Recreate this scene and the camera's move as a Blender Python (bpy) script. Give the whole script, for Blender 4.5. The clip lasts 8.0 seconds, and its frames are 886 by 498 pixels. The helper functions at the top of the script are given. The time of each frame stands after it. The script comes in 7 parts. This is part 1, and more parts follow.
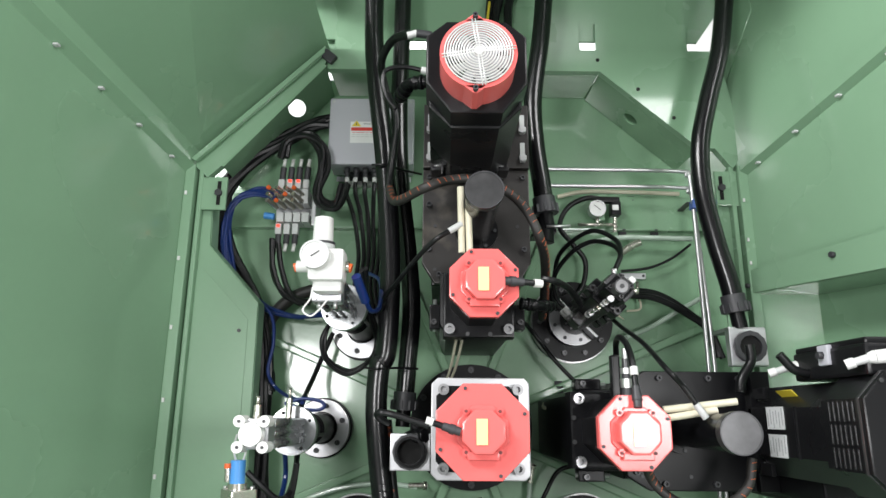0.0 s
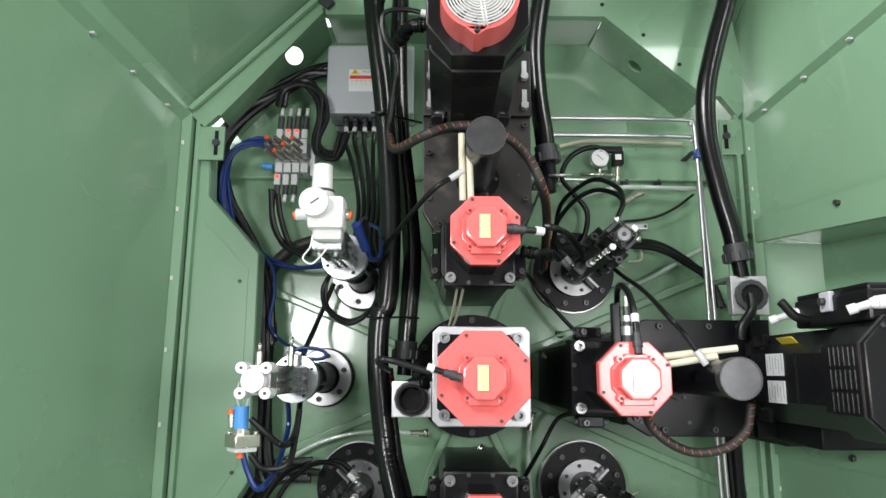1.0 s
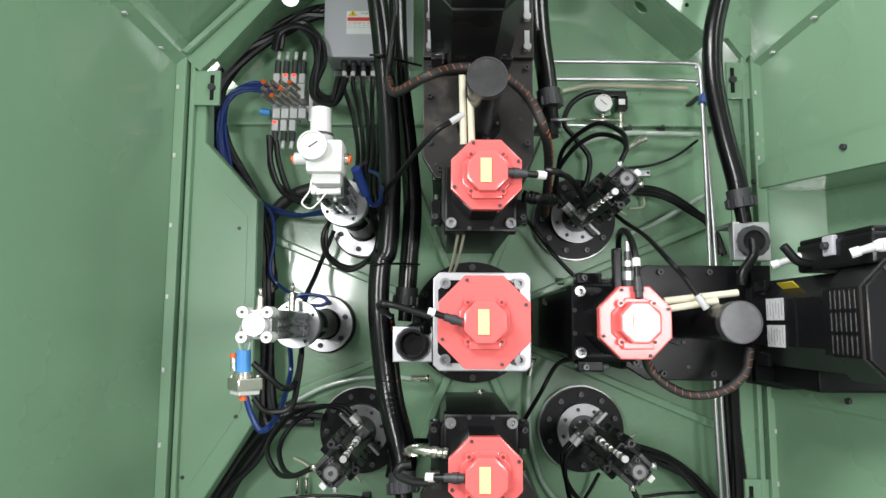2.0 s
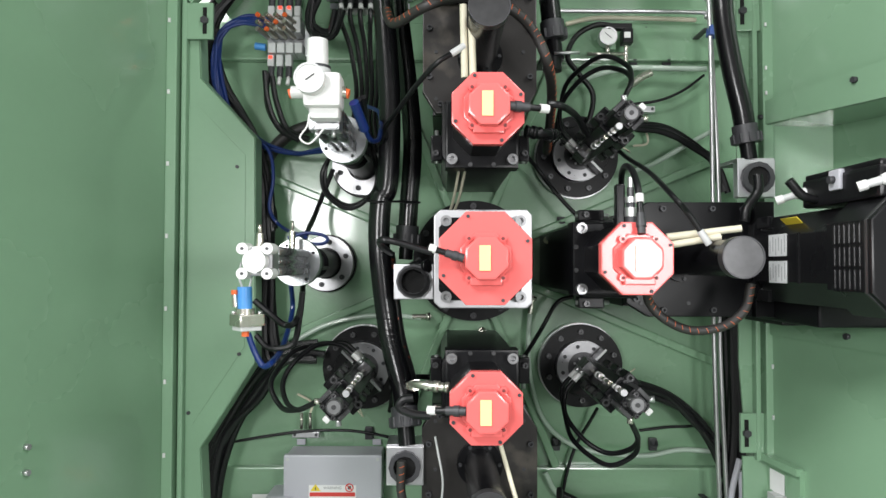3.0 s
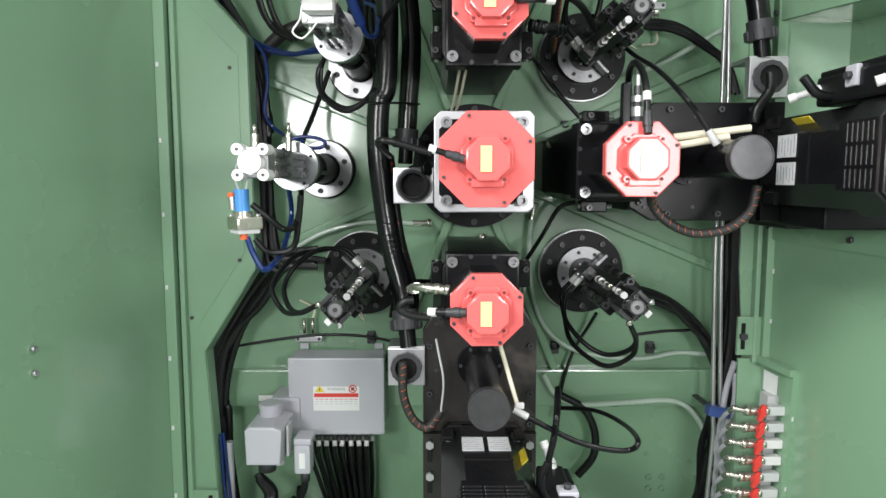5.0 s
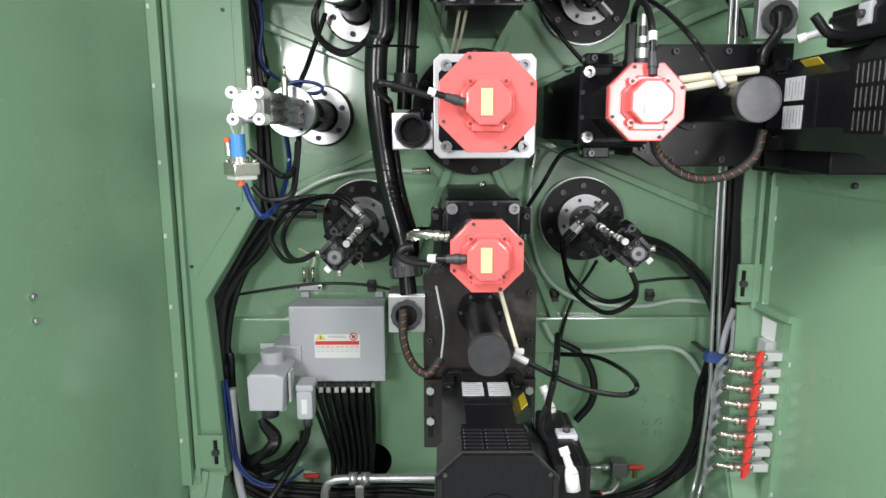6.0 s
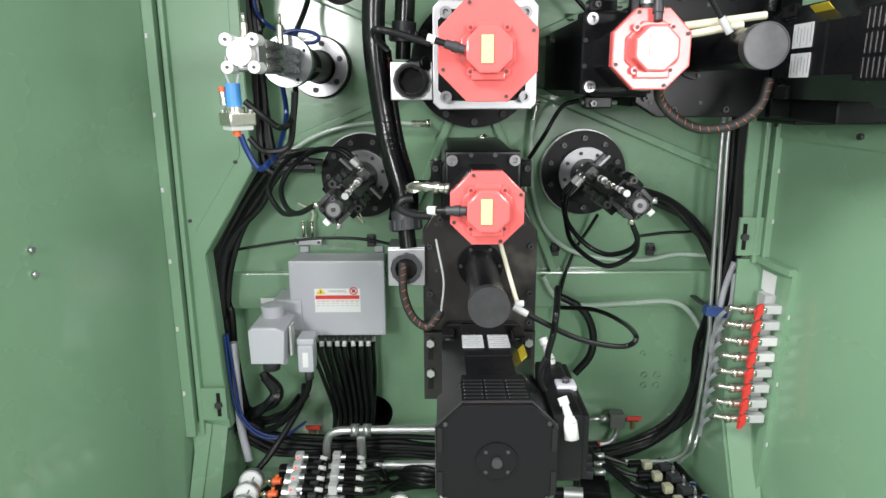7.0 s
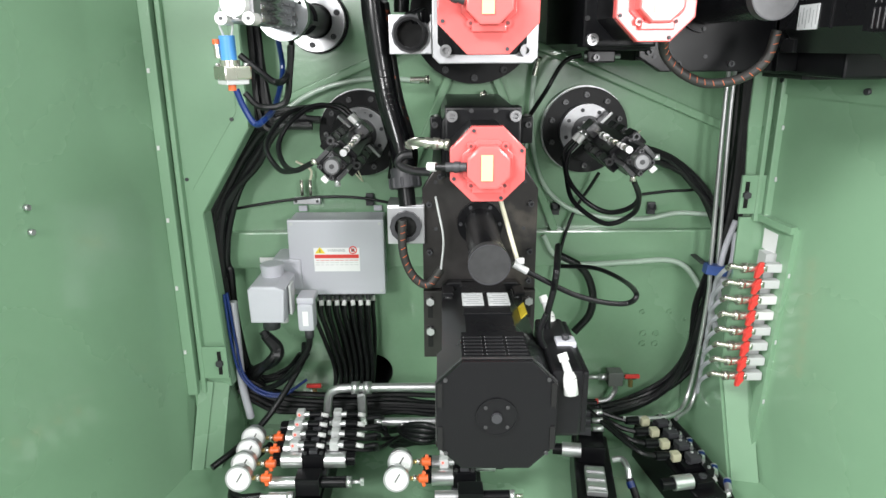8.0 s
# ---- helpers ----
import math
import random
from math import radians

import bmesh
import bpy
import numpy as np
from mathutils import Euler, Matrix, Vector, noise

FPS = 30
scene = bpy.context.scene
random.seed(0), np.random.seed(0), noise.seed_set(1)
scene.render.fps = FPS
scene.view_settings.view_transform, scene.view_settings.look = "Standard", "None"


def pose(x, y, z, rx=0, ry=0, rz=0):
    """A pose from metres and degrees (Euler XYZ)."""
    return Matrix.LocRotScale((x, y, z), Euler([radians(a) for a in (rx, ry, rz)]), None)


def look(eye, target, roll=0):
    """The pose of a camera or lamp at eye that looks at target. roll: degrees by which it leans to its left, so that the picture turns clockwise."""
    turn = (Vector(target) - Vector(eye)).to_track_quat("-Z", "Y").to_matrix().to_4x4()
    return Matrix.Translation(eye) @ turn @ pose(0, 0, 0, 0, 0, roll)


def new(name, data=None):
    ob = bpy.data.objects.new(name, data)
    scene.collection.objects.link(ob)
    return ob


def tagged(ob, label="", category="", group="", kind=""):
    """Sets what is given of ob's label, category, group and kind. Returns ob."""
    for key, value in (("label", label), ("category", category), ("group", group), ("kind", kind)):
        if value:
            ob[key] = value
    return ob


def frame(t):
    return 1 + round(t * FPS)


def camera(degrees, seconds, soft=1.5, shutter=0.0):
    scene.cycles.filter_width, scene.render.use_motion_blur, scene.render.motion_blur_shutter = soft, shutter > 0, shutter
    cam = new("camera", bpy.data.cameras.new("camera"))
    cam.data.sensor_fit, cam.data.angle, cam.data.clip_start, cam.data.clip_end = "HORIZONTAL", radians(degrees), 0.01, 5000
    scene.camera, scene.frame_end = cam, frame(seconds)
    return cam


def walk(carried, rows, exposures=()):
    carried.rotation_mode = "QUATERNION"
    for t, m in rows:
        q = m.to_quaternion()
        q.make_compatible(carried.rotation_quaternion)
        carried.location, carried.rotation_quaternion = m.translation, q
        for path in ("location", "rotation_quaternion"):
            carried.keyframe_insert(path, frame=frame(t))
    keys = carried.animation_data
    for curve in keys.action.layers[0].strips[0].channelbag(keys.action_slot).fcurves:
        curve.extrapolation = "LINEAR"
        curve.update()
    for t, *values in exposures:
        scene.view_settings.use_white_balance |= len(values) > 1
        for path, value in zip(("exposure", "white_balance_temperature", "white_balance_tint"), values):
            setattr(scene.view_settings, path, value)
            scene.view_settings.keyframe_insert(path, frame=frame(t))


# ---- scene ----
# The camera tilts down in front of the machine and sinks a little on its way.
cam = camera(67.62, 8.0)
PATH = [  # seconds, x, y, z, pitch, yaw, roll
    (0.0, -0.0024, -0.0560, 1.6531, 14.29, -0.18, -0.46),
    (0.5, -0.0033, -0.0495, 1.6459, 12.75, -0.18, -0.39),
    (1.0, -0.0030, -0.0378, 1.6349, 10.55, -0.16, -0.34),
    (2.5, -0.0040, -0.0163, 1.6123, 4.12, -0.15, -0.19),
    (3.0, -0.0047, -0.0076, 1.6031, 1.55, -0.14, -0.10),
    (3.5, -0.0039, -0.0005, 1.5957, -0.55, -0.11, -0.06),
    (4.0, -0.0039, 0.0056, 1.5896, -2.47, -0.11, -0.03),
    (4.5, -0.0032, 0.0109, 1.5828, -4.06, -0.08, -0.02),
    (6.0, -0.0036, 0.0286, 1.5616, -10.07, -0.07, 0.17),
    (6.5, -0.0040, 0.0328, 1.5519, -11.90, -0.07, 0.24),
    (7.0, -0.0030, 0.0372, 1.5447, -13.66, -0.05, 0.29),
    (7.5, -0.0044, 0.0430, 1.5383, -15.34, -0.08, 0.32),
    (8.0, -0.0044, 0.0463, 1.5302, -16.92, -0.10, 0.34),
]
walk(cam, [(t, pose(x, y, z, 0, 0, w) @ pose(0, 0, 0, 90 + p, 0, 0) @ pose(0, 0, 0, 0, 0, -r)) for t, x, y, z, p, w, r in PATH],
     exposures=[(0.0, -0.20), (3.5, -0.20), (6.0, -0.16), (7.0, -0.03), (8.0, 0.24)])

# ---- light: a bright hall open above, unseen fill lamps in it, and a work lamp beside the operator ----
world = bpy.data.worlds.new("hall")
scene.world = world
world.use_nodes = True
bg = world.node_tree.nodes["Background"]
bg.inputs["Color"].default_value = (1.0, 1.0, 0.98, 1)
bg.inputs["Strength"].default_value = 0.22


def lamp(name, eye, target, w, h, power, color=(1, 1, 1)):
    data = bpy.data.lights.new(name, "AREA")
    data.shape, data.size, data.size_y, data.energy, data.color = "RECTANGLE", w, h, power, color
    ob = new(name, data)
    ob.matrix_world = look(eye, target)
    return ob


lamp("work_lamp", (1.08, -0.65, 1.67), (0.1, 2.2, 1.15), 0.46, 0.46, 27)
lamp("work_lamp", (-1.10, -1.3, 2.0), (1.1, 1.9, 1.5), 0.65, 0.55, 52)
# Unseen hall lamps, placed and tuned to brighten the side walls and floor.
lamp("hall_fill_lamp", (-2.9, -1.3, 4.6), (0.8, 1.7, 1.1), 2.6, 1.0, 345)
lamp("hall_fill_lamp", (2.9, -1.3, 4.8), (-0.8, 1.7, 1.0), 2.6, 1.0, 152)
# Added behind the machine so the wall seen through the gaps looks white.
lamp("hall_fill_lamp", (0.4, 3.6, 4.4), (0.4, 5.0, 4.6), 2.4, 0.2, 160)

# ---- materials ----
def material(name, color, rough=0.5, metal=0.0, spec=0.5, vary=0.12, grain=60.0, bump=0.15, stain=3.0, coat=0.0, wave=0.0, spots=None, scale=(1, 1, 1)):
    m = bpy.data.materials.new(name)
    m.use_nodes = True
    nt = m.node_tree
    b = nt.nodes["Principled BSDF"]
    tc = nt.nodes.new("ShaderNodeTexCoord")
    mp = nt.nodes.new("ShaderNodeMapping")
    mp.inputs["Scale"].default_value = scale
    nt.links.new(tc.outputs["Object"], mp.inputs["Vector"])
    big, fine = nt.nodes.new("ShaderNodeTexNoise"), nt.nodes.new("ShaderNodeTexNoise")
    big.inputs["Scale"].default_value, big.inputs["Detail"].default_value = stain, 5
    fine.inputs["Scale"].default_value, fine.inputs["Detail"].default_value = grain, 4
    for n in (big, fine):
        nt.links.new(mp.outputs["Vector"], n.inputs["Vector"])
    mix = nt.nodes.new("ShaderNodeMix")
    mix.data_type = "RGBA"
    mix.inputs[6].default_value = (*[c * (1 - vary) for c in color], 1)
    mix.inputs[7].default_value = (*[min(1, c * (1 + vary)) for c in color], 1)
    add = nt.nodes.new("ShaderNodeMath")
    add.operation = "MULTIPLY_ADD"
    add.inputs[1].default_value = 0.35
    nt.links.new(fine.outputs["Fac"], add.inputs[0])
    half = nt.nodes.new("ShaderNodeMath")
    half.operation = "MULTIPLY"
    half.inputs[1].default_value = 0.65
    nt.links.new(big.outputs["Fac"], half.inputs[0])
    nt.links.new(half.outputs[0], add.inputs[2])
    nt.links.new(add.outputs[0], mix.inputs["Factor"])
    out = mix.outputs[2]
    if spots:
        sp, thr, sharp = spots
        sn = nt.nodes.new("ShaderNodeTexNoise")
        sn.inputs["Scale"].default_value, sn.inputs["Detail"].default_value = thr, 8
        nt.links.new(tc.outputs["Object"], sn.inputs["Vector"])
        mr = nt.nodes.new("ShaderNodeMapRange")
        mr.inputs[1].default_value, mr.inputs[2].default_value = sharp, sharp + 0.08
        nt.links.new(sn.outputs["Fac"], mr.inputs[0])
        m2 = nt.nodes.new("ShaderNodeMix")
        m2.data_type = "RGBA"
        nt.links.new(mr.outputs[0], m2.inputs["Factor"])
        nt.links.new(out, m2.inputs[6])
        m2.inputs[7].default_value = (*sp, 1)
        out = m2.outputs[2]
    nt.links.new(out, b.inputs["Base Color"])
    rr = nt.nodes.new("ShaderNodeMapRange")
    rr.inputs[3].default_value, rr.inputs[4].default_value = max(0.03, rough - 0.08), min(1, rough + 0.1)
    nt.links.new(big.outputs["Fac"], rr.inputs[0])
    nt.links.new(rr.outputs[0], b.inputs["Roughness"])
    b.inputs["Metallic"].default_value = metal
    b.inputs["Specular IOR Level"].default_value = spec
    b.inputs["Coat Weight"].default_value = coat
    b.inputs["Coat Roughness"].default_value = 0.08
    if bump:
        bp = nt.nodes.new("ShaderNodeBump")
        bp.inputs["Strength"].default_value, bp.inputs["Distance"].default_value = bump, 0.002
        nt.links.new(fine.outputs["Fac"], bp.inputs["Height"])
        if wave:
            sway = nt.nodes.new("ShaderNodeTexNoise")
            sway.inputs["Scale"].default_value, sway.inputs["Detail"].default_value = 3.0, 1
            nt.links.new(mp.outputs["Vector"], sway.inputs["Vector"])
            b2 = nt.nodes.new("ShaderNodeBump")
            b2.inputs["Strength"].default_value, b2.inputs["Distance"].default_value = 0.5, wave
            nt.links.new(sway.outputs["Fac"], b2.inputs["Height"])
            nt.links.new(b2.outputs[0], bp.inputs["Normal"])
        nt.links.new(bp.outputs[0], b.inputs["Normal"])
    return m


def glow(name, color, strength):
    m = material(name, color, 0.4, bump=0)
    b = m.node_tree.nodes["Principled BSDF"]
    b.inputs["Emission Color"].default_value, b.inputs["Emission Strength"].default_value = (*color, 1), strength
    return m


GREEN = material("green machine paint", (0.220, 0.370, 0.238), 0.26, vary=0.05, grain=45, bump=0.08, stain=1.6, coat=0.8, wave=0.0025)
GREEN_FR = material("green paint, satin", (0.220, 0.370, 0.238), 0.38, vary=0.06, grain=60, bump=0.12, stain=2.0)
GREEN_IN = material("green paint, orange peel", (0.203, 0.350, 0.218), 0.25, vary=0.10, grain=70, bump=0.22, stain=2.5, coat=0.5, wave=0.006)
RED = material("red cast cover", (0.80, 0.150, 0.145), 0.18, spec=0.40, vary=0.06, grain=150, bump=0)
REDSCREW = material("screw in red paint", (0.16, 0.03, 0.03), 0.5, vary=0.1, bump=0)
BLACK = material("black machine paint", (0.005, 0.005, 0.006), 0.30, spec=0.20, vary=0.3, grain=120, bump=0.04, spots=((0.03, 0.03, 0.03), 9.0, 0.68))
IRON = material("burnished black steel", (0.040, 0.037, 0.036), 0.36, metal=0.5, vary=0.45, grain=40, bump=0.08, stain=6, spots=((0.09, 0.08, 0.07), 7.0, 0.60))
HOSE = material("black rubber hose", (0.005, 0.005, 0.006), 0.22, vary=0.3, grain=90, bump=0.1)
CABLE = material("black cable", (0.006, 0.006, 0.007), 0.34, spec=0.35, vary=0.25, bump=0)
STEEL = material("bright steel", (0.62, 0.62, 0.63), 0.32, metal=0.85, vary=0.10, grain=110, bump=0.04, stain=9)
ALU = material("milled aluminium", (0.56, 0.56, 0.58), 0.36, metal=0.9, vary=0.08, grain=160, bump=0.06, stain=7)
GREY = material("grey enamel", (0.50, 0.50, 0.55), 0.40, vary=0.04, grain=120, bump=0.05)
LGREY = material("light grey plastic", (0.55, 0.56, 0.56), 0.42, vary=0.05, bump=0.05)
DGREY = material("dark grey plastic", (0.04, 0.04, 0.045), 0.45, vary=0.1, bump=0.05)
WHITE = material("white plastic", (0.72, 0.72, 0.71), 0.35, vary=0.03, bump=0.03)
CREAM = material("cream plastic", (0.68, 0.64, 0.50), 0.45, vary=0.05, bump=0.03)
PAPER = material("white sticker", (0.82, 0.82, 0.82), 0.5, vary=0.04, bump=0)
SILVER = material("silver rating plate", (0.62, 0.63, 0.64), 0.4, metal=0.0, vary=0.12, grain=300, bump=0)
YELLOW = material("yellow sticker", (0.80, 0.62, 0.05), 0.5, vary=0.05, bump=0)
PALEY = material("pale yellow label", (0.80, 0.68, 0.34), 0.2, vary=0.08, bump=0)
REDINK = material("red ink", (0.70, 0.05, 0.04), 0.5, bump=0)
DARKINK = material("dark ink", (0.05, 0.05, 0.05), 0.5, bump=0)
GREYINK = material("grey ink", (0.30, 0.30, 0.32), 0.5, bump=0)
BLUE = material("blue air tube", (0.006, 0.024, 0.13), 0.3, vary=0.15, bump=0)
SKYBLUE = material("light blue plastic", (0.07, 0.28, 0.66), 0.4, vary=0.06, bump=0.04)
ORANGE = material("orange plastic", (0.75, 0.13, 0.03), 0.4, vary=0.08, bump=0)
CLEAR = material("milky tube", (0.42, 0.52, 0.44), 0.25, vary=0.12, bump=0, coat=0.4)
NICKEL = material("nickel plated brass", (0.58, 0.56, 0.50), 0.25, metal=0.9, vary=0.15, bump=0.05)
BRASS = material("brass", (0.60, 0.42, 0.18), 0.3, metal=0.9, vary=0.15, bump=0.05)
ALUBODY = material("drawn aluminium profile", (0.36, 0.37, 0.38), 0.26, metal=0.9, vary=0.12, grain=160, bump=0.04, stain=7)
# Near black that stands in for the shade inside holes, slots and bores.
HOLE = material("hole shade", (0.006, 0.006, 0.006), 0.9, bump=0)
MARKED = material("black hose with orange print", (0.014, 0.014, 0.015), 0.32, vary=0.3, bump=0.1, spots=((0.55, 0.10, 0.03), 55.0, 0.60))
CAPSTEEL = material("dark turned steel", (0.085, 0.085, 0.088), 0.30, spec=0.3, metal=0.6, vary=0.45, grain=60, stain=32, bump=0.05, spots=((0.20, 0.20, 0.20), 26.0, 0.62))
TURNED = material("turned steel, oily", (0.36, 0.36, 0.37), 0.30, metal=0.9, vary=0.25, grain=60, bump=0.05, stain=12)
AMBER = material("clear yellowish plastic", (0.50, 0.48, 0.34), 0.25, vary=0.2, bump=0, coat=0.3)
CONDUIT = material("black braided conduit", (0.03, 0.028, 0.027), 0.5, vary=0.3, bump=0.2)
RUST = material("orange print", (0.55, 0.12, 0.04), 0.5, bump=0)
WIRE = material("zinc wire", (0.80, 0.80, 0.79), 0.35, metal=0.5, vary=0.05, bump=0)
MOTOR = material("black motor enamel", (0.008, 0.008, 0.009), 0.28, spec=0.26, vary=0.25, grain=140, bump=0.12, spots=((0.05, 0.05, 0.05), 11.0, 0.69))
LED = glow("red indicator", (1.0, 0.06, 0.03), 1.6)
HALLWALL = material("mid grey hall wall", (0.50, 0.51, 0.50), 0.6, vary=0.05)
CONCRETE = material("grey hall floor", (0.34, 0.35, 0.34), 0.45, vary=0.12, grain=30)


# ---- building helpers ----
def box(bm, c, s, bevel=0.0, rot=None):
    m = Matrix.Translation(c)
    if rot:
        m = m @ Euler([radians(a) for a in rot]).to_matrix().to_4x4()
    g = bmesh.ops.create_cube(bm, size=1.0, matrix=m @ Matrix.Diagonal((*s, 1)))
    if bevel:
        es = list({e for v in g["verts"] for e in v.link_edges})
        bmesh.ops.bevel(bm, geom=es, offset=bevel, segments=2, affect="EDGES", profile=0.6)
    return bm


def cyl(bm, a, b, r, r2=None, n=24):
    a, b = Vector(a), Vector(b)
    d = b - a
    m = Matrix.Translation((a + b) / 2) @ d.to_track_quat("Z", "Y").to_matrix().to_4x4()
    bmesh.ops.create_cone(bm, cap_ends=True, segments=n, radius1=r, radius2=r if r2 is None else r2, depth=d.length, matrix=m)
    return bm


def ring(bm, a, b, r, hole, n=32):
    """A pipe piece with a bore between two points."""
    a, b = Vector(a), Vector(b)
    q = (b - a).to_track_quat("Z", "Y")
    loops = []
    for p, rad in ((a, r), (b, r), (b, hole), (a, hole)):
        loops.append([bm.verts.new(p + q @ Vector((rad * math.cos(k * math.tau / n), rad * math.sin(k * math.tau / n), 0))) for k in range(n)])
    for i in range(4):
        l0, l1 = loops[i], loops[(i + 1) % 4]
        for k in range(n):
            bm.faces.new((l0[k], l0[(k + 1) % n], l1[(k + 1) % n], l1[k]))
    return bm


def prism(bm, pts, y0, y1, bevel=0.0):
    """A plate of outline pts (x, z) between the depths y0 (front) and y1."""
    f = [bm.verts.new((x, y0, z)) for x, z in pts]
    g = [bm.verts.new((x, y1, z)) for x, z in pts]
    n = len(pts)
    fs = [bm.faces.new(f), bm.faces.new(g[::-1])]
    for k in range(n):
        fs.append(bm.faces.new((f[k], g[k], g[(k + 1) % n], f[(k + 1) % n])))
    bmesh.ops.recalc_face_normals(bm, faces=fs)
    if bevel:
        es = [e for e in fs[0].edges]
        bmesh.ops.bevel(bm, geom=es, offset=bevel, segments=2, affect="EDGES", profile=0.6)
    return bm


def slab(bm, pts, thick):
    """A flat sheet through 3D corner points, with a thickness along its normal."""
    ps = [Vector(p) for p in pts]
    nrm = (ps[1] - ps[0]).cross(ps[2] - ps[0]).normalized() * thick
    f = [bm.verts.new(p) for p in ps]
    g = [bm.verts.new(p + nrm) for p in ps]
    n = len(ps)
    fs = [bm.faces.new(f), bm.faces.new(g[::-1])]
    for k in range(n):
        fs.append(bm.faces.new((f[k], g[k], g[(k + 1) % n], f[(k + 1) % n])))
    bmesh.ops.recalc_face_normals(bm, faces=fs)
    return bm


def octagon(r, cx=0.0, cz=0.0, turn=22.5, k=8):
    """Corners of a regular polygon whose flats lie at r."""
    R = r / math.cos(math.pi / k)
    return [(cx + R * math.cos(radians(turn) + i * math.tau / k), cz + R * math.sin(radians(turn) + i * math.tau / k)) for i in range(k)]


def smooth(pts, step=10):
    """A curve through the points (Catmull-Rom)."""
    ps = [Vector(p) for p in pts]
    ps = [ps[0] * 2 - ps[1]] + ps + [ps[-1] * 2 - ps[-2]]
    out = []
    for i in range(1, len(ps) - 2):
        a, b, c, d = ps[i - 1:i + 3]
        for k in range(step):
            u = k / step
            out.append(0.5 * (2 * b + (c - a) * u + (2 * a - 5 * b + 4 * c - d) * u * u + (3 * b - a - 3 * c + d) * u ** 3))
    out.append(ps[-2])
    return out


def tube(bm, pts, r, n=12, step=8, ribs=0.0, pitch=0.0):
    """A round tube along a smooth curve through pts; ribs: how far corrugations stand out."""
    path = smooth(pts, step)
    if pitch:
        fine, last = [], None
        for p, q in zip(path, path[1:]):
            k = max(1, round((q - p).length / (pitch / 2)))
            fine += [p.lerp(q, j / k) for j in range(k)]
        path = fine + [path[-1]]
    side, loops = None, []
    for i, p in enumerate(path):
        d = (path[min(i + 1, len(path) - 1)] - path[max(i - 1, 0)]).normalized()
        if side is None:
            side = d.orthogonal().normalized()
        side = (side - d * side.dot(d)).normalized()
        up = d.cross(side)
        rr = r + (ribs if pitch and i % 2 else 0)
        loops.append([bm.verts.new(p + side * rr * math.cos(k * math.tau / n) + up * rr * math.sin(k * math.tau / n)) for k in range(n)])
    for l0, l1 in zip(loops, loops[1:]):
        for k in range(n):
            bm.faces.new((l0[k], l0[(k + 1) % n], l1[(k + 1) % n], l1[k]))
    bm.faces.new(loops[0][::-1])
    bm.faces.new(loops[-1])
    return bm


def mesh_of(name, bm, mat, flat=False):
    me = bpy.data.meshes.new(name)
    bmesh.ops.recalc_face_normals(bm, faces=bm.faces)
    bm.to_mesh(me)
    bm.free()
    me.materials.append(mat)
    if not flat:
        me.set_sharp_from_angle(angle=radians(35))
        areas = sorted(p.area for p in me.polygons)
        big = 4 * areas[len(areas) // 2]
        me.polygons.foreach_set("use_smooth", [len(p.vertices) <= 4 and p.area < big for p in me.polygons])
    return me


def part(name, bm, mat, parent, label="", flat=False):
    ob = new(name, mesh_of(name, bm, mat, flat))
    ob.parent = parent
    if label:
        ob["label"] = label
    return ob


def thing(name, label, category, m=None, group="", kind=""):
    ob = new(name)
    ob.empty_display_size = 0.05
    ob.matrix_world = m if m else Matrix.Identity(4)
    return tagged(ob, label, category, group, kind)


def single(name, bm, mat, label, category, group="", kind="", flat=False):
    return tagged(new(name, mesh_of(name, bm, mat, flat)), label, category, group, kind)


def B():
    return bmesh.new()


def wobble(pts, amount, seed):
    rnd = random.Random(seed)
    return [(x + rnd.uniform(-amount, amount), y + rnd.uniform(-amount, amount) * 0.5, z + rnd.uniform(-amount, amount)) for x, y, z in pts]

# ---- the machine's shell ----
HX, HZ = 0.10, 1.625  # the hub's axis


def cut(ob, cutters):
    """Takes the cutters' solids out of ob's mesh."""
    for c in cutters:
        mod = ob.modifiers.new("cut", "BOOLEAN")
        mod.object, mod.operation, mod.solver = c, "DIFFERENCE", "EXACT"
    bpy.context.view_layer.update()
    me = bpy.data.meshes.new_from_object(ob.evaluated_get(bpy.context.evaluated_depsgraph_get()))
    ob.modifiers.clear()
    ob.data = me
    for c in cutters:
        bpy.data.objects.remove(c)
    return ob


def cutter(a, b, r, n=40):
    return new("cutter", mesh_of("cutter", cyl(B(), a, b, r, n=n), HOLE))


bm = B()
box(bm, (0.06, 2.365, 1.38), (2.3, 0.03, 3.16))
wall = single("wall_back", bm, GREEN_IN, "green painted steel back plate of the machine", "wall", kind="structure", flat=True)
cut(wall, [cutter((-0.268, 2.2, 0.338), (-0.268, 2.5, 0.338), 0.072), cutter((0.47, 2.2, 0.30), (0.47, 2.5, 0.30), 0.085)])
# Sleeve and bottom are coloured dark for the shade inside each port.
for hx, hz, hr in ((-0.268, 0.338, 0.072), (0.47, 0.30, 0.085)):
    part("shaded_port_sleeve", ring(B(), (hx, 2.352, hz), (hx, 2.75, hz), hr + 0.009, hr, 40), DGREY, wall)
    part("port_shade", cyl(B(), (hx, 2.73, hz), (hx, 2.745, hz), hr + 0.005, n=32), HOLE, wall)
for k in range(8):
    a = radians(22.5 + 45 * k)
    r0, r1 = 0.20, (0.78 if k % 4 in (1, 2) else 0.95)
    c = (HX + (r0 + r1) / 2 * math.cos(a), 2.335, HZ + (r0 + r1) / 2 * math.sin(a))
    part("rib", box(B(), c, (r1 - r0, 0.034, 0.028), 0.006, (0, -math.degrees(a), 0)), GREEN_IN, wall)
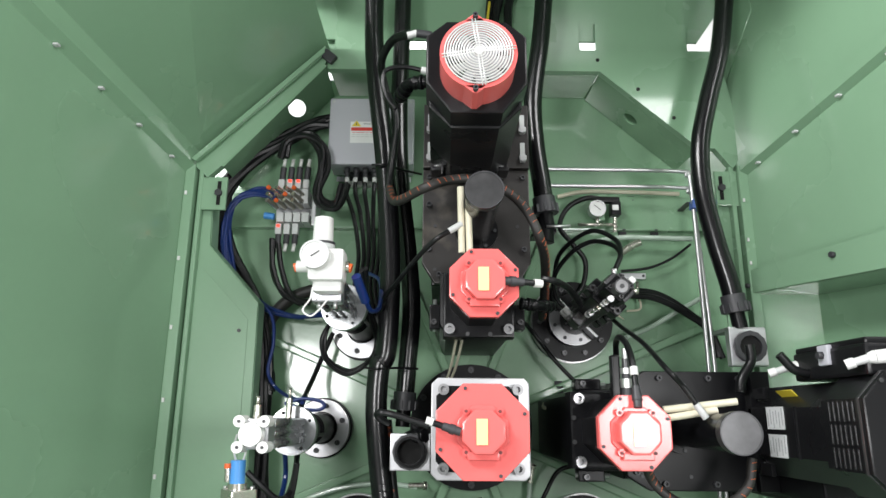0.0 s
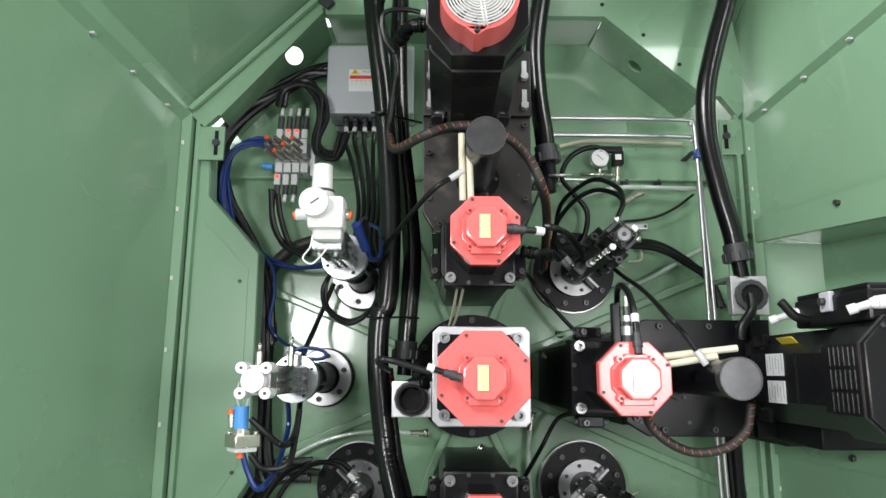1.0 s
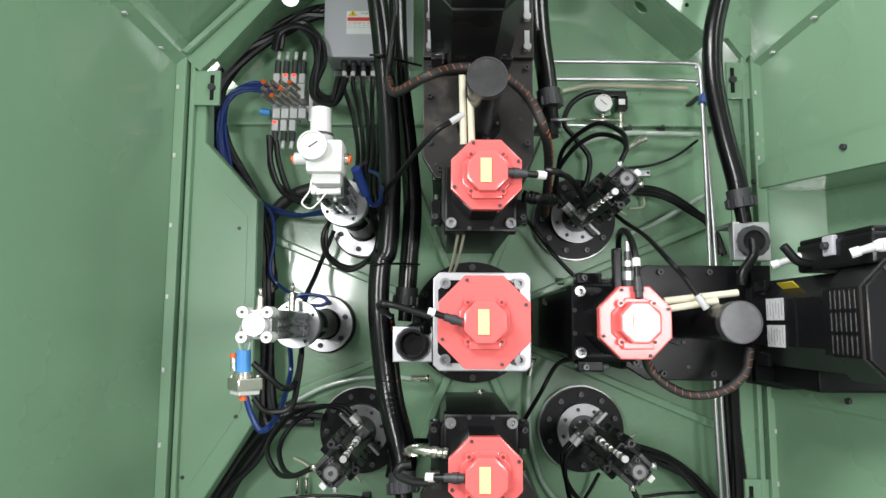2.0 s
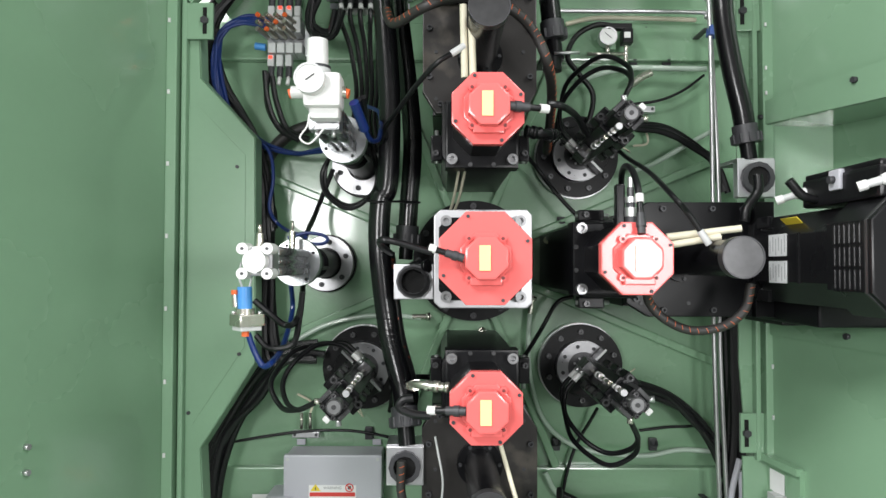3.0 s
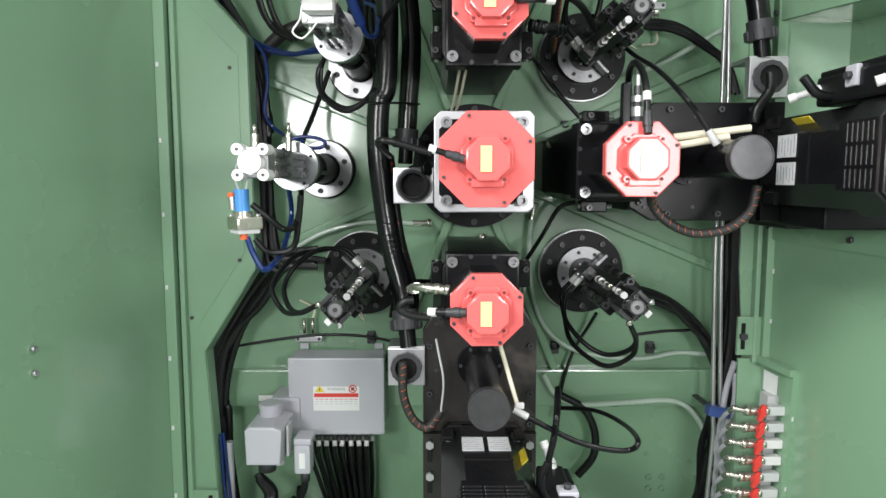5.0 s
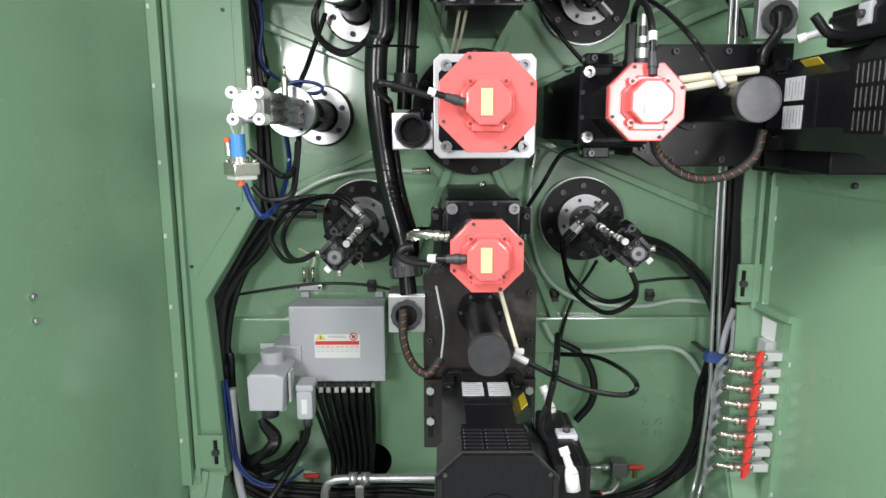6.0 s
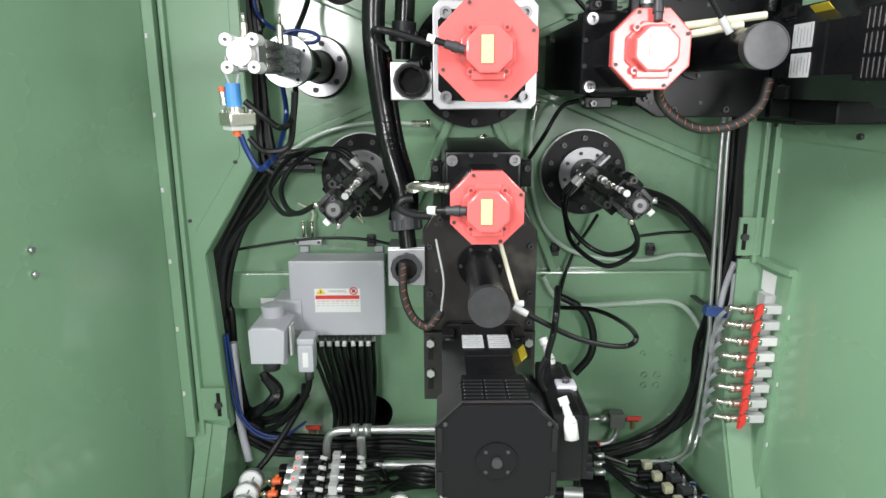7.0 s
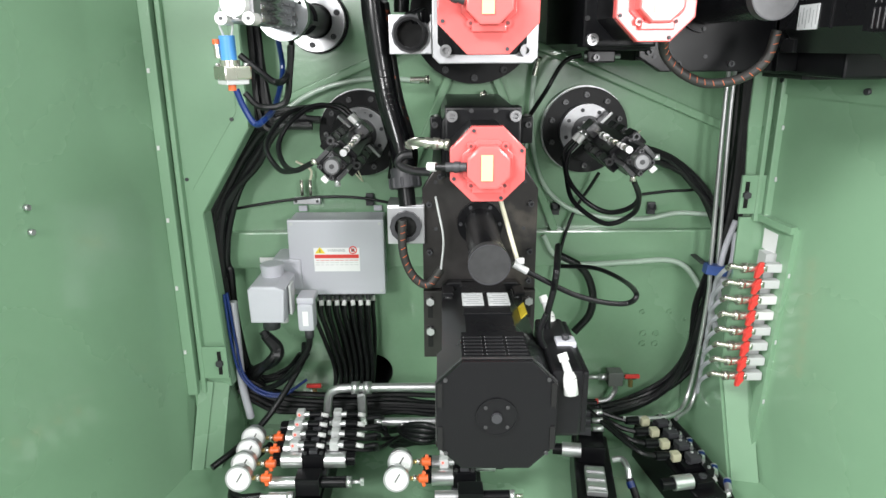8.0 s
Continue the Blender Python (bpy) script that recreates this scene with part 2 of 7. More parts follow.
for z, h in ((2.402, 0.135), (0.838, 0.135)):
    for x0, x1 in ((-0.86, -0.06), (0.30, 1.0)):
        part("cross_beam", box(B(), ((x0 + x1) / 2, 2.332, z), (x1 - x0, 0.036, h), 0.006), GREEN_IN, wall)

# floor of the machine bed and its sloping kick plates
bm = B()
slab(bm, [(-1.4, 2.36, 0.08), (1.6, 2.36, 0.08), (1.6, 0.6, 0.08), (-1.4, 0.6, 0.08)], -0.03)
single("floor", bm, GREEN, "green painted steel floor of the machine bed", "floor", kind="structure", flat=True)
bm = B()
slab(bm, [(-0.845, 2.128, 0.425), (-0.752, 2.128, 0.405), (-0.792, 2.062, 0.08), (-0.888, 2.062, 0.08)], 0.012)
slab(bm, [(-0.752, 2.128, 0.405), (-0.77, 2.345, 0.42), (-0.77, 2.345, 0.08), (-0.792, 2.062, 0.08)], 0.012)
foot_l = single("frame_lower_left", bm, GREEN, "green sloping foot plate of the frame", "frame", kind="structure", flat=True)
part("foot_lip", slab(B(), [(-0.850, 2.118, 0.430), (-0.803, 2.118, 0.420), (-0.853, 2.052, 0.085), (-0.893, 2.052, 0.102)], 0.006), GREEN, foot_l)
part("foot_sill", slab(B(), [(-0.893, 2.056, 0.102), (-0.853, 2.056, 0.088), (-0.905, 1.75, 0.088), (-0.990, 1.75, 0.100)], 0.006), GREEN, foot_l)
bm = B()
slab(bm, [(1.050, 2.10, 0.46), (0.965, 2.12, 0.46), (0.985, 1.98, 0.08), (1.070, 1.96, 0.08)], 0.012)
slab(bm, [(0.965, 2.12, 0.46), (0.93, 2.345, 0.50), (0.93, 2.345, 0.08), (0.985, 1.98, 0.08)], 0.012)
single("frame_lower_right", bm, GREEN, "green sloping foot plate of the frame", "frame", kind="structure", flat=True)

# left post, gusset and side wall
bm = B()
prism(bm, [(-0.86, 2.46), (-0.80, 2.46), (-0.79, 2.215), (-0.612, 2.02), (-0.605, 1.295), (-0.778, 1.02), (-0.745, 0.40), (-0.86, 0.40)], 2.130, 2.138)
frame_l = single("frame_left", bm, GREEN_FR, "green sheet steel corner plate with bevelled cut-out", "frame", kind="structure", flat=True)
for x, z in ((-0.836, 2.106), (-0.833, 1.62), (-0.814, 1.134), (-0.666, 1.926), (-0.654, 1.322)):
    part("screw", cyl(B(), (x, 2.131, z), (x, 2.124, z), 0.006, n=10), DGREY, frame_l)
part("cover_plate", prism(B(), [(-0.842, 2.13), (-0.80, 2.13), (-0.640, 1.965), (-0.638, 1.345), (-0.80, 1.10), (-0.842, 1.10)], 2.1275, 2.130), GREEN_FR, frame_l)
for p, q in (((-0.79, 2.215), (-0.612, 2.02)), ((-0.612, 2.02), (-0.605, 1.295)), ((-0.605, 1.295), (-0.778, 1.02)), ((-0.778, 1.02), (-0.745, 0.40)), ((-0.80, 2.46), (-0.79, 2.215))):
    part("edge_return", slab(B(), [(p[0], 2.135, p[1]), (q[0], 2.135, q[1]), (q[0] + 0.004, 2.19, q[1]), (p[0] + 0.004, 2.19, p[1])], 0.003), GREEN_FR, frame_l)
part("post", box(B(), (-0.868, 2.125, 1.44), (0.034, 0.07, 2.11), 0.004), GREEN_FR, frame_l)
part("post_lip", box(B(), (-0.833, 2.118, 1.44), (0.016, 0.03, 2.11), 0.004), GREEN_FR, frame_l)
for z in (2.395, 0.50):
    tab = part("slotted_tab", box(B(), (-0.785, 2.112, z), (0.085, 0.012, 0.118), 0.002), GREEN_FR, frame_l)
    part("slot", box(B(), (-0.768, 2.1045, z), (0.012, 0.004, 0.085), 0.0), HOLE, tab)
    part("bolt", cyl(B(), (-0.768, 2.106, z), (-0.768, 2.094, z), 0.013, n=6), DGREY, tab)
SP = 0.22  # splay of the side walls


def lx(y):
    return -0.877 - SP * (2.13 - y)


def rx(y):
    return 1.025 + 0.24 * (2.13 - y)


bm = B()
slab(bm, [(lx(2.13), 2.13, 0.05), (lx(2.13), 2.13, 2.466), (lx(0.7), 0.7, 2.749), (lx(0.7), 0.7, 0.05)], -0.02)
wl = single("wall_left", bm, GREEN, "large green painted door panel with glossy paint", "wall", kind="structure", flat=True)
for z in (1.172, 1.111):
    x, y = lx(1.585), 1.585
    part("bolt", cyl(B(), (x, y, z), (x + 0.012, y - 0.002, z), 0.008, n=6), STEEL, wl)
for k in range(9):
    z = 0.55 + 0.23 * k
    part("edge_clip", box(B(), (lx(2.13) + 0.002, 2.088, z), (0.008, 0.006, 0.014), 0.001), WHITE, wl)
# folded rail between the wall and the slanted roof: a shaded lower flange and a lit face
rail = [(2.12, 2.466), (0.7, 2.749)]
part("rail_flange", slab(B(), [(lx(y) + dx, y, z + dz) for (y, z), dx, dz in ((rail[0], 0.0, -0.004), (rail[1], 0.0, -0.004), (rail[1], 0.030, 0.021), (rail[0], 0.030, 0.021))], 0.004), GREEN, wl)
part("rail_face", slab(B(), [(lx(y) + 0.030, y, z + dz) for (y, z), dz in ((rail[0], 0.021), (rail[1], 0.021), (rail[1], 0.082), (rail[0], 0.082))], 0.006), GREEN, wl)
for k in range(5):
    y = 2.0 - 0.17 * k
    part("rail_clip", box(B(), (lx(y) + 0.008, y, 2.466 + 0.199 * (2.12 - y) - 0.004), (0.014, 0.014, 0.006), 0.001), LGREY, wl)
bm = B()
slab(bm, [(lx(2.13) + 0.03, 2.13, 2.545), (-0.42, 2.13, 2.97), (-0.52, 0.7, 3.25), (lx(0.7) + 0.03, 0.7, 2.831)], -0.02)
roof_l = single("ceiling_left", bm, GREEN, "slanted green roof panel", "ceiling", kind="structure", flat=True)
# chamfer beam along the upper left corner
bm = B()
slab(bm, [(-0.865, 2.10, 2.50), (-0.41, 2.10, 2.955), (-0.428, 2.10, 2.885), (-0.765, 2.10, 2.495), (-0.81, 2.10, 2.45)], 0.03)
fr = single("frame_upper_left", bm, GREEN, "green slanted corner beam of folded sheet steel", "frame", kind="structure", flat=True)
part("fold", slab(B(), [(-0.845, 2.085, 2.50), (-0.425, 2.085, 2.92), (-0.425, 2.085, 2.945), (-0.862, 2.085, 2.508)], 0.015), GREEN, fr)
ret = part("return_plate", slab(B(), [(-0.428, 2.10, 2.885), (-0.765, 2.10, 2.495), (-0.775, 2.345, 2.505), (-0.438, 2.345, 2.895)], 0.008), GREEN_IN, fr)
e0, e1 = Vector((0, -0.05, 1.66)), Vector((-0.536, 2.18, 2.752))
way = (e1 - e0).normalized()
cut(ret, [cutter(e1 - way * 0.15, e1 + way * 0.15, 0.032)])
cut(wall, [cutter(e1 + way * 0.05, e1 + way * 0.6, 0.045)])
part("angle_clip", box(B(), (-0.412, 2.085, 2.91), (0.05, 0.02, 0.035), 0.003, (0, 40, 0)), DGREY, fr)
# top beam and right corner plate
bm = B()
prism(bm, [(-0.415, 2.95), (-0.415, 2.87), (0.565, 2.87), (0.90, 2.575), (0.955, 2.575), (1.01, 2.50), (1.06, 2.56), (1.0, 2.955), (0.54, 2.955)], 2.10, 2.13)
ft = single("frame_top", bm, GREEN, "green top beam with bevelled corner plate", "frame", kind="structure", flat=True)
part("return_plate", slab(B(), [(-0.41, 2.13, 2.87), (0.565, 2.13, 2.87), (0.565, 2.345, 2.89), (-0.41, 2.345, 2.89)], 0.008), GREEN_IN, ft)
r2 = part("return_plate", slab(B(), [(0.565, 2.13, 2.87), (0.90, 2.13, 2.575), (0.90, 2.345, 2.585), (0.565, 2.345, 2.88)], 0.008), GREEN_IN, ft)
slot_at = Vector((0.705, 2.24, 2.748))
cut(r2, [cutter(slot_at - Vector((0.10, 0, 0.11)), slot_at + Vector((0.10, 0, 0.11)), 0.030)])
for x, z in ((0.56, 2.915), (0.70, 2.80), (0.82, 2.69)):
    part("screw_hole", cyl(B(), (x, 2.101, z), (x, 2.098, z), 0.007, n=10), HOLE, ft)
# panels above the beam, with gaps that let the hall show
bm = B()
for x0, x1 in ((-0.40, -0.14), (-0.06, 0.503), (0.562, 0.90)):
    slab(bm, [(x0, 2.134, 2.94), (x1, 2.134, 2.94), (x1, 2.134, 3.08), (x0, 2.134, 3.08)], 0.01)
slab(bm, [(-0.44, 2.15, 3.015), (0.945, 2.15, 3.015), (1.245, 2.15, 3.45), (-0.44, 2.15, 3.45)], 0.01)
slab(bm, [(-0.90, 2.17, 2.895), (-0.40, 2.17, 2.895), (-0.40, 2.17, 3.45), (-0.90, 2.17, 3.45)], 0.01)
single("wall_upper", bm, GREEN, "green upper wall panels above the beam", "wall", kind="structure", flat=True)
# Unseen sheet that shades the recess; front edge trimmed to let light in.
bm = B()
slab(bm, [(-0.55, 2.2, 3.22), (1.40, 2.2, 3.22), (1.40, 1.25, 3.22), (-0.55, 1.25, 3.22)], 0.02)
single("ceiling", bm, GREEN, "unseen green sheet added over the machine to shade its top", "ceiling", kind="structure", flat=True)

# right post and walls
bm = B()
prism(bm, [(0.955, 2.50), (1.03, 2.50), (1.05, 2.06), (1.05, 1.02), (0.975, 1.02), (0.955, 1.30)], 2.130, 2.138)
frame_r = single("frame_right", bm, GREEN, "green sheet steel post with slotted tabs", "frame", kind="structure", flat=True)
part("post", box(B(), (1.04, 2.125, 1.75), (0.034, 0.07, 1.52), 0.004), GREEN, frame_r)
part("post_lip", box(B(), (1.005, 2.118, 1.75), (0.016, 0.03, 1.52), 0.004), GREEN, frame_r)
for z in (2.43, 1.077, 1.53):
    tab = part("slotted_tab", box(B(), (0.985, 2.112, z), (0.075, 0.012, 0.125), 0.002), GREEN, frame_r)
    part("slot", box(B(), (0.965, 2.1045, z), (0.012, 0.004, 0.085), 0.0), HOLE, tab)
    part("bolt", cyl(B(), (0.965, 2.106, z), (0.965, 2.094, z), 0.013, n=6), DGREY, tab)
bm = B()
slab(bm, [(rx(2.13) + 0.02, 2.13, 2.06), (rx(2.13) + 0.02, 2.13, 2.469), (rx(0.7) + 0.02, 0.7, 2.775), (rx(0.7) + 0.02, 0.7, 1.99)], 0.02)
wr = single("wall_right_upper", bm, GREEN, "green painted side panel above the motor", "wall", kind="structure", flat=True)
part("bottom_fold", slab(B(), [(rx(2.13), 2.13, 2.06), (rx(0.7), 0.7, 1.99), (rx(0.7) + 0.24, 0.7, 1.99), (rx(2.13) + 0.24, 2.13, 2.06)], 0.01), GREEN, wr)
part("edge_beam", slab(B(), [(rx(2.13) - 0.006, 2.13, 2.062), (rx(2.13) - 0.006, 2.13, 2.135), (rx(0.7) - 0.006, 0.7, 2.135), (rx(0.7) - 0.006, 0.7, 1.992)], 0.006), GREEN, wr)
part("bolt", cyl(B(), (1.109, 1.756, 2.108), (1.097, 1.753, 2.108), 0.009, n=6), DGREY, wr)
part("bolt", cyl(B(), (1.024, 2.10, 2.085), (1.012, 2.097, 2.085), 0.008, n=6), DGREY, wr)
for z in (2.16, 2.24, 2.38):
    part("edge_clip", box(B(), (1.030, 2.085, z), (0.006, 0.006, 0.012), 0.001), WHITE, wr)
bm = B()
slab(bm, [(rx(2.125) + 0.03, 2.125, 0.05), (rx(2.125) + 0.03, 2.125, 1.455), (rx(0.7) + 0.03, 0.7, 1.44), (rx(0.7) + 0.03, 0.7, 0.05)], -0.02)
slab(bm, [(rx(2.13) + 0.03, 2.13, 1.45), (rx(2.13) + 0.26, 2.13, 1.45), (rx(0.7) + 0.26, 0.7, 1.435), (rx(0.7) + 0.03, 0.7, 1.435)], 0.01)
slab(bm, [(1.03, 2.125, 1.44), (1.29, 2.125, 1.44), (1.29, 2.125, 2.075), (1.03, 2.125, 2.075)], 0.012)
slab(bm, [(1.275, 2.13, 1.44), (1.275, 2.13, 2.07), (1.60, 0.7, 2.07), (1.60, 0.7, 1.42)], -0.02)
slab(bm, [(0.96, 2.130, 0.40), (1.07, 2.130, 0.06), (1.07, 2.130, 1.0), (0.96, 2.130, 1.0)], 0.01)
wrl = single("wall_right", bm, GREEN, "green painted side wall with bolted border strip", "wall", kind="structure", flat=True)
part("border_strip", slab(B(), [(rx(2.12) + 0.015, 2.12, 1.392), (rx(2.12) + 0.015, 2.12, 1.458), (rx(0.7) + 0.015, 0.7, 1.443), (rx(0.7) + 0.015, 0.7, 1.352)], -0.014), GREEN, wrl)
for y, z in ((2.10, 1.432), (1.80, 1.415), (1.5, 1.405)):
    part("bolt", cyl(B(), (rx(y) + 0.004, y, z), (rx(y) - 0.010, y - 0.003, z), 0.009, n=6), DGREY, wrl)
part("inner_post", slab(B(), [(rx(2.125) + 0.016, 2.125, 1.01), (rx(2.125) + 0.016, 2.125, 1.392), (rx(2.094) + 0.016, 2.094, 1.392), (rx(2.094) + 0.016, 2.094, 1.01)], -0.013), GREEN, wrl)
for z in (1.29, 1.13):
    part("edge_clip", box(B(), (rx(2.09) + 0.008, 2.09, z), (0.006, 0.008, 0.014), 0.001), LGREY, wrl)
# folded frame round the ball valves
bm = B()
slab(bm, [(rx(2.12) + 0.004, 2.12, 0.995), (rx(1.965) + 0.004, 1.965, 0.985), (rx(1.965) + 0.004, 1.965, 1.006), (rx(2.12) + 0.004, 2.12, 1.016)], 0.025)
slab(bm, [(rx(2.05) + 0.010, 2.05, 0.08), (rx(2.018) + 0.010, 2.018, 0.08), (rx(1.965) + 0.010, 1.965, 1.0), (rx(1.998) + 0.010, 1.998, 1.0)], 0.018)
wfr = single("window_frame_right", bm, GREEN, "green folded frame round the ball valves", "frame", kind="structure", flat=True)
part("sticker", slab(B(), [(rx(2.105) + 0.0065, 2.105, 0.968), (rx(2.045) + 0.0065, 2.045, 0.962), (rx(2.045) + 0.0065, 2.045, 0.890), (rx(2.105) + 0.0065, 2.105, 0.903)], 0.002), PAPER, wfr, "white paper sticker")
for z in (0.85, 0.62, 0.40):
    part("edge_clip", box(B(), (rx(1.975 + 0.055 * (1 - z)) + 0.006, 1.966 + 0.055 * (1 - z), z), (0.006, 0.008, 0.014), 0.001), LGREY, wfr)
bm = B()
slab(bm, [(rx(2.13), 2.13, 2.515), (rx(2.13), 2.13, 3.3), (rx(0.7), 0.7, 3.3), (rx(0.7), 0.7, 2.787)], 0.02)
roof_r = single("wall_right_top", bm, GREEN, "green upper side panel under the roof", "wall", kind="structure", flat=True)
part("rail_flange", slab(B(), [(rx(2.12) + 0.02, 2.12, 2.467), (rx(0.7) + 0.02, 0.7, 2.771), (rx(0.7) - 0.006, 0.7, 2.783), (rx(2.12) - 0.006, 2.12, 2.481)], -0.004), GREEN, roof_r)
part("rail_face", slab(B(), [(rx(2.12) - 0.006, 2.12, 2.481), (rx(0.7) - 0.006, 0.7, 2.783), (rx(0.7) - 0.006, 0.7, 2.823), (rx(2.12) - 0.006, 2.12, 2.521)], -0.005), GREEN, roof_r)
part("roof_angle", slab(B(), [(rx(2.13) - 0.004, 2.13, 2.82), (rx(1.955) - 0.004, 1.955, 3.03), (rx(1.955) - 0.004, 1.955, 3.075), (rx(2.13) - 0.004, 2.13, 2.865)], -0.006), GREEN, roof_r)
for k in range(4):
    y = 2.02 - 0.17 * k
    part("rail_clip", box(B(), (rx(y) + 0.008, y, 2.469 + 0.2137 * (2.12 - y)), (0.014, 0.014, 0.006), 0.001), LGREY, roof_r)

# ---- the hall round the machine, added out of view ----
bm = B()
slab(bm, [(-5, 2.4, 0.0), (5, 2.4, 0.0), (5, -5, 0.0), (-5, -5, 0.0)], -0.1)
single("hall_floor", bm, CONCRETE, "grey sealed concrete hall floor", "floor", kind="structure", flat=True)
# Mid grey keeps reflections in black paint dark; low tops admit light from above.
bm = B()
slab(bm, [(-5, -5, 0), (5, -5, 0), (5, -5, 3.2), (-5, -5, 3.2)], 0.2)
slab(bm, [(-5, -5, 0), (-5, 2.4, 0), (-5, 2.4, 3.2), (-5, -5, 3.2)], -0.2)
slab(bm, [(5, -5, 0), (5, 2.4, 0), (5, 2.4, 3.2), (5, -5, 3.2)], 0.2)
# Far wall added to show bright through the gaps above the beam.
slab(bm, [(-5, 5, 0), (5, 5, 0), (5, 5, 6.5), (-5, 5, 6.5)], -0.2)
single("hall_wall", bm, HALLWALL, "grey hall walls added round the machine, mostly out of view", "wall", kind="structure", flat=True)

# ---- machining units round the hub ----
def unit(angle):
    """Pose of a unit's frame: origin on the hub's axis, z outwards along the radius, y into the machine."""
    return Matrix.Translation((HX, 0, HZ)) @ Matrix.Rotation(radians(angle), 4, "Y")


def socket_screw(parent, x, y, z, r, mat=None, depth=0.012):
    bm = ring(B(), (x, y, z), (x, y - depth, z), r, r * 0.52, 14)
    cyl(bm, (x, y, z), (x, y - depth * 0.3, z), r * 0.52, n=6)
    return part("cap_screw", bm, mat or DGREY, parent)


def octo_motor(parent, m, y, r, r2, deep=0.20):
    """A servo motor seen on its red end cover."""
    cov = part("servo_motor", prism(B(), octagon(r * 0.93), y + 0.02, y + deep, 0.004), BLACK, parent, "black servo motor with red octagonal end cover")
    cov.matrix_local = m
    part("end_cover", prism(B(), octagon(r), y, y + 0.024, 0.003), RED, cov)
    part("cover_step", prism(B(), octagon(r2 * 1.2), y - 0.008, y + 0.002, 0.003), RED, cov)
    part("encoder_cap", prism(B(), octagon(r2), y - 0.042, y - 0.006, 0.005), RED, cov)
    for k in range(8):
        a = radians(45 * k + 22.5)
        if k % 2 == 0:
            x, z = r * 0.97 * math.cos(a), r * 0.97 * math.sin(a)
            part("screw", cyl(B(), (x, y + 0.001, z), (x, y - 0.004, z), 0.0042, n=8), DGREY, cov)
    for sx in (-1, 1):
        for sz in (-1, 1):
            x, z = sx * r2 * 0.80, sz * r2 * 0.93
            part("lug", cyl(B(), (x, y - 0.004, z), (x, y - 0.016, z), 0.0085, n=10), RED, cov)
            part("lug_screw", cyl(B(), (x, y - 0.012, z), (x, y - 0.019, z), 0.004, n=8), REDSCREW, cov)
    part("cap_rim", prism(B(), [(-r2 * 0.75, -r2 * 1.28), (r2 * 0.75, -r2 * 1.28), (r2 * 0.75, -r2 * 0.9), (-r2 * 0.75, -r2 * 0.9)], y - 0.018, y - 0.004, 0.003), RED, cov)
    lab = part("label", box(B(), (-0.004, y - 0.0435, 0), (0.025, 0.003, 0.056)), PALEY, cov, "pale yellow sticker")
    return cov


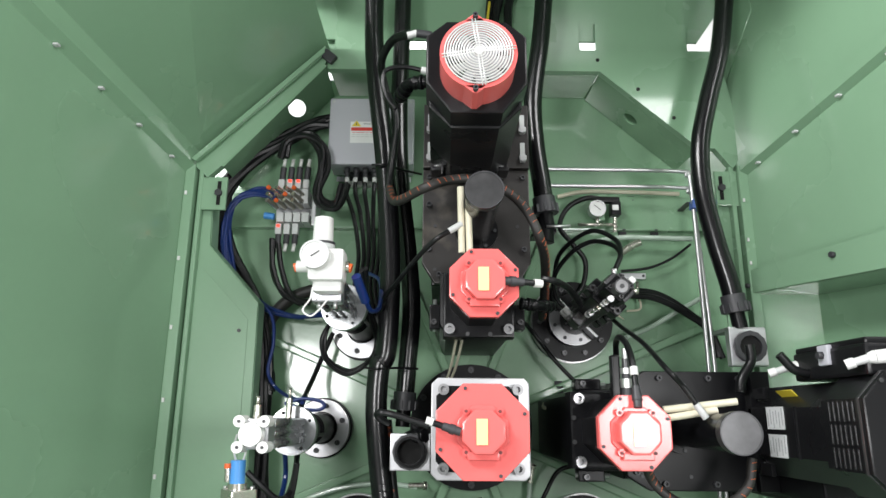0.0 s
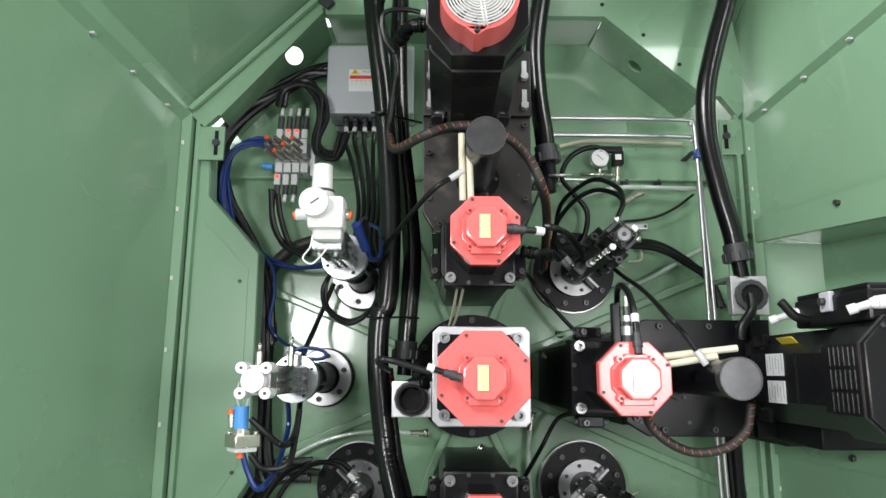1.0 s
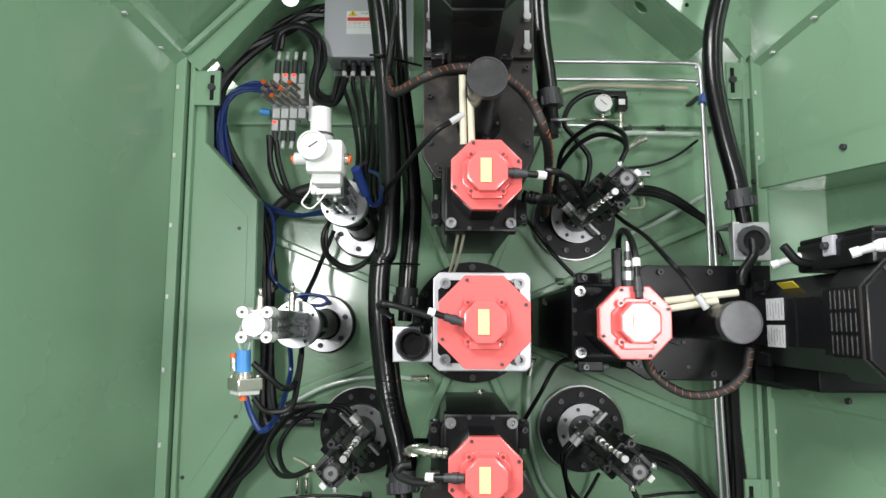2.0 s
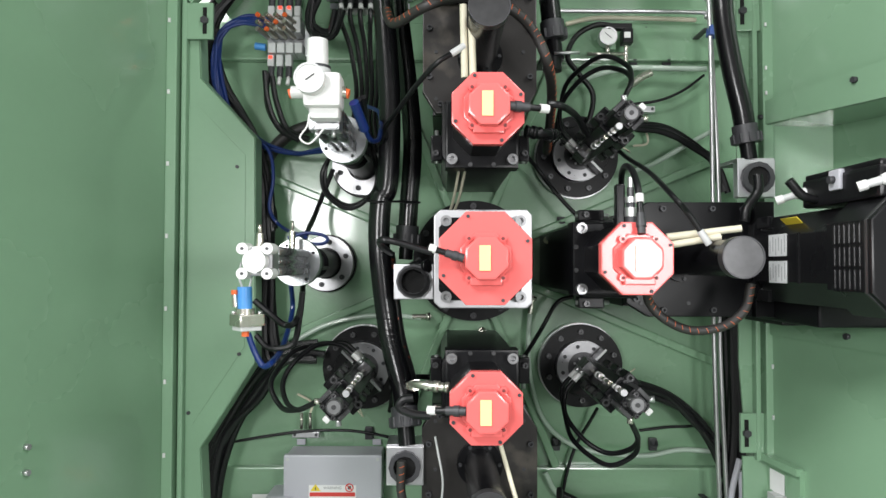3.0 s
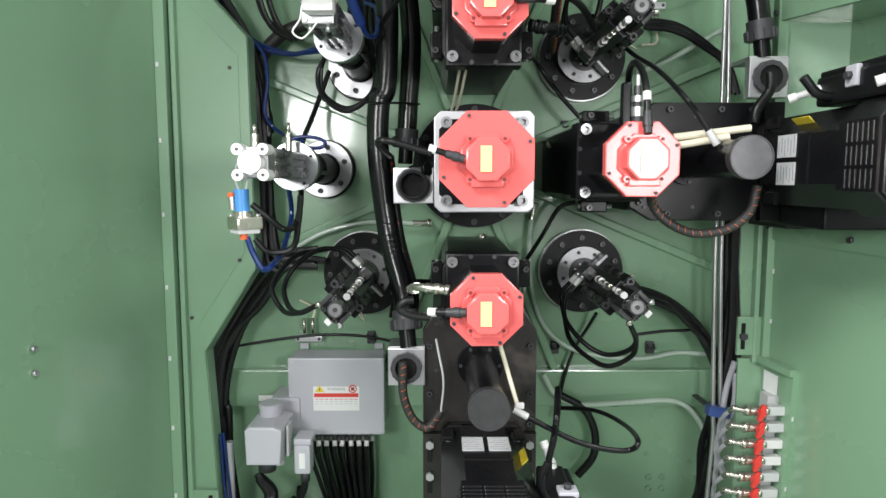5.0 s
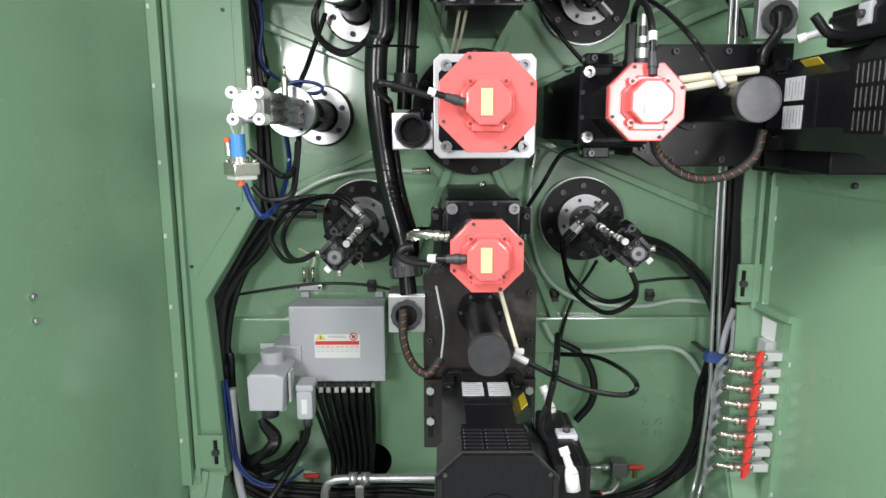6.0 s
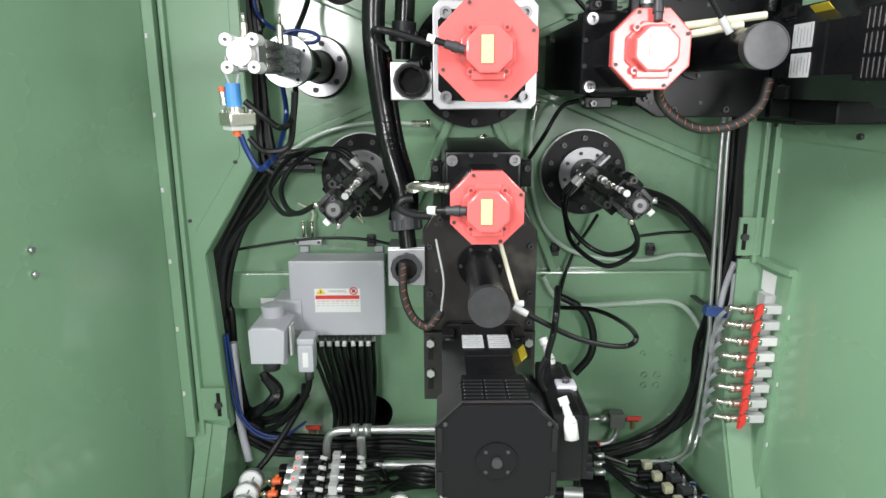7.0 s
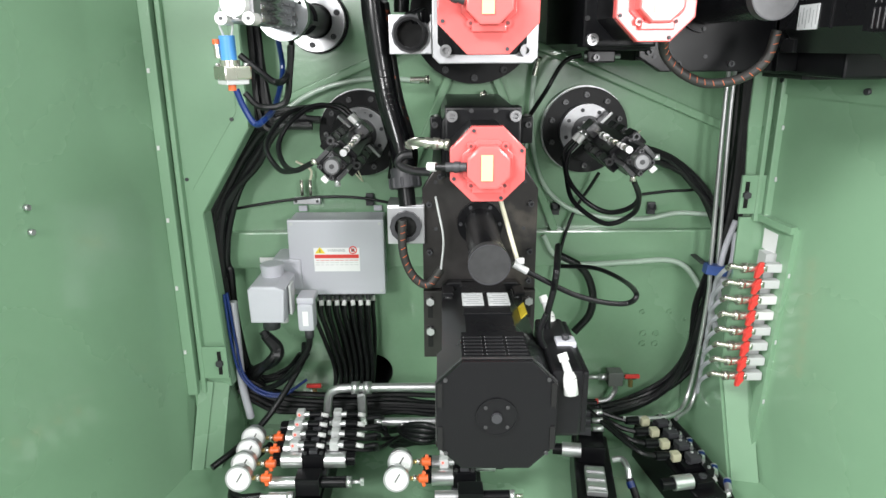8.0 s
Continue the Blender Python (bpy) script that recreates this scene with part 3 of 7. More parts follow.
def main_motor(head, off, fan):
    """The large motor of a unit, lying along the depth, 0.84 m out from the hub."""
    s = 0.118 if fan else 0.125
    ch = 0.054

    def outline(k, c):
        return [(-k, -k + c), (-k + c, -k), (k - c, -k), (k, -k + c), (k, k - c), (k - c, k), (-k + c, k), (-k, k - c)]
    mm = part("main_motor", prism(B(), outline(0.112, 0.055), 1.40, 1.77, 0.006), MOTOR, head, "black main motor")
    mm.matrix_local = Matrix.Translation(off)
    part("mounting_foot", prism(B(), outline(0.112, 0.02), 1.755, 1.785, 0.003), MOTOR, mm)
    for sx in (-1, 1):
        for sz in (-1, 1):
            part("bolt", cyl(B(), (sx * 0.085, 1.757, sz * 0.075), (sx * 0.085, 1.738, sz * 0.075), 0.013, n=6), STEEL, mm)
            part("washer", cyl(B(), (sx * 0.085, 1.757, sz * 0.075), (sx * 0.085, 1.752, sz * 0.075), 0.018, n=20), TURNED, mm)
            part("corner_bracket", box(B(), (sx * 0.095, 1.72, sz * 0.10), (0.03, 0.06, 0.012), 0.003), MOTOR, mm)
    if fan:
        part("fan_housing", prism(B(), [(-s, -0.03), (-0.06, -0.105), (0.06, -0.105), (s, -0.03), (s, 0.09), (0.07, 0.13), (-0.07, 0.13), (-s, 0.09)], 1.33, 1.44, 0.005), MOTOR, mm)
        fr = part("fan_frame", ring(B(), (0, 1.25, 0), (0, 1.335, 0), 0.086, 0.076, 64), RED, mm, "red cast fan frame")
        for a in (95, 265):
            x, z = 0.083 * math.cos(radians(a)), 0.083 * math.sin(radians(a))
            part("ear", prism(B(), [(x - 0.03, z * 0.92), (x + 0.03, z * 0.92), (x + 0.006, z * 1.16), (x - 0.006, z * 1.16)], 1.25, 1.33, 0.003), RED, mm)
            socket_screw(mm, x, 1.25, z * 1.08, 0.006)
        part("fan_backing", cyl(B(), (0, 1.30, 0), (0, 1.33, 0), 0.076, n=40), HOLE, mm)
        for k in range(9):
            a = radians(40 * k)
            part("fan_blade", box(B(), (0.046 * math.cos(a), 1.288, 0.046 * math.sin(a)), (0.052, 0.003, 0.026), 0, (28, -40 * k, 0)), GREY, mm)
        part("fan_hub", cyl(B(), (0, 1.27, 0), (0, 1.30, 0), 0.026, n=30), GREY, mm)
        gr = part("finger_guard", cyl(B(), (0, 1.238, 0), (0, 1.243, 0), 0.011, n=24), WIRE, mm, "chrome wire guard")
        for k in range(11):
            rr = 0.0145 + 0.0061 * k
            part("wire_ring", tube(B(), [(rr * math.cos(a), 1.240 + 0.006 * (k / 10) ** 3, rr * math.sin(a)) for a in [j * math.tau / 24 for j in range(25)]], 0.0019, 6, 2), WIRE, mm)
        for k in range(4):
            a = radians(8 + 90 * k)
            for o in (-0.0035, 0.0035):
                d, e = Vector((math.cos(a), 0, math.sin(a))), Vector((-math.sin(a), 0, math.cos(a)))
                p, q = d * 0.008 + e * o, d * 0.082 + e * o
                part("wire_spoke", cyl(B(), (p.x, 1.238, p.z), (q.x, 1.244, q.z), 0.0016, n=6), WIRE, mm)
    else:
        ep = part("end_plate", prism(B(), outline(s, ch), 1.25, 1.27, 0.004), MOTOR, mm)
        part("shroud", prism(B(), outline(s * 0.985, ch), 1.27, 1.40, 0.004), MOTOR, mm)
        part("plate_rim", prism(B(), outline(s * 1.01, ch), 1.262, 1.270, 0.003), CAPSTEEL, mm)
        part("end_boss", cyl(B(), (0, 1.25, 0), (0, 1.2475, 0), 0.042, n=48), MOTOR, mm)
        part("boss_rim", ring(B(), (0, 1.2485, 0), (0, 1.2462, 0), 0.043, 0.040, 48), MOTOR, mm)
        part("boss_nut", cyl(B(), (0, 1.25, 0), (0, 1.240, 0), 0.011, n=20), DGREY, mm)
        for k in range(4):
            a = radians(45 + 90 * k)
            part("screw", cyl(B(), (0.032 * math.cos(a), 1.25, 0.032 * math.sin(a)), (0.032 * math.cos(a), 1.245, 0.032 * math.sin(a)), 0.004, n=8), CAPSTEEL, mm)
            part("screw", cyl(B(), (0.105 * (1 if k in (0, 3) else -1), 1.251, 0.085 * (1 if k < 2 else -1)), (0.105 * (1 if k in (0, 3) else -1), 1.246, 0.085 * (1 if k < 2 else -1)), 0.0045, n=8), CAPSTEEL, mm)
            sx, sz = (1 if k in (0, 3) else -1), (1 if k < 2 else -1)
            part("air_slot", box(B(), (sx * 0.1165, 1.2488, sz * 0.050), (0.010, 0.006, 0.052)), HOLE, mm)
        lv = part("louvre", box(B(), (0, 1.33, -0.117), (0.135, 0.095, 0.004)), HOLE, mm)
        for r_ in range(6):
            for c in range(3):
                part("slat", box(B(), (-0.046 + 0.046 * c, 1.29 + 0.0165 * r_, -0.121), (0.041, 0.010, 0.008), 0.0025, (20, 0, 0)), MOTOR, mm)
        for c in range(4):
            part("louvre_bar", box(B(), (-0.069 + 0.046 * c, 1.33, -0.120), (0.005, 0.100, 0.006), 0.001), MOTOR, mm)
        for xx in (-0.033, 0.033):
            lb = part("rating_plate", box(B(), (xx, 1.625, -0.1135), (0.054, 0.085, 0.002)), SILVER, mm, "silver rating plate with fine print")
            for j in range(6):
                part("print_line", box(B(), (xx + (0.004 if j % 2 else -0.003), 1.590 + 0.014 * j, -0.1147), (0.040 - 0.004 * (j % 3), 0.0025, 0.0008)), GREYINK, mm)
        part("yellow_sticker", box(B(), (-0.087, 1.60, -0.087), (0.034, 0.075, 0.002), 0, (0, -45, 0)), YELLOW, mm)
        part("body_ridge", box(B(), (0, 1.53, -0.113), (0.12, 0.006, 0.006), 0.002), MOTOR, mm)
        tb = part("terminal_box", box(B(), (-0.150, 1.42, -0.01), (0.066, 0.28, 0.155), 0.008), MOTOR, mm)
        part("box_lid", box(B(), (-0.188, 1.42, -0.01), (0.014, 0.27, 0.145), 0.005), MOTOR, mm)
        part("box_clamp", box(B(), (-0.168, 1.42, -0.088), (0.045, 0.040, 0.014), 0.004), GREY, mm)
        part("clamp_screw", cyl(B(), (-0.168, 1.42, -0.094), (-0.168, 1.42, -0.106), 0.009, n=6), DGREY, mm)
        for yy, z0 in ((1.545, -0.062), (1.268, -0.040)):
            wp = part("white_plug", cyl(B(), (-0.155, yy, z0), (-0.152, yy + 0.006, z0 - 0.034), 0.0155, 0.0140, 8), WHITE, mm, "white cable gland")
            part("plug_dome", cyl(B(), (-0.152, yy + 0.006, z0 - 0.034), (-0.150, yy + 0.010, z0 - 0.045), 0.0140, 0.010, 20), WHITE, wp)
            part("plug_neck", cyl(B(), (-0.150, yy + 0.010, z0 - 0.043), (-0.143, yy + 0.024, z0 - 0.064), 0.009, 0.008, 16), LGREY, wp)
            part("plug_collar", cyl(B(), (-0.143, yy + 0.024, z0 - 0.064), (-0.138, yy + 0.032, z0 - 0.078), 0.0105, n=16), WHITE, wp)
    return mm


for ang in (0, 90, 180):
    head = thing("drive_head", "black steel drive head with red capped servo motor and main motor", "machine unit", unit(ang), "drive heads round the hub")
    part("gearbox", prism(B(), [(-0.13, 0.40), (0.13, 0.40), (0.13, 0.78), (-0.13, 0.78)], 1.83, 2.34, 0.01), BLACK, head)
    fp = part("front_plate", prism(B(), [(-0.157, 0.46), (-0.12, 0.40), (0.12, 0.40), (0.157, 0.46), (0.157, 0.745), (-0.157, 0.745)], 1.80, 1.83, 0.003), IRON if ang != 90 else BLACK, head)
    zt = 0.80 if ang == 90 else 0.95
    st = part("motor_plate", prism(B(), [(-0.157, 0.747), (0.157, 0.747), (0.157, zt), (-0.157, zt)], 1.785, 1.825, 0.003), IRON if ang != 90 else BLACK, head)
    for sx in (-1, 1):
        for z in ((0.775, 0.865) if ang != 90 else ()):
            part("slot", box(B(), (sx * 0.138, 1.784, z + 0.02), (0.014, 0.004, 0.062)), LGREY if ang == 0 else HOLE, st)
            part("slot_bolt", cyl(B(), (sx * 0.138, 1.786, z), (sx * 0.138, 1.77, z), 0.012, n=6), STEEL, st)
        for z in (0.50, 0.635, 0.72):
            socket_screw(fp, sx * 0.138, 1.80, z, 0.008)
        socket_screw(fp, sx * 0.108, 1.80, 0.425, 0.008)
        for z in (0.47, 0.60):
            part("dowel", cyl(B(), (sx * 0.12, 1.801, z - 0.03), (sx * 0.12, 1.797, z - 0.03), 0.005, n=10), DGREY, fp)
    sb = part("spindle_body", prism(B(), [(-0.088, 0.245), (0.088, 0.245), (0.105, 0.28), (0.105, 0.42), (-0.105, 0.42), (-0.105, 0.28)], 1.76, 2.34, 0.01), BLACK, head)
    part("front_flange", prism(B(), [(-0.095, 0.235), (0.095, 0.235), (0.095, 0.41), (-0.095, 0.41)], 1.70, 1.765, 0.006), BLACK, sb)
    for sx in (-1, 1):
        socket_screw(head, sx * 0.078, 1.70, 0.255, 0.014, TURNED, 0.02)
        part("eye", cyl(B(), (sx * 0.03, 1.70, 0.243), (sx * 0.03, 1.695, 0.243), 0.006, n=8), CAPSTEEL, head)
        part("side_lug", box(B(), (sx * 0.118, 1.80, 0.30), (0.03, 0.05, 0.07), 0.004), BLACK, sb)
        socket_screw(sb, sx * 0.12, 1.775, 0.285, 0.008, CAPSTEEL)
        part("spring_pin", cyl(B(), (sx * 0.118, 1.79, 0.35), (sx * 0.118, 1.79, 0.26), 0.006, n=10), STEEL, sb)
    octo_motor(head, Matrix.Translation((0.002, 0, 0.343)) @ Matrix.Rotation(radians(-ang), 4, "Y"), 1.50, 0.0835, 0.047)
    part("cylinder", cyl(B(), (0, 1.45, 0.553), (0, 1.805, 0.553), 0.043, n=40), HOSE, head)
    part("cylinder_foot", ring(B(), (0, 1.785, 0.553), (0, 1.801, 0.553), 0.062, 0.04, 40), BLACK, head)
    for k in range(6):
        a = radians(60 * k)
        part("foot_screw", cyl(B(), (0.053 * math.cos(a), 1.787, 0.553 + 0.053 * math.sin(a)), (0.053 * math.cos(a), 1.779, 0.553 + 0.053 * math.sin(a)), 0.005, n=8), DGREY, head)
    cap = part("end_cap", cyl(B(), (0, 1.43, 0.553), (0, 1.455, 0.553), 0.0465, n=48), CAPSTEEL, head, "turned steel end cap")
    bmesh_cap = part("cap_edge", ring(B(), (0, 1.428, 0.553), (0, 1.434, 0.553), 0.047, 0.0445, 48), DGREY, cap)
    main_motor(head, {0: (-0.023, 0, 0.808), 90: (0.000, 0, 0.84), 180: (-0.006, 0, 0.823)}[ang], ang == 0)
    if ang == 90:
        part("motor_base", box(B(), (0.128, 1.79, 0.96), (0.078, 0.42, 0.32), 0.006), BLACK, head)
        part("base_rail", box(B(), (0.172, 1.88, 0.96), (0.012, 0.22, 0.30), 0.003), MOTOR, head)
    # two cream sensor rods beside the cylinder
    if ang != 180:
        for x, z0, z1 in ((-0.050, 0.43, 0.60), (-0.030, 0.43, 0.552)):
            part("sensor_rod", cyl(B(), (x, 1.56, z0), (x - (0.020 if ang == 90 else 0.004), 1.545, z1), 0.0085, n=14), CREAM, head, "cream plastic sensor rod")
    else:
        part("sensor_rod", cyl(B(), (-0.036, 1.62, 0.44), (-0.072, 1.53, 0.57), 0.0055, n=14), CREAM, head, "cream plastic sensor rod")
        part("sensor_plug", box(B(), (-0.078, 1.525, 0.575), (0.022, 0.012, 0.014), 0.003), WHITE, head)

hub = thing("hub_unit", "central hub with large red octagonal motor cover on bright plate", "machine unit", unit(0))
fl = part("flange", cyl(B(), (0.006, 2.29, 0), (0.006, 2.345, 0), 0.209, n=72), BLACK, hub)
for k in range(12):
    a = radians(30 * k)
    socket_screw(fl, 0.006 + 0.19 * math.cos(a), 2.29, 0.19 * math.sin(a), 0.011)
part("neck", cyl(B(), (0, 1.83, 0), (0, 2.30, 0), 0.105, n=48), BLACK, hub)
part("neck_ring", cyl(B(), (0, 2.20, 0), (0, 2.30, 0), 0.165, n=64), BLACK, hub)
SQ = 1.79
sq = part("square_plate", prism(B(), [(-0.108, -0.134), (0.128, -0.134), (0.142, -0.120), (0.142, 0.120), (0.128, 0.134), (-0.108, 0.134), (-0.125, 0.117), (-0.125, -0.117)], SQ, SQ + 0.045, 0.003), ALU, hub)
part("side_plate", prism(B(), [(-0.234, -0.110), (-0.126, -0.110), (-0.126, -0.015), (-0.234, -0.015)], SQ + 0.002, SQ + 0.03, 0.003), ALU, sq)
part("hose_nut", ring(B(), (-0.180, SQ - 0.015, -0.061), (-0.180, SQ + 0.003, -0.061), 0.047, 0.033, 12), DGREY, sq)
part("hose_bore", ring(B(), (-0.180, SQ - 0.030, -0.061), (-0.180, SQ - 0.010, -0.061), 0.040, 0.033, 32), BLACK, sq)
part("bore", cyl(B(), (-0.180, SQ - 0.002, -0.061), (-0.180, SQ + 0.001, -0.061), 0.036, n=24), HOLE, sq)
for sx, sz in ((-1, 1), (1, 1), (-1, -1), (1, -1)):
    socket_screw(sq, 0.008 + sx * 0.100, SQ - 0.010, sz * 0.102, 0.015, TURNED, 0.020)
part("motor_foot", prism(B(), [(-0.112, -0.085), (-0.085, -0.112), (0.085, -0.112), (0.112, -0.085), (0.112, 0.085), (0.085, 0.112), (-0.085, 0.112), (-0.112, 0.085)], SQ - 0.012, SQ - 0.001, 0.003), BLACK, hub)
part("motor_neck", prism(B(), octagon(0.098), SQ - 0.05, SQ - 0.012, 0.004), BLACK, hub)
octo_motor(hub, Matrix.Translation((-0.004, 0, -0.002)), 1.50, 0.107, 0.048, 0.28)

# ---- clamping stations on the diagonals ----
def clamp(x, z, lean, side):
    """A hydraulic clamp: black flange, steel ring, and a block that reaches forwards; lean turns the block round its axis."""
    st = thing("hydraulic_clamp", "black hydraulic clamp block on round flange with steel ring", "clamp", Matrix.Translation((x, 0, z)) @ Matrix.Rotation(radians(lean), 4, "Y"), "hydraulic clamps")
    fl = part("flange", ring(B(), (0, 2.295, 0), (0, 2.345, 0), 0.143, 0.085, 64), BLACK, st)
    part("flange_edge", ring(B(), (0, 2.315, 0), (0, 2.346, 0), 0.146, 0.142, 64), STEEL, fl)
    for k in range(10):
        a = radians(36 * k + 10)
        socket_screw(fl, 0.118 * math.cos(a), 2.295, 0.118 * math.sin(a), 0.009, CAPSTEEL)
    rg = part("steel_ring", ring(B(), (0, 2.262, 0), (0, 2.34, 0), 0.090, 0.052, 56), TURNED, st, "turned steel ring")
    for k in range(8):
        a = radians(45 * k + 15)
        part("ring_screw", cyl(B(), (0.072 * math.cos(a), 2.263, 0.072 * math.sin(a)), (0.072 * math.cos(a), 2.259, 0.072 * math.sin(a)), 0.0065, n=10), DGREY, rg)
    core = part("core", cyl(B(), (0, 2.255, 0), (0, 2.345, 0), 0.053, n=40), CAPSTEEL, st)
    for a in (200, 250, 290, 340):
        part("core_screw", cyl(B(), (0.034 * math.cos(radians(a)), 2.256, 0.034 * math.sin(radians(a))), (0.034 * math.cos(radians(a)), 2.251, 0.034 * math.sin(radians(a))), 0.004, n=8), STEEL, core)
    part("half_plate", prism(B(), [(0.093 * math.cos(radians(18 * k)), 0.093 * math.sin(radians(18 * k))) for k in range(11)], 2.225, 2.258, 0.002), BLACK, st)
    part("cross_bar", box(B(), (0, 2.222, -0.004), (0.186, 0.055, 0.010), 0.002), TURNED, st)
    part("back_block", box(B(), (0, 2.12, 0.008), (0.080, 0.22, 0.070), 0.008), BLACK, st)
    bl = part("body", prism(B(), [(-0.030, -0.042), (0.030, -0.042), (0.038, -0.02), (0.038, 0.040), (-0.038, 0.040), (-0.038, -0.02)], 1.76, 2.06, 0.005), BLACK, st)
    part("front_block", box(B(), (0, 1.71, 0.0), (0.054, 0.11, 0.060), 0.005), BLACK, st)
    kn = part("end_knob", cyl(B(), (0, 1.615, -0.008), (0, 1.66, -0.008), 0.0195, n=32), TURNED, st, "turned steel end piece")
    part("knob_edge", ring(B(), (0, 1.613, -0.008), (0, 1.620, -0.008), 0.0200, 0.0165, 32), CAPSTEEL, kn)
    part("knob_face", cyl(B(), (0, 1.612, -0.008), (0, 1.616, -0.008), 0.006, n=12), CAPSTEEL, kn)
    # bolts with washers on both cheeks of the block
    for sx in (-1, 1):
        for yy in (1.80, 1.90, 1.99):
            part("cheek", box(B(), (sx * 0.045, yy, -0.010), (0.026, 0.062, 0.046), 0.005), BLACK, bl)
            part("cheek_bolt", ring(B(), (sx * 0.046, yy - 0.030, -0.020), (sx * 0.046, yy - 0.040, -0.020), 0.0105, 0.0055, 14), CAPSTEEL, bl)
            part("bolt_socket", cyl(B(), (sx * 0.046, yy - 0.030, -0.020), (sx * 0.046, yy - 0.034, -0.020), 0.0057, n=6), HOLE, bl)
        for zz in (-0.024, 0.024):
            socket_screw(bl, sx * 0.028, 1.76, zz, 0.008, CAPSTEEL)
        for zz in (-0.020, 0.020):
            socket_screw(bl, sx * 0.019, 1.655, zz, 0.006, CAPSTEEL)
        part("end_strip", box(B(), (sx * 0.033, 1.70, 0.0), (0.012, 0.085, 0.040), 0.003), CAPSTEEL, bl)
    # pressure line along the face that looks to the hub
    ln = part("pressure_line", cyl(B(), (0.002, 1.63, -0.046), (0.002, 2.00, -0.056), 0.0050, n=12), NICKEL, st, "plated pressure line with fittings")
    for yy, dy, rr, mt in ((1.622, 0.018, 0.0090, STEEL), (1.652, 0.010, 0.0070, NICKEL), (1.676, 0.014, 0.0085, STEEL), (1.71, 0.008, 0.0068, STEEL), (1.755, 0.010, 0.0072, NICKEL), (1.80, 0.008, 0.0066, STEEL), (1.85, 0.026, 0.0105, STEEL), (1.885, 0.016, 0.0105, WHITE)):
        part("fitting", cyl(B(), (0.002, yy, -0.050), (0.002, yy + dy, -0.050), rr, n=8), mt, ln)
    part("elbow_block", box(B(), (side * 0.004, 1.985, -0.060), (0.036, 0.045, 0.036), 0.006), CAPSTEEL, ln)
    part("rear_block", box(B(), (side * 0.000, 2.05, -0.055), (0.040, 0.05, 0.034), 0.005), CAPSTEEL, ln)
    for yy in (1.99, 2.05):
        part("hose_nut", cyl(B(), (side * 0.018, yy, -0.062), (side * 0.034, yy, -0.063), 0.010, n=6), STEEL, ln)
        part("ferrule", cyl(B(), (side * 0.034, yy, -0.063), (side * 0.060, yy, -0.062), 0.0085, n=16), WHITE, ln, "bright crimped hose ferrule")
    for k, sx in enumerate((-1, 1)):
        part("side_nipple", cyl(B(), (sx * 0.026, 1.68, 0.018), (sx * 0.044, 1.672, 0.032), 0.008, n=10), NICKEL if k else STEEL, st)
    part("sensor_plug", box(B(), (-side * 0.010, 1.66, 0.036), (0.018, 0.026, 0.014), 0.003), WHITE, st)
    part("sensor_wire", tube(B(), [(-side * 0.040, 2.0, 0.03), (-side * 0.085, 2.02, 0.05), (-side * 0.10, 2.08, 0.07), (-side * 0.05, 2.12, 0.075)], 0.0022, 6, 5), CREAM, st)
    return st


clamp(0.470, 1.990, 45, -1)
clamp(0.481, 1.261, 135, 1)
clamp(-0.272, 1.255, 225, 1)


def air_cylinder(x, z, r, y0=1.50):
    st = thing("air_cylinder", "aluminium air cylinder on steel flange reaching forward from the plate", "cylinder", Matrix.Translation((x, 0, z)), "air cylinders")
    fl = part("flange", ring(B(), (0, 2.30, 0), (0, 2.345, 0), r, 0.055, 64), TURNED, st, "turned steel flange")
    part("flange_back", cyl(B(), (0, 2.33, 0), (0, 2.348, 0), r + 0.006, n=64), BLACK, st)
    for k in range(6):
        a = radians(60 * k + 20)
        socket_screw(fl, r * 0.78 * math.cos(a), 2.30, r * 0.78 * math.sin(a), 0.009, DGREY, 0.008)
    part("neck", cyl(B(), (0, 2.08, 0), (0, 2.33, 0), 0.048, n=40), BLACK, st)
    part("neck_step", cyl(B(), (0, 1.90, 0), (0, 2.09, 0), 0.036, n=40), DGREY, st)
    for k in range(3):
        a = radians(120 * k + 100)
        part("tie_bolt", cyl(B(), (0.046 * math.cos(a), 1.87, 0.046 * math.sin(a)), (0.046 * math.cos(a), 2.10, 0.046 * math.sin(a)), 0.006, n=10), BLACK, st)
    rf = part("front_flange", cyl(B(), (0, 1.835, 0), (0, 1.872, 0), 0.066, n=56), ALUBODY, st, "bright aluminium flange")
    part("flange_rim", ring(B(), (0, 1.864, 0), (0, 1.874, 0), 0.0665, 0.06, 56), BLACK, rf)
    for k in range(4):
        a = radians(90 * k + 30)
        part("flange_hole", cyl(B(), (0.054 * math.cos(a), 1.836, 0.054 * math.sin(a)), (0.054 * math.cos(a), 1.833, 0.054 * math.sin(a)), 0.0045, n=10), HOLE, rf)
    # ribbed profile body
    w = 0.034
    out = []
    for side in range(4):
        a = Matrix.Rotation(radians(90 * side), 2)
        for u, v in ((-w + 0.004, w), (-0.016, w), (-0.014, w - 0.006), (-0.006, w - 0.006), (-0.004, w), (0.004, w), (0.006, w - 0.006), (0.014, w - 0.006), (0.016, w), (w - 0.004, w)):
            q = a @ Vector((-u, v))
            out.append((q.x, q.y))
    part("profile_body", prism(B(), out, y0, 1.836), ALUBODY, st, "ribbed aluminium profile")
    return st


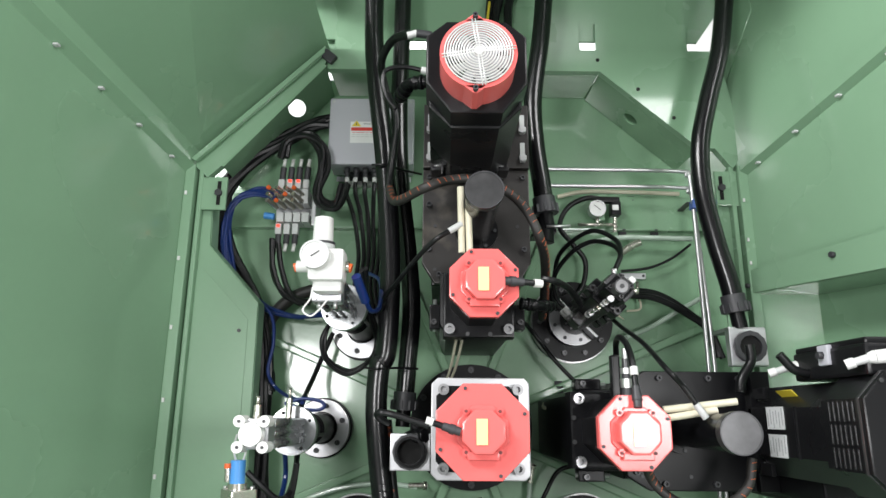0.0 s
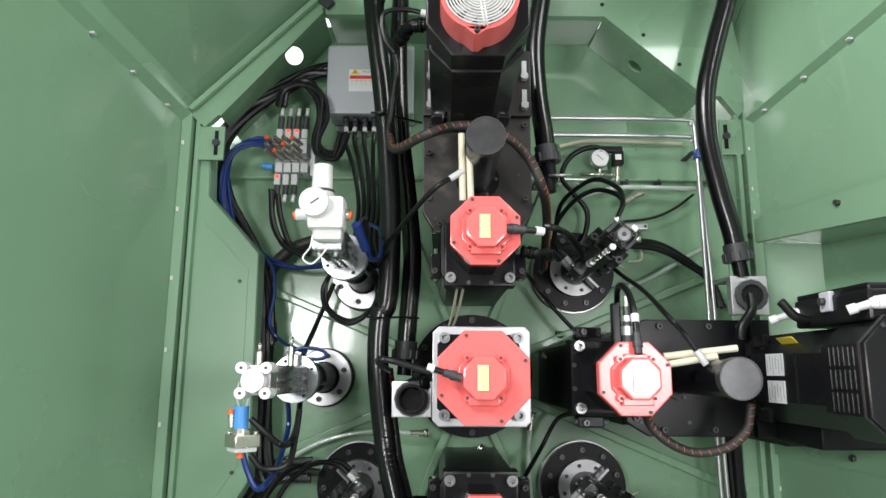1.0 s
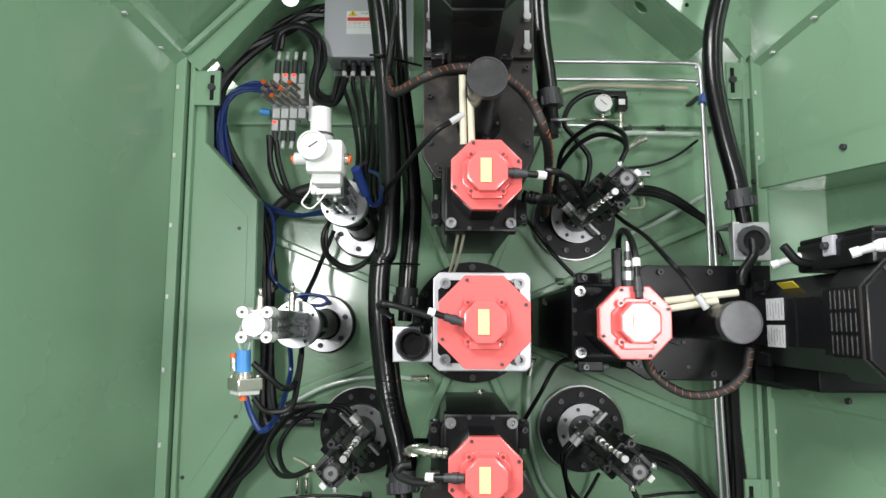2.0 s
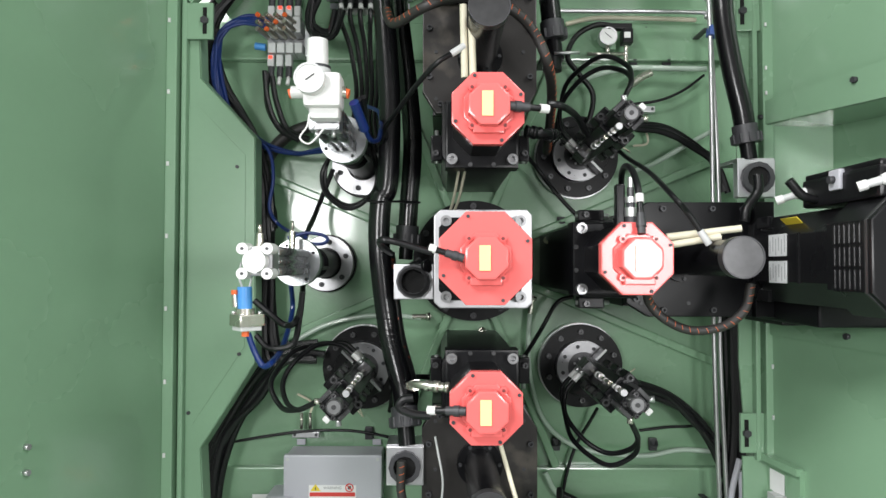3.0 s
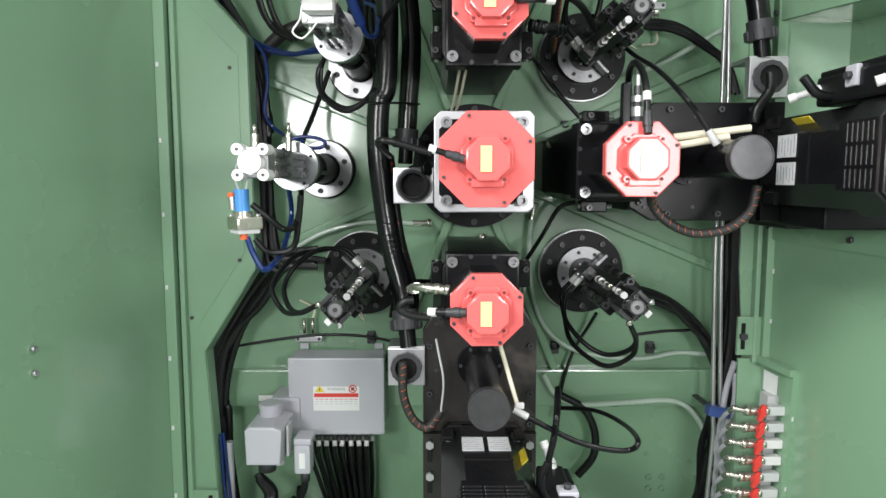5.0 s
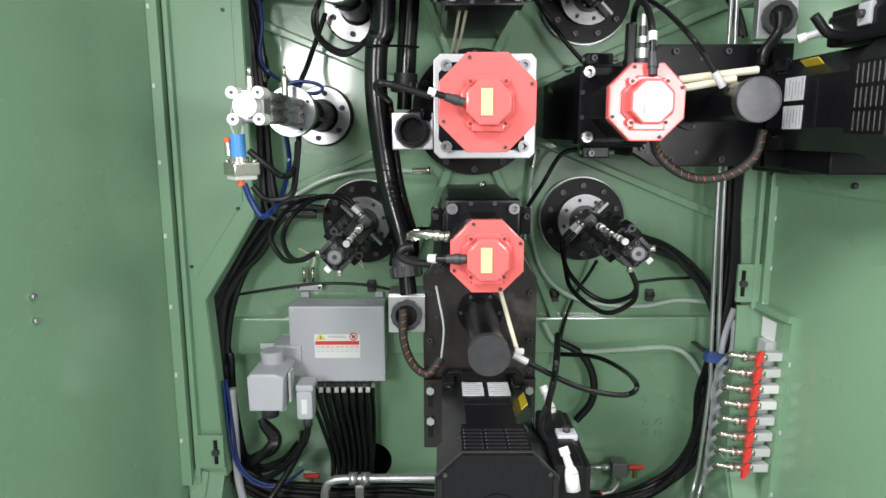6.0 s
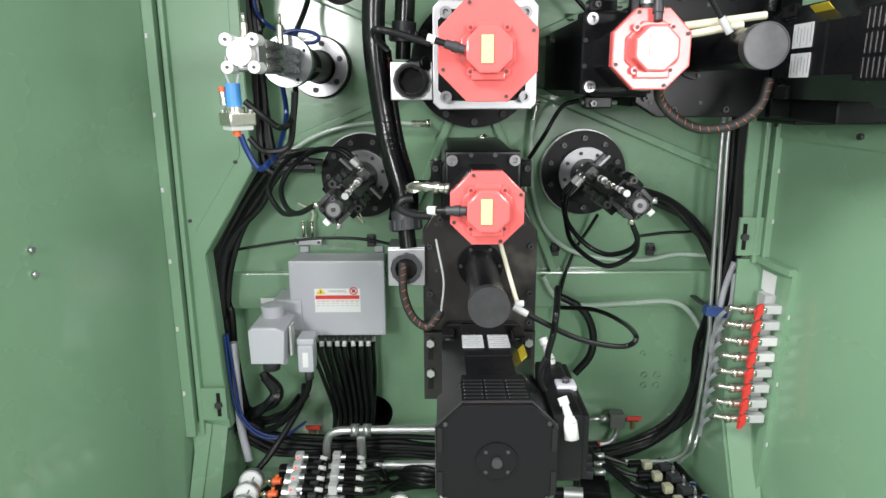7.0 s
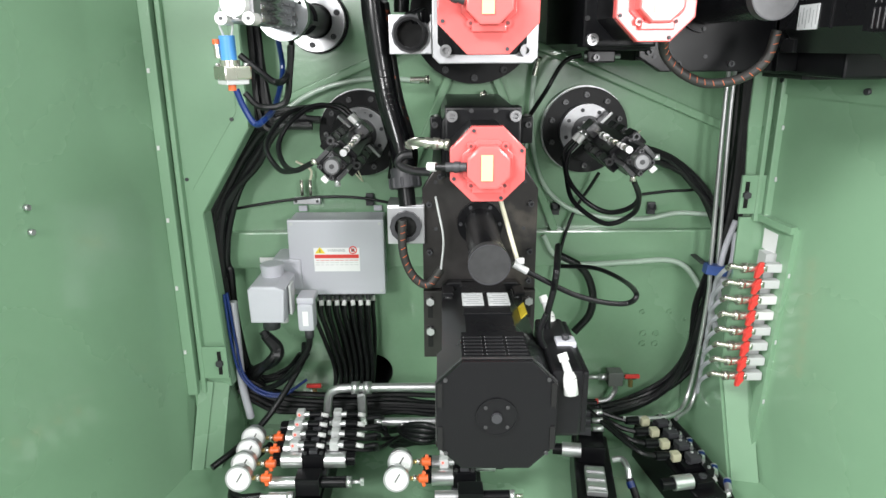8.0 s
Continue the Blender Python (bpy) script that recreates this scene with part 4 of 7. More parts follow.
ac = air_cylinder(-0.408, 1.615, 0.096)
part("end_block", box(B(), (0, 1.475, 0), (0.066, 0.06, 0.066), 0.006), ALU, ac)
for sx in (-1, 1):
    for sz in (-1, 1):
        part("corner_boss", cyl(B(), (sx * 0.027, 1.42, sz * 0.027), (sx * 0.027, 1.47, sz * 0.027), 0.0125, n=24), WHITE, ac)
        part("boss_screw", cyl(B(), (sx * 0.027, 1.4205, sz * 0.027), (sx * 0.027, 1.417, sz * 0.027), 0.0035, n=8), DGREY, ac)
part("end_disc", cyl(B(), (0, 1.415, 0), (0, 1.47, 0), 0.025, n=36), WHITE, ac)
part("port_fitting", cyl(B(), (-0.002, 1.47, 0.03), (-0.002, 1.47, 0.062), 0.009, n=12), NICKEL, ac)
part("port_needle", cyl(B(), (-0.002, 1.47, 0.062), (-0.002, 1.47, 0.082), 0.0045, n=10), NICKEL, ac)
part("port_fitting", cyl(B(), (0.0, 1.78, 0.03), (0.0, 1.78, 0.085), 0.009, n=12), NICKEL, ac)
part("port_needle", cyl(B(), (0.0, 1.78, 0.085), (0.0, 1.78, 0.112), 0.004, n=10), NICKEL, ac)

ac = air_cylinder(-0.281, 1.960, 0.106, 1.585)
eb = part("end_block", box(B(), (0, 1.562, 0.0), (0.074, 0.05, 0.072), 0.006), ALU, ac)
for sx in (-1, 1):
    part("corner_screw", cyl(B(), (sx * 0.028, 1.538, -0.027), (sx * 0.028, 1.531, -0.027), 0.006, n=12), STEEL, eb)
    part("port_nipple", cyl(B(), (sx * 0.020, 1.555, -0.034), (sx * 0.020, 1.555, -0.050), 0.006, n=10), STEEL, eb)
reg = thing("air_regulator", "white air pressure regulator with dial on the cylinder end", "regulator", Matrix.Translation((-0.286, 0.18, 2.014)) @ Matrix.Diagonal((0.93, 0.93, 0.93, 1)))
part("body", box(B(), (0.012, 1.42, -0.012), (0.092, 0.075, 0.085), 0.012), WHITE, reg)
part("bottom_body", box(B(), (0.014, 1.43, -0.062), (0.074, 0.05, 0.035), 0.008), WHITE, reg)
kn = part("knob", cyl(B(), (-0.004, 1.42, 0.05), (-0.004, 1.42, 0.118), 0.027, 0.025, 40), WHITE, reg, "white ribbed knob")
part("knob_collar", cyl(B(), (-0.004, 1.42, 0.032), (-0.004, 1.42, 0.052), 0.032, n=36), LGREY, reg)
part("knob_gap", cyl(B(), (-0.004, 1.42, 0.045), (-0.004, 1.42, 0.052), 0.0325, n=36), DGREY, reg)
di = part("dial_case", cyl(B(), (-0.012, 1.355, 0.006), (-0.012, 1.40, 0.006), 0.036, n=44), WHITE, reg, "white round pressure dial")
part("dial_rim", ring(B(), (-0.012, 1.352, 0.006), (-0.012, 1.36, 0.006), 0.0365, 0.032, 44), LGREY, di)
part("dial_hand", box(B(), (-0.010, 1.3535, 0.008), (0.026, 0.002, 0.003), 0, (0, -35, 0)), DARKINK, di)
for s in (-1, 1):
    part("side_port", cyl(B(), (s * 0.036, 1.42, -0.012), (s * 0.068, 1.42, -0.012), 0.015, n=20), NICKEL if s > 0 else WHITE, reg)
    part("push_collar", cyl(B(), (s * 0.066, 1.42, -0.014), (s * 0.074, 1.42, -0.016), 0.012, n=18), ORANGE, reg)
part("lead_seal", tube(B(), [(-0.02, 1.40, -0.07), (-0.025, 1.40, -0.10), (-0.04, 1.39, -0.13), (-0.02, 1.39, -0.145), (0.0, 1.39, -0.13), (0.02, 1.40, -0.10)], 0.0022, 8, 6), WHITE, reg)
bt = thing("blue_air_tube", "blue plastic air tube coupling at the regulator", "tube", Matrix.Identity(4))
part("coupling", cyl(B(), (-0.206, 1.50, 1.980), (-0.188, 1.56, 1.930), 0.0115, n=18), BLUE, bt)
part("tube_piece", tube(B(), [(-0.188, 1.56, 1.930), (-0.178, 1.62, 1.915), (-0.170, 1.75, 1.95), (-0.19, 1.95, 2.06), (-0.25, 2.1, 2.12)], 0.006, 10, 6), BLUE, bt)

# small blue valve under the left cylinder
bv = thing("solenoid_valve", "small nickel valve block with light blue coil", "valve", Matrix.Translation((-0.446, 1.5, 1.482)))
part("valve_block", box(B(), (0, 0, 0), (0.06, 0.06, 0.028), 0.004, (0, 0, 40)), NICKEL, bv)
part("lower_block", box(B(), (0, 0, -0.018), (0.05, 0.05, 0.012), 0.003, (0, 0, 40)), LGREY, bv)
part("collar", cyl(B(), (-0.004, 0, 0.012), (-0.004, 0, 0.026), 0.021, n=28), NICKEL, bv)
part("coil", cyl(B(), (-0.005, 0, 0.024), (-0.006, 0, 0.075), 0.0165, n=28), SKYBLUE, bv, "light blue plastic coil")
for s in (-1, 1):
    for q in (-1, 1):
        part("screw", cyl(B(), (s * 0.03, q * 0.004, 0.013), (s * 0.03, q * 0.004, 0.02), 0.004, n=8), STEEL, bv)
part("side_fitting", cyl(B(), (-0.024, -0.01, 0.03), (-0.026, -0.01, 0.062), 0.007, n=12), NICKEL, bv)
part("orange_collar", cyl(B(), (-0.026, -0.01, 0.058), (-0.026, -0.01, 0.068), 0.0075, n=12), ORANGE, bv)
part("orange_collar", cyl(B(), (0.0, -0.012, -0.022), (0.0, -0.012, -0.036), 0.0085, n=12), ORANGE, bv)
part("wire", tube(B(), [(0.005, 0, 0.075), (0.012, -0.01, 0.10), (0.008, -0.02, 0.13)], 0.0025, 6, 5), LGREY, bv)
part("wire", tube(B(), [(-0.012, 0, 0.075), (-0.016, -0.01, 0.10), (-0.008, -0.02, 0.13)], 0.0025, 6, 5), LGREY, bv)

# ---- hoses, cables and pipes ----
# Courses in metres.
H1 = [(-0.233, 1.880, 3.091), (-0.224, 1.880, 2.795), (-0.177, 1.880, 2.404), (-0.154, 1.880, 2.080), (-0.159, 1.880, 1.845), (-0.178, 1.880, 1.789), (-0.181, 1.880, 1.645), (-0.153, 1.880, 1.420), (-0.111, 1.820, 1.270), (-0.103, 1.800, 1.196)]
H2 = [(-0.143, 2.000, 3.180), (-0.146, 2.000, 2.865), (-0.148, 2.000, 2.652), (-0.137, 2.000, 2.410), (-0.108, 2.000, 2.161), (-0.093, 2.000, 1.979), (-0.103, 2.000, 1.804), (-0.109, 2.000, 1.700)]
H3 = [(0.353, 1.950, 3.139), (0.332, 1.950, 2.918), (0.299, 1.950, 2.686), (0.302, 1.950, 2.525), (0.318, 1.950, 2.388), (0.327, 1.950, 2.308)]
H4 = [(0.970, 1.920, 3.112), (0.924, 1.920, 2.852), (0.868, 1.920, 2.666), (0.829, 1.920, 2.508), (0.824, 1.920, 2.354), (0.849, 1.920, 2.188), (0.877, 1.920, 2.062), (0.887, 1.920, 1.993)]
H5 = [(0.227, 2.100, 3.226), (0.203, 2.100, 3.131), (0.185, 2.100, 3.013)]
CONDT = [(-0.085, 1.500, 2.634), (-0.141, 1.600, 2.680), (-0.182, 1.700, 2.671), (-0.175, 1.780, 2.621), (-0.141, 1.800, 2.537), (-0.148, 1.800, 2.427), (-0.157, 1.780, 2.303), (-0.128, 1.700, 2.237), (-0.046, 1.600, 2.242), (0.029, 1.620, 2.273), (0.105, 1.620, 2.272), (0.172, 1.620, 2.241), (0.223, 1.620, 2.189), (0.257, 1.620, 2.111), (0.298, 1.800, 2.067), (0.332, 2.100, 1.972)]
CONDR = [(0.477, 1.550, 1.564), (0.508, 1.620, 1.514), (0.550, 1.620, 1.472), (0.612, 1.620, 1.448), (0.689, 1.620, 1.459), (0.741, 1.620, 1.500), (0.757, 1.620, 1.563)]
CONDB = [(-0.108, 1.740, 1.095), (-0.108, 1.740, 1.008), (-0.084, 1.740, 0.941), (-0.043, 1.740, 0.914), (-0.007, 1.740, 0.958), (-0.000, 1.740, 1.041), (-0.013, 1.740, 1.119), (-0.020, 1.740, 1.158)]
FANC = [(-0.046, 1.500, 2.527), (-0.095, 1.500, 2.538), (-0.146, 1.500, 2.531), (-0.158, 1.500, 2.498), (-0.145, 1.500, 2.450), (-0.122, 1.500, 2.419)]
HUBC = [(-0.026, 1.470, 1.635), (-0.060, 1.470, 1.645), (-0.104, 1.470, 1.658), (-0.139, 1.470, 1.663), (-0.147, 1.550, 1.653), (-0.135, 1.700, 1.638)]
TOPC = [(0.240, 1.500, 1.978), (0.273, 1.500, 1.972), (0.325, 1.600, 1.972), (0.374, 1.700, 1.946)]
BOTC = [(-0.030, 1.500, 1.266), (-0.068, 1.500, 1.270), (-0.099, 1.500, 1.284), (-0.091, 1.500, 1.302), (-0.068, 1.500, 1.306)]
RODC = [(0.028, 1.550, 2.115), (-0.017, 1.550, 2.086), (-0.066, 1.600, 2.048), (-0.122, 1.700, 2.004), (-0.161, 1.800, 1.982), (-0.183, 1.900, 1.936)]
RODR = [(0.600, 1.520, 1.678), (0.567, 1.520, 1.727), (0.528, 1.520, 1.772), (0.532, 1.700, 1.851), (0.522, 1.900, 1.929), (0.496, 2.100, 2.044)]
RODB = [(0.183, 1.500, 1.038), (0.234, 1.500, 1.010), (0.303, 1.500, 0.975), (0.371, 1.500, 0.955), (0.431, 1.500, 0.951), (0.452, 1.500, 0.974), (0.477, 1.700, 0.936), (0.436, 1.850, 0.921), (0.347, 1.950, 0.895)]
DIAG1 = [(0.217, 2.000, 1.980), (0.304, 2.200, 1.948), (0.385, 2.200, 1.843), (0.484, 2.200, 1.739)]
DIAG2 = [(0.436, 2.200, 1.506), (0.380, 2.200, 1.483), (0.324, 2.200, 1.389), (0.217, 2.000, 1.285)]
TRUNK = [(-0.426, 2.250, 2.748), (-0.500, 2.250, 2.725), (-0.592, 2.250, 2.666), (-0.694, 2.250, 2.595), (-0.775, 2.250, 2.495), (-0.808, 2.250, 2.376), (-0.772, 2.250, 2.227), (-0.682, 2.250, 2.083), (-0.623, 2.250, 1.923), (-0.606, 2.250, 1.731), (-0.610, 2.250, 1.788), (-0.605, 2.250, 1.558), (-0.593, 2.250, 1.346), (-0.564, 2.250, 1.288)]
TRUNK2 = [(-0.429, 2.250, 1.311), (-0.545, 2.250, 1.298), (-0.631, 2.250, 1.192), (-0.719, 2.250, 1.076), (-0.767, 2.250, 0.941), (-0.777, 2.250, 0.805), (-0.763, 2.250, 0.774), (-0.768, 2.250, 0.602), (-0.744, 2.250, 0.400), (-0.677, 2.250, 0.307)]
LOOPA = [(-0.585, 2.220, 2.260), (-0.575, 2.220, 2.157), (-0.536, 2.220, 2.076), (-0.465, 2.220, 2.036)]
LOOPB = [(-0.563, 2.150, 2.542), (-0.546, 2.150, 2.607), (-0.486, 2.150, 2.628), (-0.434, 2.150, 2.584), (-0.417, 2.150, 2.509), (-0.438, 2.150, 2.425), (-0.416, 2.150, 2.373), (-0.367, 2.150, 2.366), (-0.335, 2.150, 2.445)]
BL1 = [(-0.589, 2.200, 2.422), (-0.670, 2.200, 2.433), (-0.738, 2.200, 2.391), (-0.757, 2.200, 2.318), (-0.757, 2.200, 2.235), (-0.729, 2.200, 2.114)]
BL2 = [(-0.626, 2.200, 2.044), (-0.582, 2.200, 1.986), (-0.567, 2.200, 1.890), (-0.575, 2.200, 1.795), (-0.536, 2.200, 1.738), (-0.418, 2.000, 1.696)]
BLL = [(-0.469, 1.600, 1.440), (-0.461, 1.600, 1.399), (-0.435, 1.600, 1.369), (-0.408, 1.600, 1.378), (-0.428, 1.800, 1.389), (-0.450, 2.000, 1.477), (-0.446, 1.900, 1.580)]
BLK = [(-0.484, 1.700, 1.517), (-0.447, 1.700, 1.481), (-0.404, 1.700, 1.452), (-0.379, 1.700, 1.474), (-0.416, 1.950, 1.530), (-0.423, 2.000, 1.665), (-0.419, 2.200, 1.784), (-0.370, 2.250, 1.941)]
BLK2 = [(-0.477, 1.700, 1.423), (-0.440, 1.700, 1.394), (-0.390, 1.700, 1.405), (-0.368, 1.700, 1.466), (-0.359, 1.700, 1.539)]
RING = [(-0.335, 2.000, 1.953), (-0.363, 2.000, 1.891), (-0.351, 2.000, 1.822), (-0.290, 2.000, 1.782), (-0.221, 2.000, 1.813), (-0.195, 2.000, 1.882), (-0.222, 2.000, 1.988), (-0.212, 1.700, 2.038)]
CLR1 = [(-0.075, 2.300, 1.425), (-0.183, 2.300, 1.435), (-0.301, 2.300, 1.427), (-0.419, 2.300, 1.395), (-0.517, 2.300, 1.340), (-0.566, 2.300, 1.301)]
CLR2 = [(0.309, 2.300, 1.488), (0.299, 2.300, 1.360), (0.305, 2.300, 1.222), (0.345, 2.300, 1.084), (0.428, 2.300, 0.999), (0.546, 2.300, 0.961), (0.704, 2.300, 0.951), (0.822, 2.300, 0.971), (0.940, 2.300, 0.965)]
CLR3 = [(0.351, 2.280, 0.900), (0.395, 2.280, 0.827), (0.478, 2.280, 0.792), (0.659, 2.280, 0.798), (0.799, 2.280, 0.804), (0.874, 2.280, 0.768), (0.936, 2.280, 0.671), (0.970, 2.280, 0.561)]
CLR4 = [(0.470, 2.280, 2.246), (0.545, 2.280, 2.277), (0.660, 2.280, 2.298), (0.784, 2.280, 2.297), (0.918, 2.280, 2.295)]
CREAM5 = [(0.433, 2.300, 2.459), (0.530, 2.300, 2.480), (0.679, 2.300, 2.481), (0.891, 2.300, 2.475)]
BLK3 = [(0.656, 2.300, 2.175), (0.760, 2.300, 2.189), (0.846, 2.300, 2.226), (0.918, 2.300, 2.279)]
BLK4 = [(0.655, 2.250, 2.076), (0.755, 2.250, 2.067), (0.850, 2.250, 2.020), (0.922, 2.250, 1.950), (0.960, 2.250, 1.852)]
BLK5 = [(-0.754, 2.300, 0.991), (-0.617, 2.300, 1.015), (-0.479, 2.300, 1.033), (-0.360, 2.300, 1.037), (-0.262, 2.300, 1.029), (-0.164, 2.300, 1.009)]
BLK6 = [(0.639, 2.250, 1.195), (0.745, 2.250, 1.163), (0.842, 2.250, 1.095), (0.910, 2.250, 1.008), (0.978, 2.250, 0.882)]
BLK7 = [(0.682, 2.300, 1.037), (0.779, 2.300, 1.049), (0.848, 2.300, 1.052), (0.916, 2.300, 1.059)]
BLK8 = [(-0.039, 2.000, 1.271), (-0.091, 2.000, 1.268), (-0.156, 2.200, 1.201), (-0.183, 2.300, 1.104)]
VERT = [(0.999, 2.260, 1.441), (1.000, 2.260, 1.267), (1.001, 2.260, 1.073), (0.998, 2.260, 0.879), (0.994, 2.260, 0.870), (0.963, 2.260, 0.722), (0.946, 2.260, 0.614), (0.923, 2.260, 0.456), (0.863, 2.260, 0.340), (0.744, 2.260, 0.255), (0.562, 2.200, 0.241)]
PIPE1 = [(0.379, 2.200, 2.531), (0.851, 2.200, 2.527), (0.884, 2.200, 2.509), (0.899, 2.200, 2.453), (0.904, 2.200, 1.857), (0.903, 2.200, 1.351), (0.917, 2.200, 0.827), (0.921, 2.200, 0.681), (0.892, 2.200, 0.326), (0.796, 2.100, 0.288), (0.612, 2.050, 0.310)]
PIPE2 = [(0.390, 2.220, 2.475), (0.863, 2.220, 2.471), (0.894, 2.220, 2.454), (0.909, 2.220, 2.395), (0.932, 2.220, 1.859), (0.931, 2.220, 1.349), (0.950, 2.220, 0.820), (0.953, 2.220, 0.673), (0.922, 2.220, 0.292), (0.817, 2.100, 0.274)]
GREYV = [(0.985, 2.200, 0.968), (0.960, 2.200, 0.868), (0.950, 2.200, 0.765), (0.960, 2.200, 0.681)]
GREYV2 = [(0.990, 2.200, 0.928), (0.987, 2.200, 0.807), (0.935, 2.200, 0.681), (0.962, 2.200, 0.574)]
CONN1 = [(-0.597, 2.100, 0.605), (-0.563, 2.100, 0.542), (-0.585, 2.100, 0.499), (-0.715, 2.250, 0.366), (-0.768, 2.300, 0.279)]
CONN2 = [(-0.470, 2.100, 0.574), (-0.488, 2.100, 0.500), (-0.582, 2.050, 0.354), (-0.654, 1.950, 0.296), (-0.736, 1.850, 0.263)]
LOOPC = [(-0.741, 2.280, 0.408), (-0.682, 2.280, 0.357), (-0.574, 2.280, 0.386), (-0.507, 2.280, 0.457)]
LOOPD = [(0.405, 2.280, 0.828), (0.495, 2.280, 0.775), (0.536, 2.280, 0.690), (0.532, 2.280, 0.601), (0.479, 2.280, 0.529)]
FLOORB = [(-0.722, 2.200, 0.358), (-0.623, 2.200, 0.301), (-0.500, 2.200, 0.286), (-0.334, 2.200, 0.280), (-0.168, 2.200, 0.282), (-0.023, 2.200, 0.271), (0.248, 2.200, 0.262), (0.562, 2.200, 0.241)]
STEELP1 = [(-0.400, 2.050, 0.323), (-0.391, 2.050, 0.399), (-0.367, 2.050, 0.425), (-0.299, 2.050, 0.432), (-0.021, 2.050, 0.434), (0.228, 2.050, 0.435)]
STEELP2 = [(-0.225, 2.050, 0.302), (-0.118, 2.050, 0.301), (-0.021, 2.050, 0.302), (0.233, 2.050, 0.302)]
MOTC = [(0.249, 1.500, 0.866), (0.245, 1.500, 0.925), (0.256, 1.500, 0.982), (0.262, 1.500, 1.038), (0.299, 1.700, 1.033)]
MOTC2 = [(0.269, 1.400, 0.856), (0.227, 1.400, 0.884), (0.212, 1.400, 0.925), (0.225, 1.400, 0.966)]
RMC = [(0.790, 1.500, 1.802), (0.828, 1.500, 1.764), (0.892, 1.500, 1.760), (0.931, 1.500, 1.789)]
RMC2 = [(0.839, 1.750, 1.851), (0.839, 1.750, 1.806), (0.810, 1.750, 1.761), (0.802, 1.750, 1.724)]
THICK = [(-0.616, 2.250, 1.918), (-0.596, 2.270, 1.993), (-0.540, 2.280, 2.058), (-0.462, 2.280, 2.091), (-0.355, 2.280, 2.111)]
BLUE3 = [(-0.651, 2.240, 2.054), (-0.597, 2.240, 2.016), (-0.502, 2.240, 1.993), (-0.390, 2.200, 2.001)]
WHITER = [(0.630, 2.200, 1.922), (0.735, 2.280, 1.965), (0.841, 2.280, 2.025), (0.948, 2.280, 2.085)]


def shifted(pts, dx, dy, dz):
    return [(x + dx, y + dy, z + dz) for x, y, z in pts]


def hose(name, pts, r, mat, label, category="hose", group="", ribs=0.0, pitch=0.0, n=12, step=8):
    return single(name, tube(B(), pts, r, n, step, ribs, pitch), mat, label, category, group)


def bundle(name, pts, count, r, spread, mat, label, seed, group=""):
    """Several cables that run side by side, tied together."""
    rnd = random.Random(seed)
    ob = thing(name, label, "cables", Matrix.Identity(4), group)
    for k in range(count):
        a, d = rnd.uniform(0, math.tau), spread * math.sqrt(rnd.random())
        line = wobble(shifted(pts, d * math.cos(a), d * math.sin(a) * 0.6, d * math.sin(a)), r * 0.8, seed * 31 + k)
        part("cable", tube(B(), line, r, 8, 7), mat, ob)
    return ob


def cuff(parent, at, along, r, length, mat, name="collar"):
    at, along = Vector(at), Vector(along).normalized()
    return part(name, cyl(B(), at - along * length / 2, at + along * length / 2, r, n=36), mat, parent)


big = "large black corrugated hoses"
for pts, r in ((H1, 0.0305), (H2, 0.0285), (H3, 0.030), (H4, 0.0295)):
    h = thing("large_hose", "thick glossy black corrugated conduit hose with grey end collar", "hose", Matrix.Identity(4), big)
    part("tube", tube(B(), pts, r, 24, 12, 0.0006, 0.005), HOSE, h)
    e, d = Vector(pts[-1]), (Vector(pts[-1]) - Vector(pts[-2])).normalized()
    cuff(h, e + d * 0.012, d, r + 0.010, 0.030, DGREY, "nut")
    cuff(h, e - d * 0.012, d, r + 0.006, 0.030, DGREY, "collar")
    for k in range(10):
        a = k * math.tau / 10
        side = d.orthogonal().normalized()
        o = side * math.cos(a) + d.cross(side) * math.sin(a)
        part("grip", box(B(), e + d * 0.012 + o * (r + 0.010), (0.007, 0.007, 0.026), 0.001, [math.degrees(v) for v in d.to_track_quat("Z", "Y").to_euler()]), DGREY, h)
    cuff(h, e + d * 0.05, d, r * 0.75, 0.05, BLACK, "spigot")
for p in (H1[5], H1[2]):
    single("cable_tie", tube(B(), [(p[0] - 0.04, p[1] - 0.03, p[2]), (p[0], p[1] - 0.036, p[2] - 0.004), (p[0] + 0.05, p[1] + 0.02, p[2] + 0.003), (p[0] + 0.11, p[1] + 0.06, p[2] + 0.004)], 0.0035, 6, 5), CABLE, "thin black tie round the hoses", "cable tie")
hose("printed_hose", shifted(H1[6:9], 0.024, 0.035, 0) + [(-0.09, 1.86, 1.20)], 0.017, MARKED, "black hose with worn orange print", n=16)
bundle("upper_cables", H5, 4, 0.016, 0.05, CABLE, "thick black cables above the fan", 3)
hose("earth_wire", [(0.13, 1.75, 2.73), (0.145, 1.95, 2.93), (0.17, 2.1, 3.15)], 0.005, YELLOW, "yellow and green earth wire", "cable")


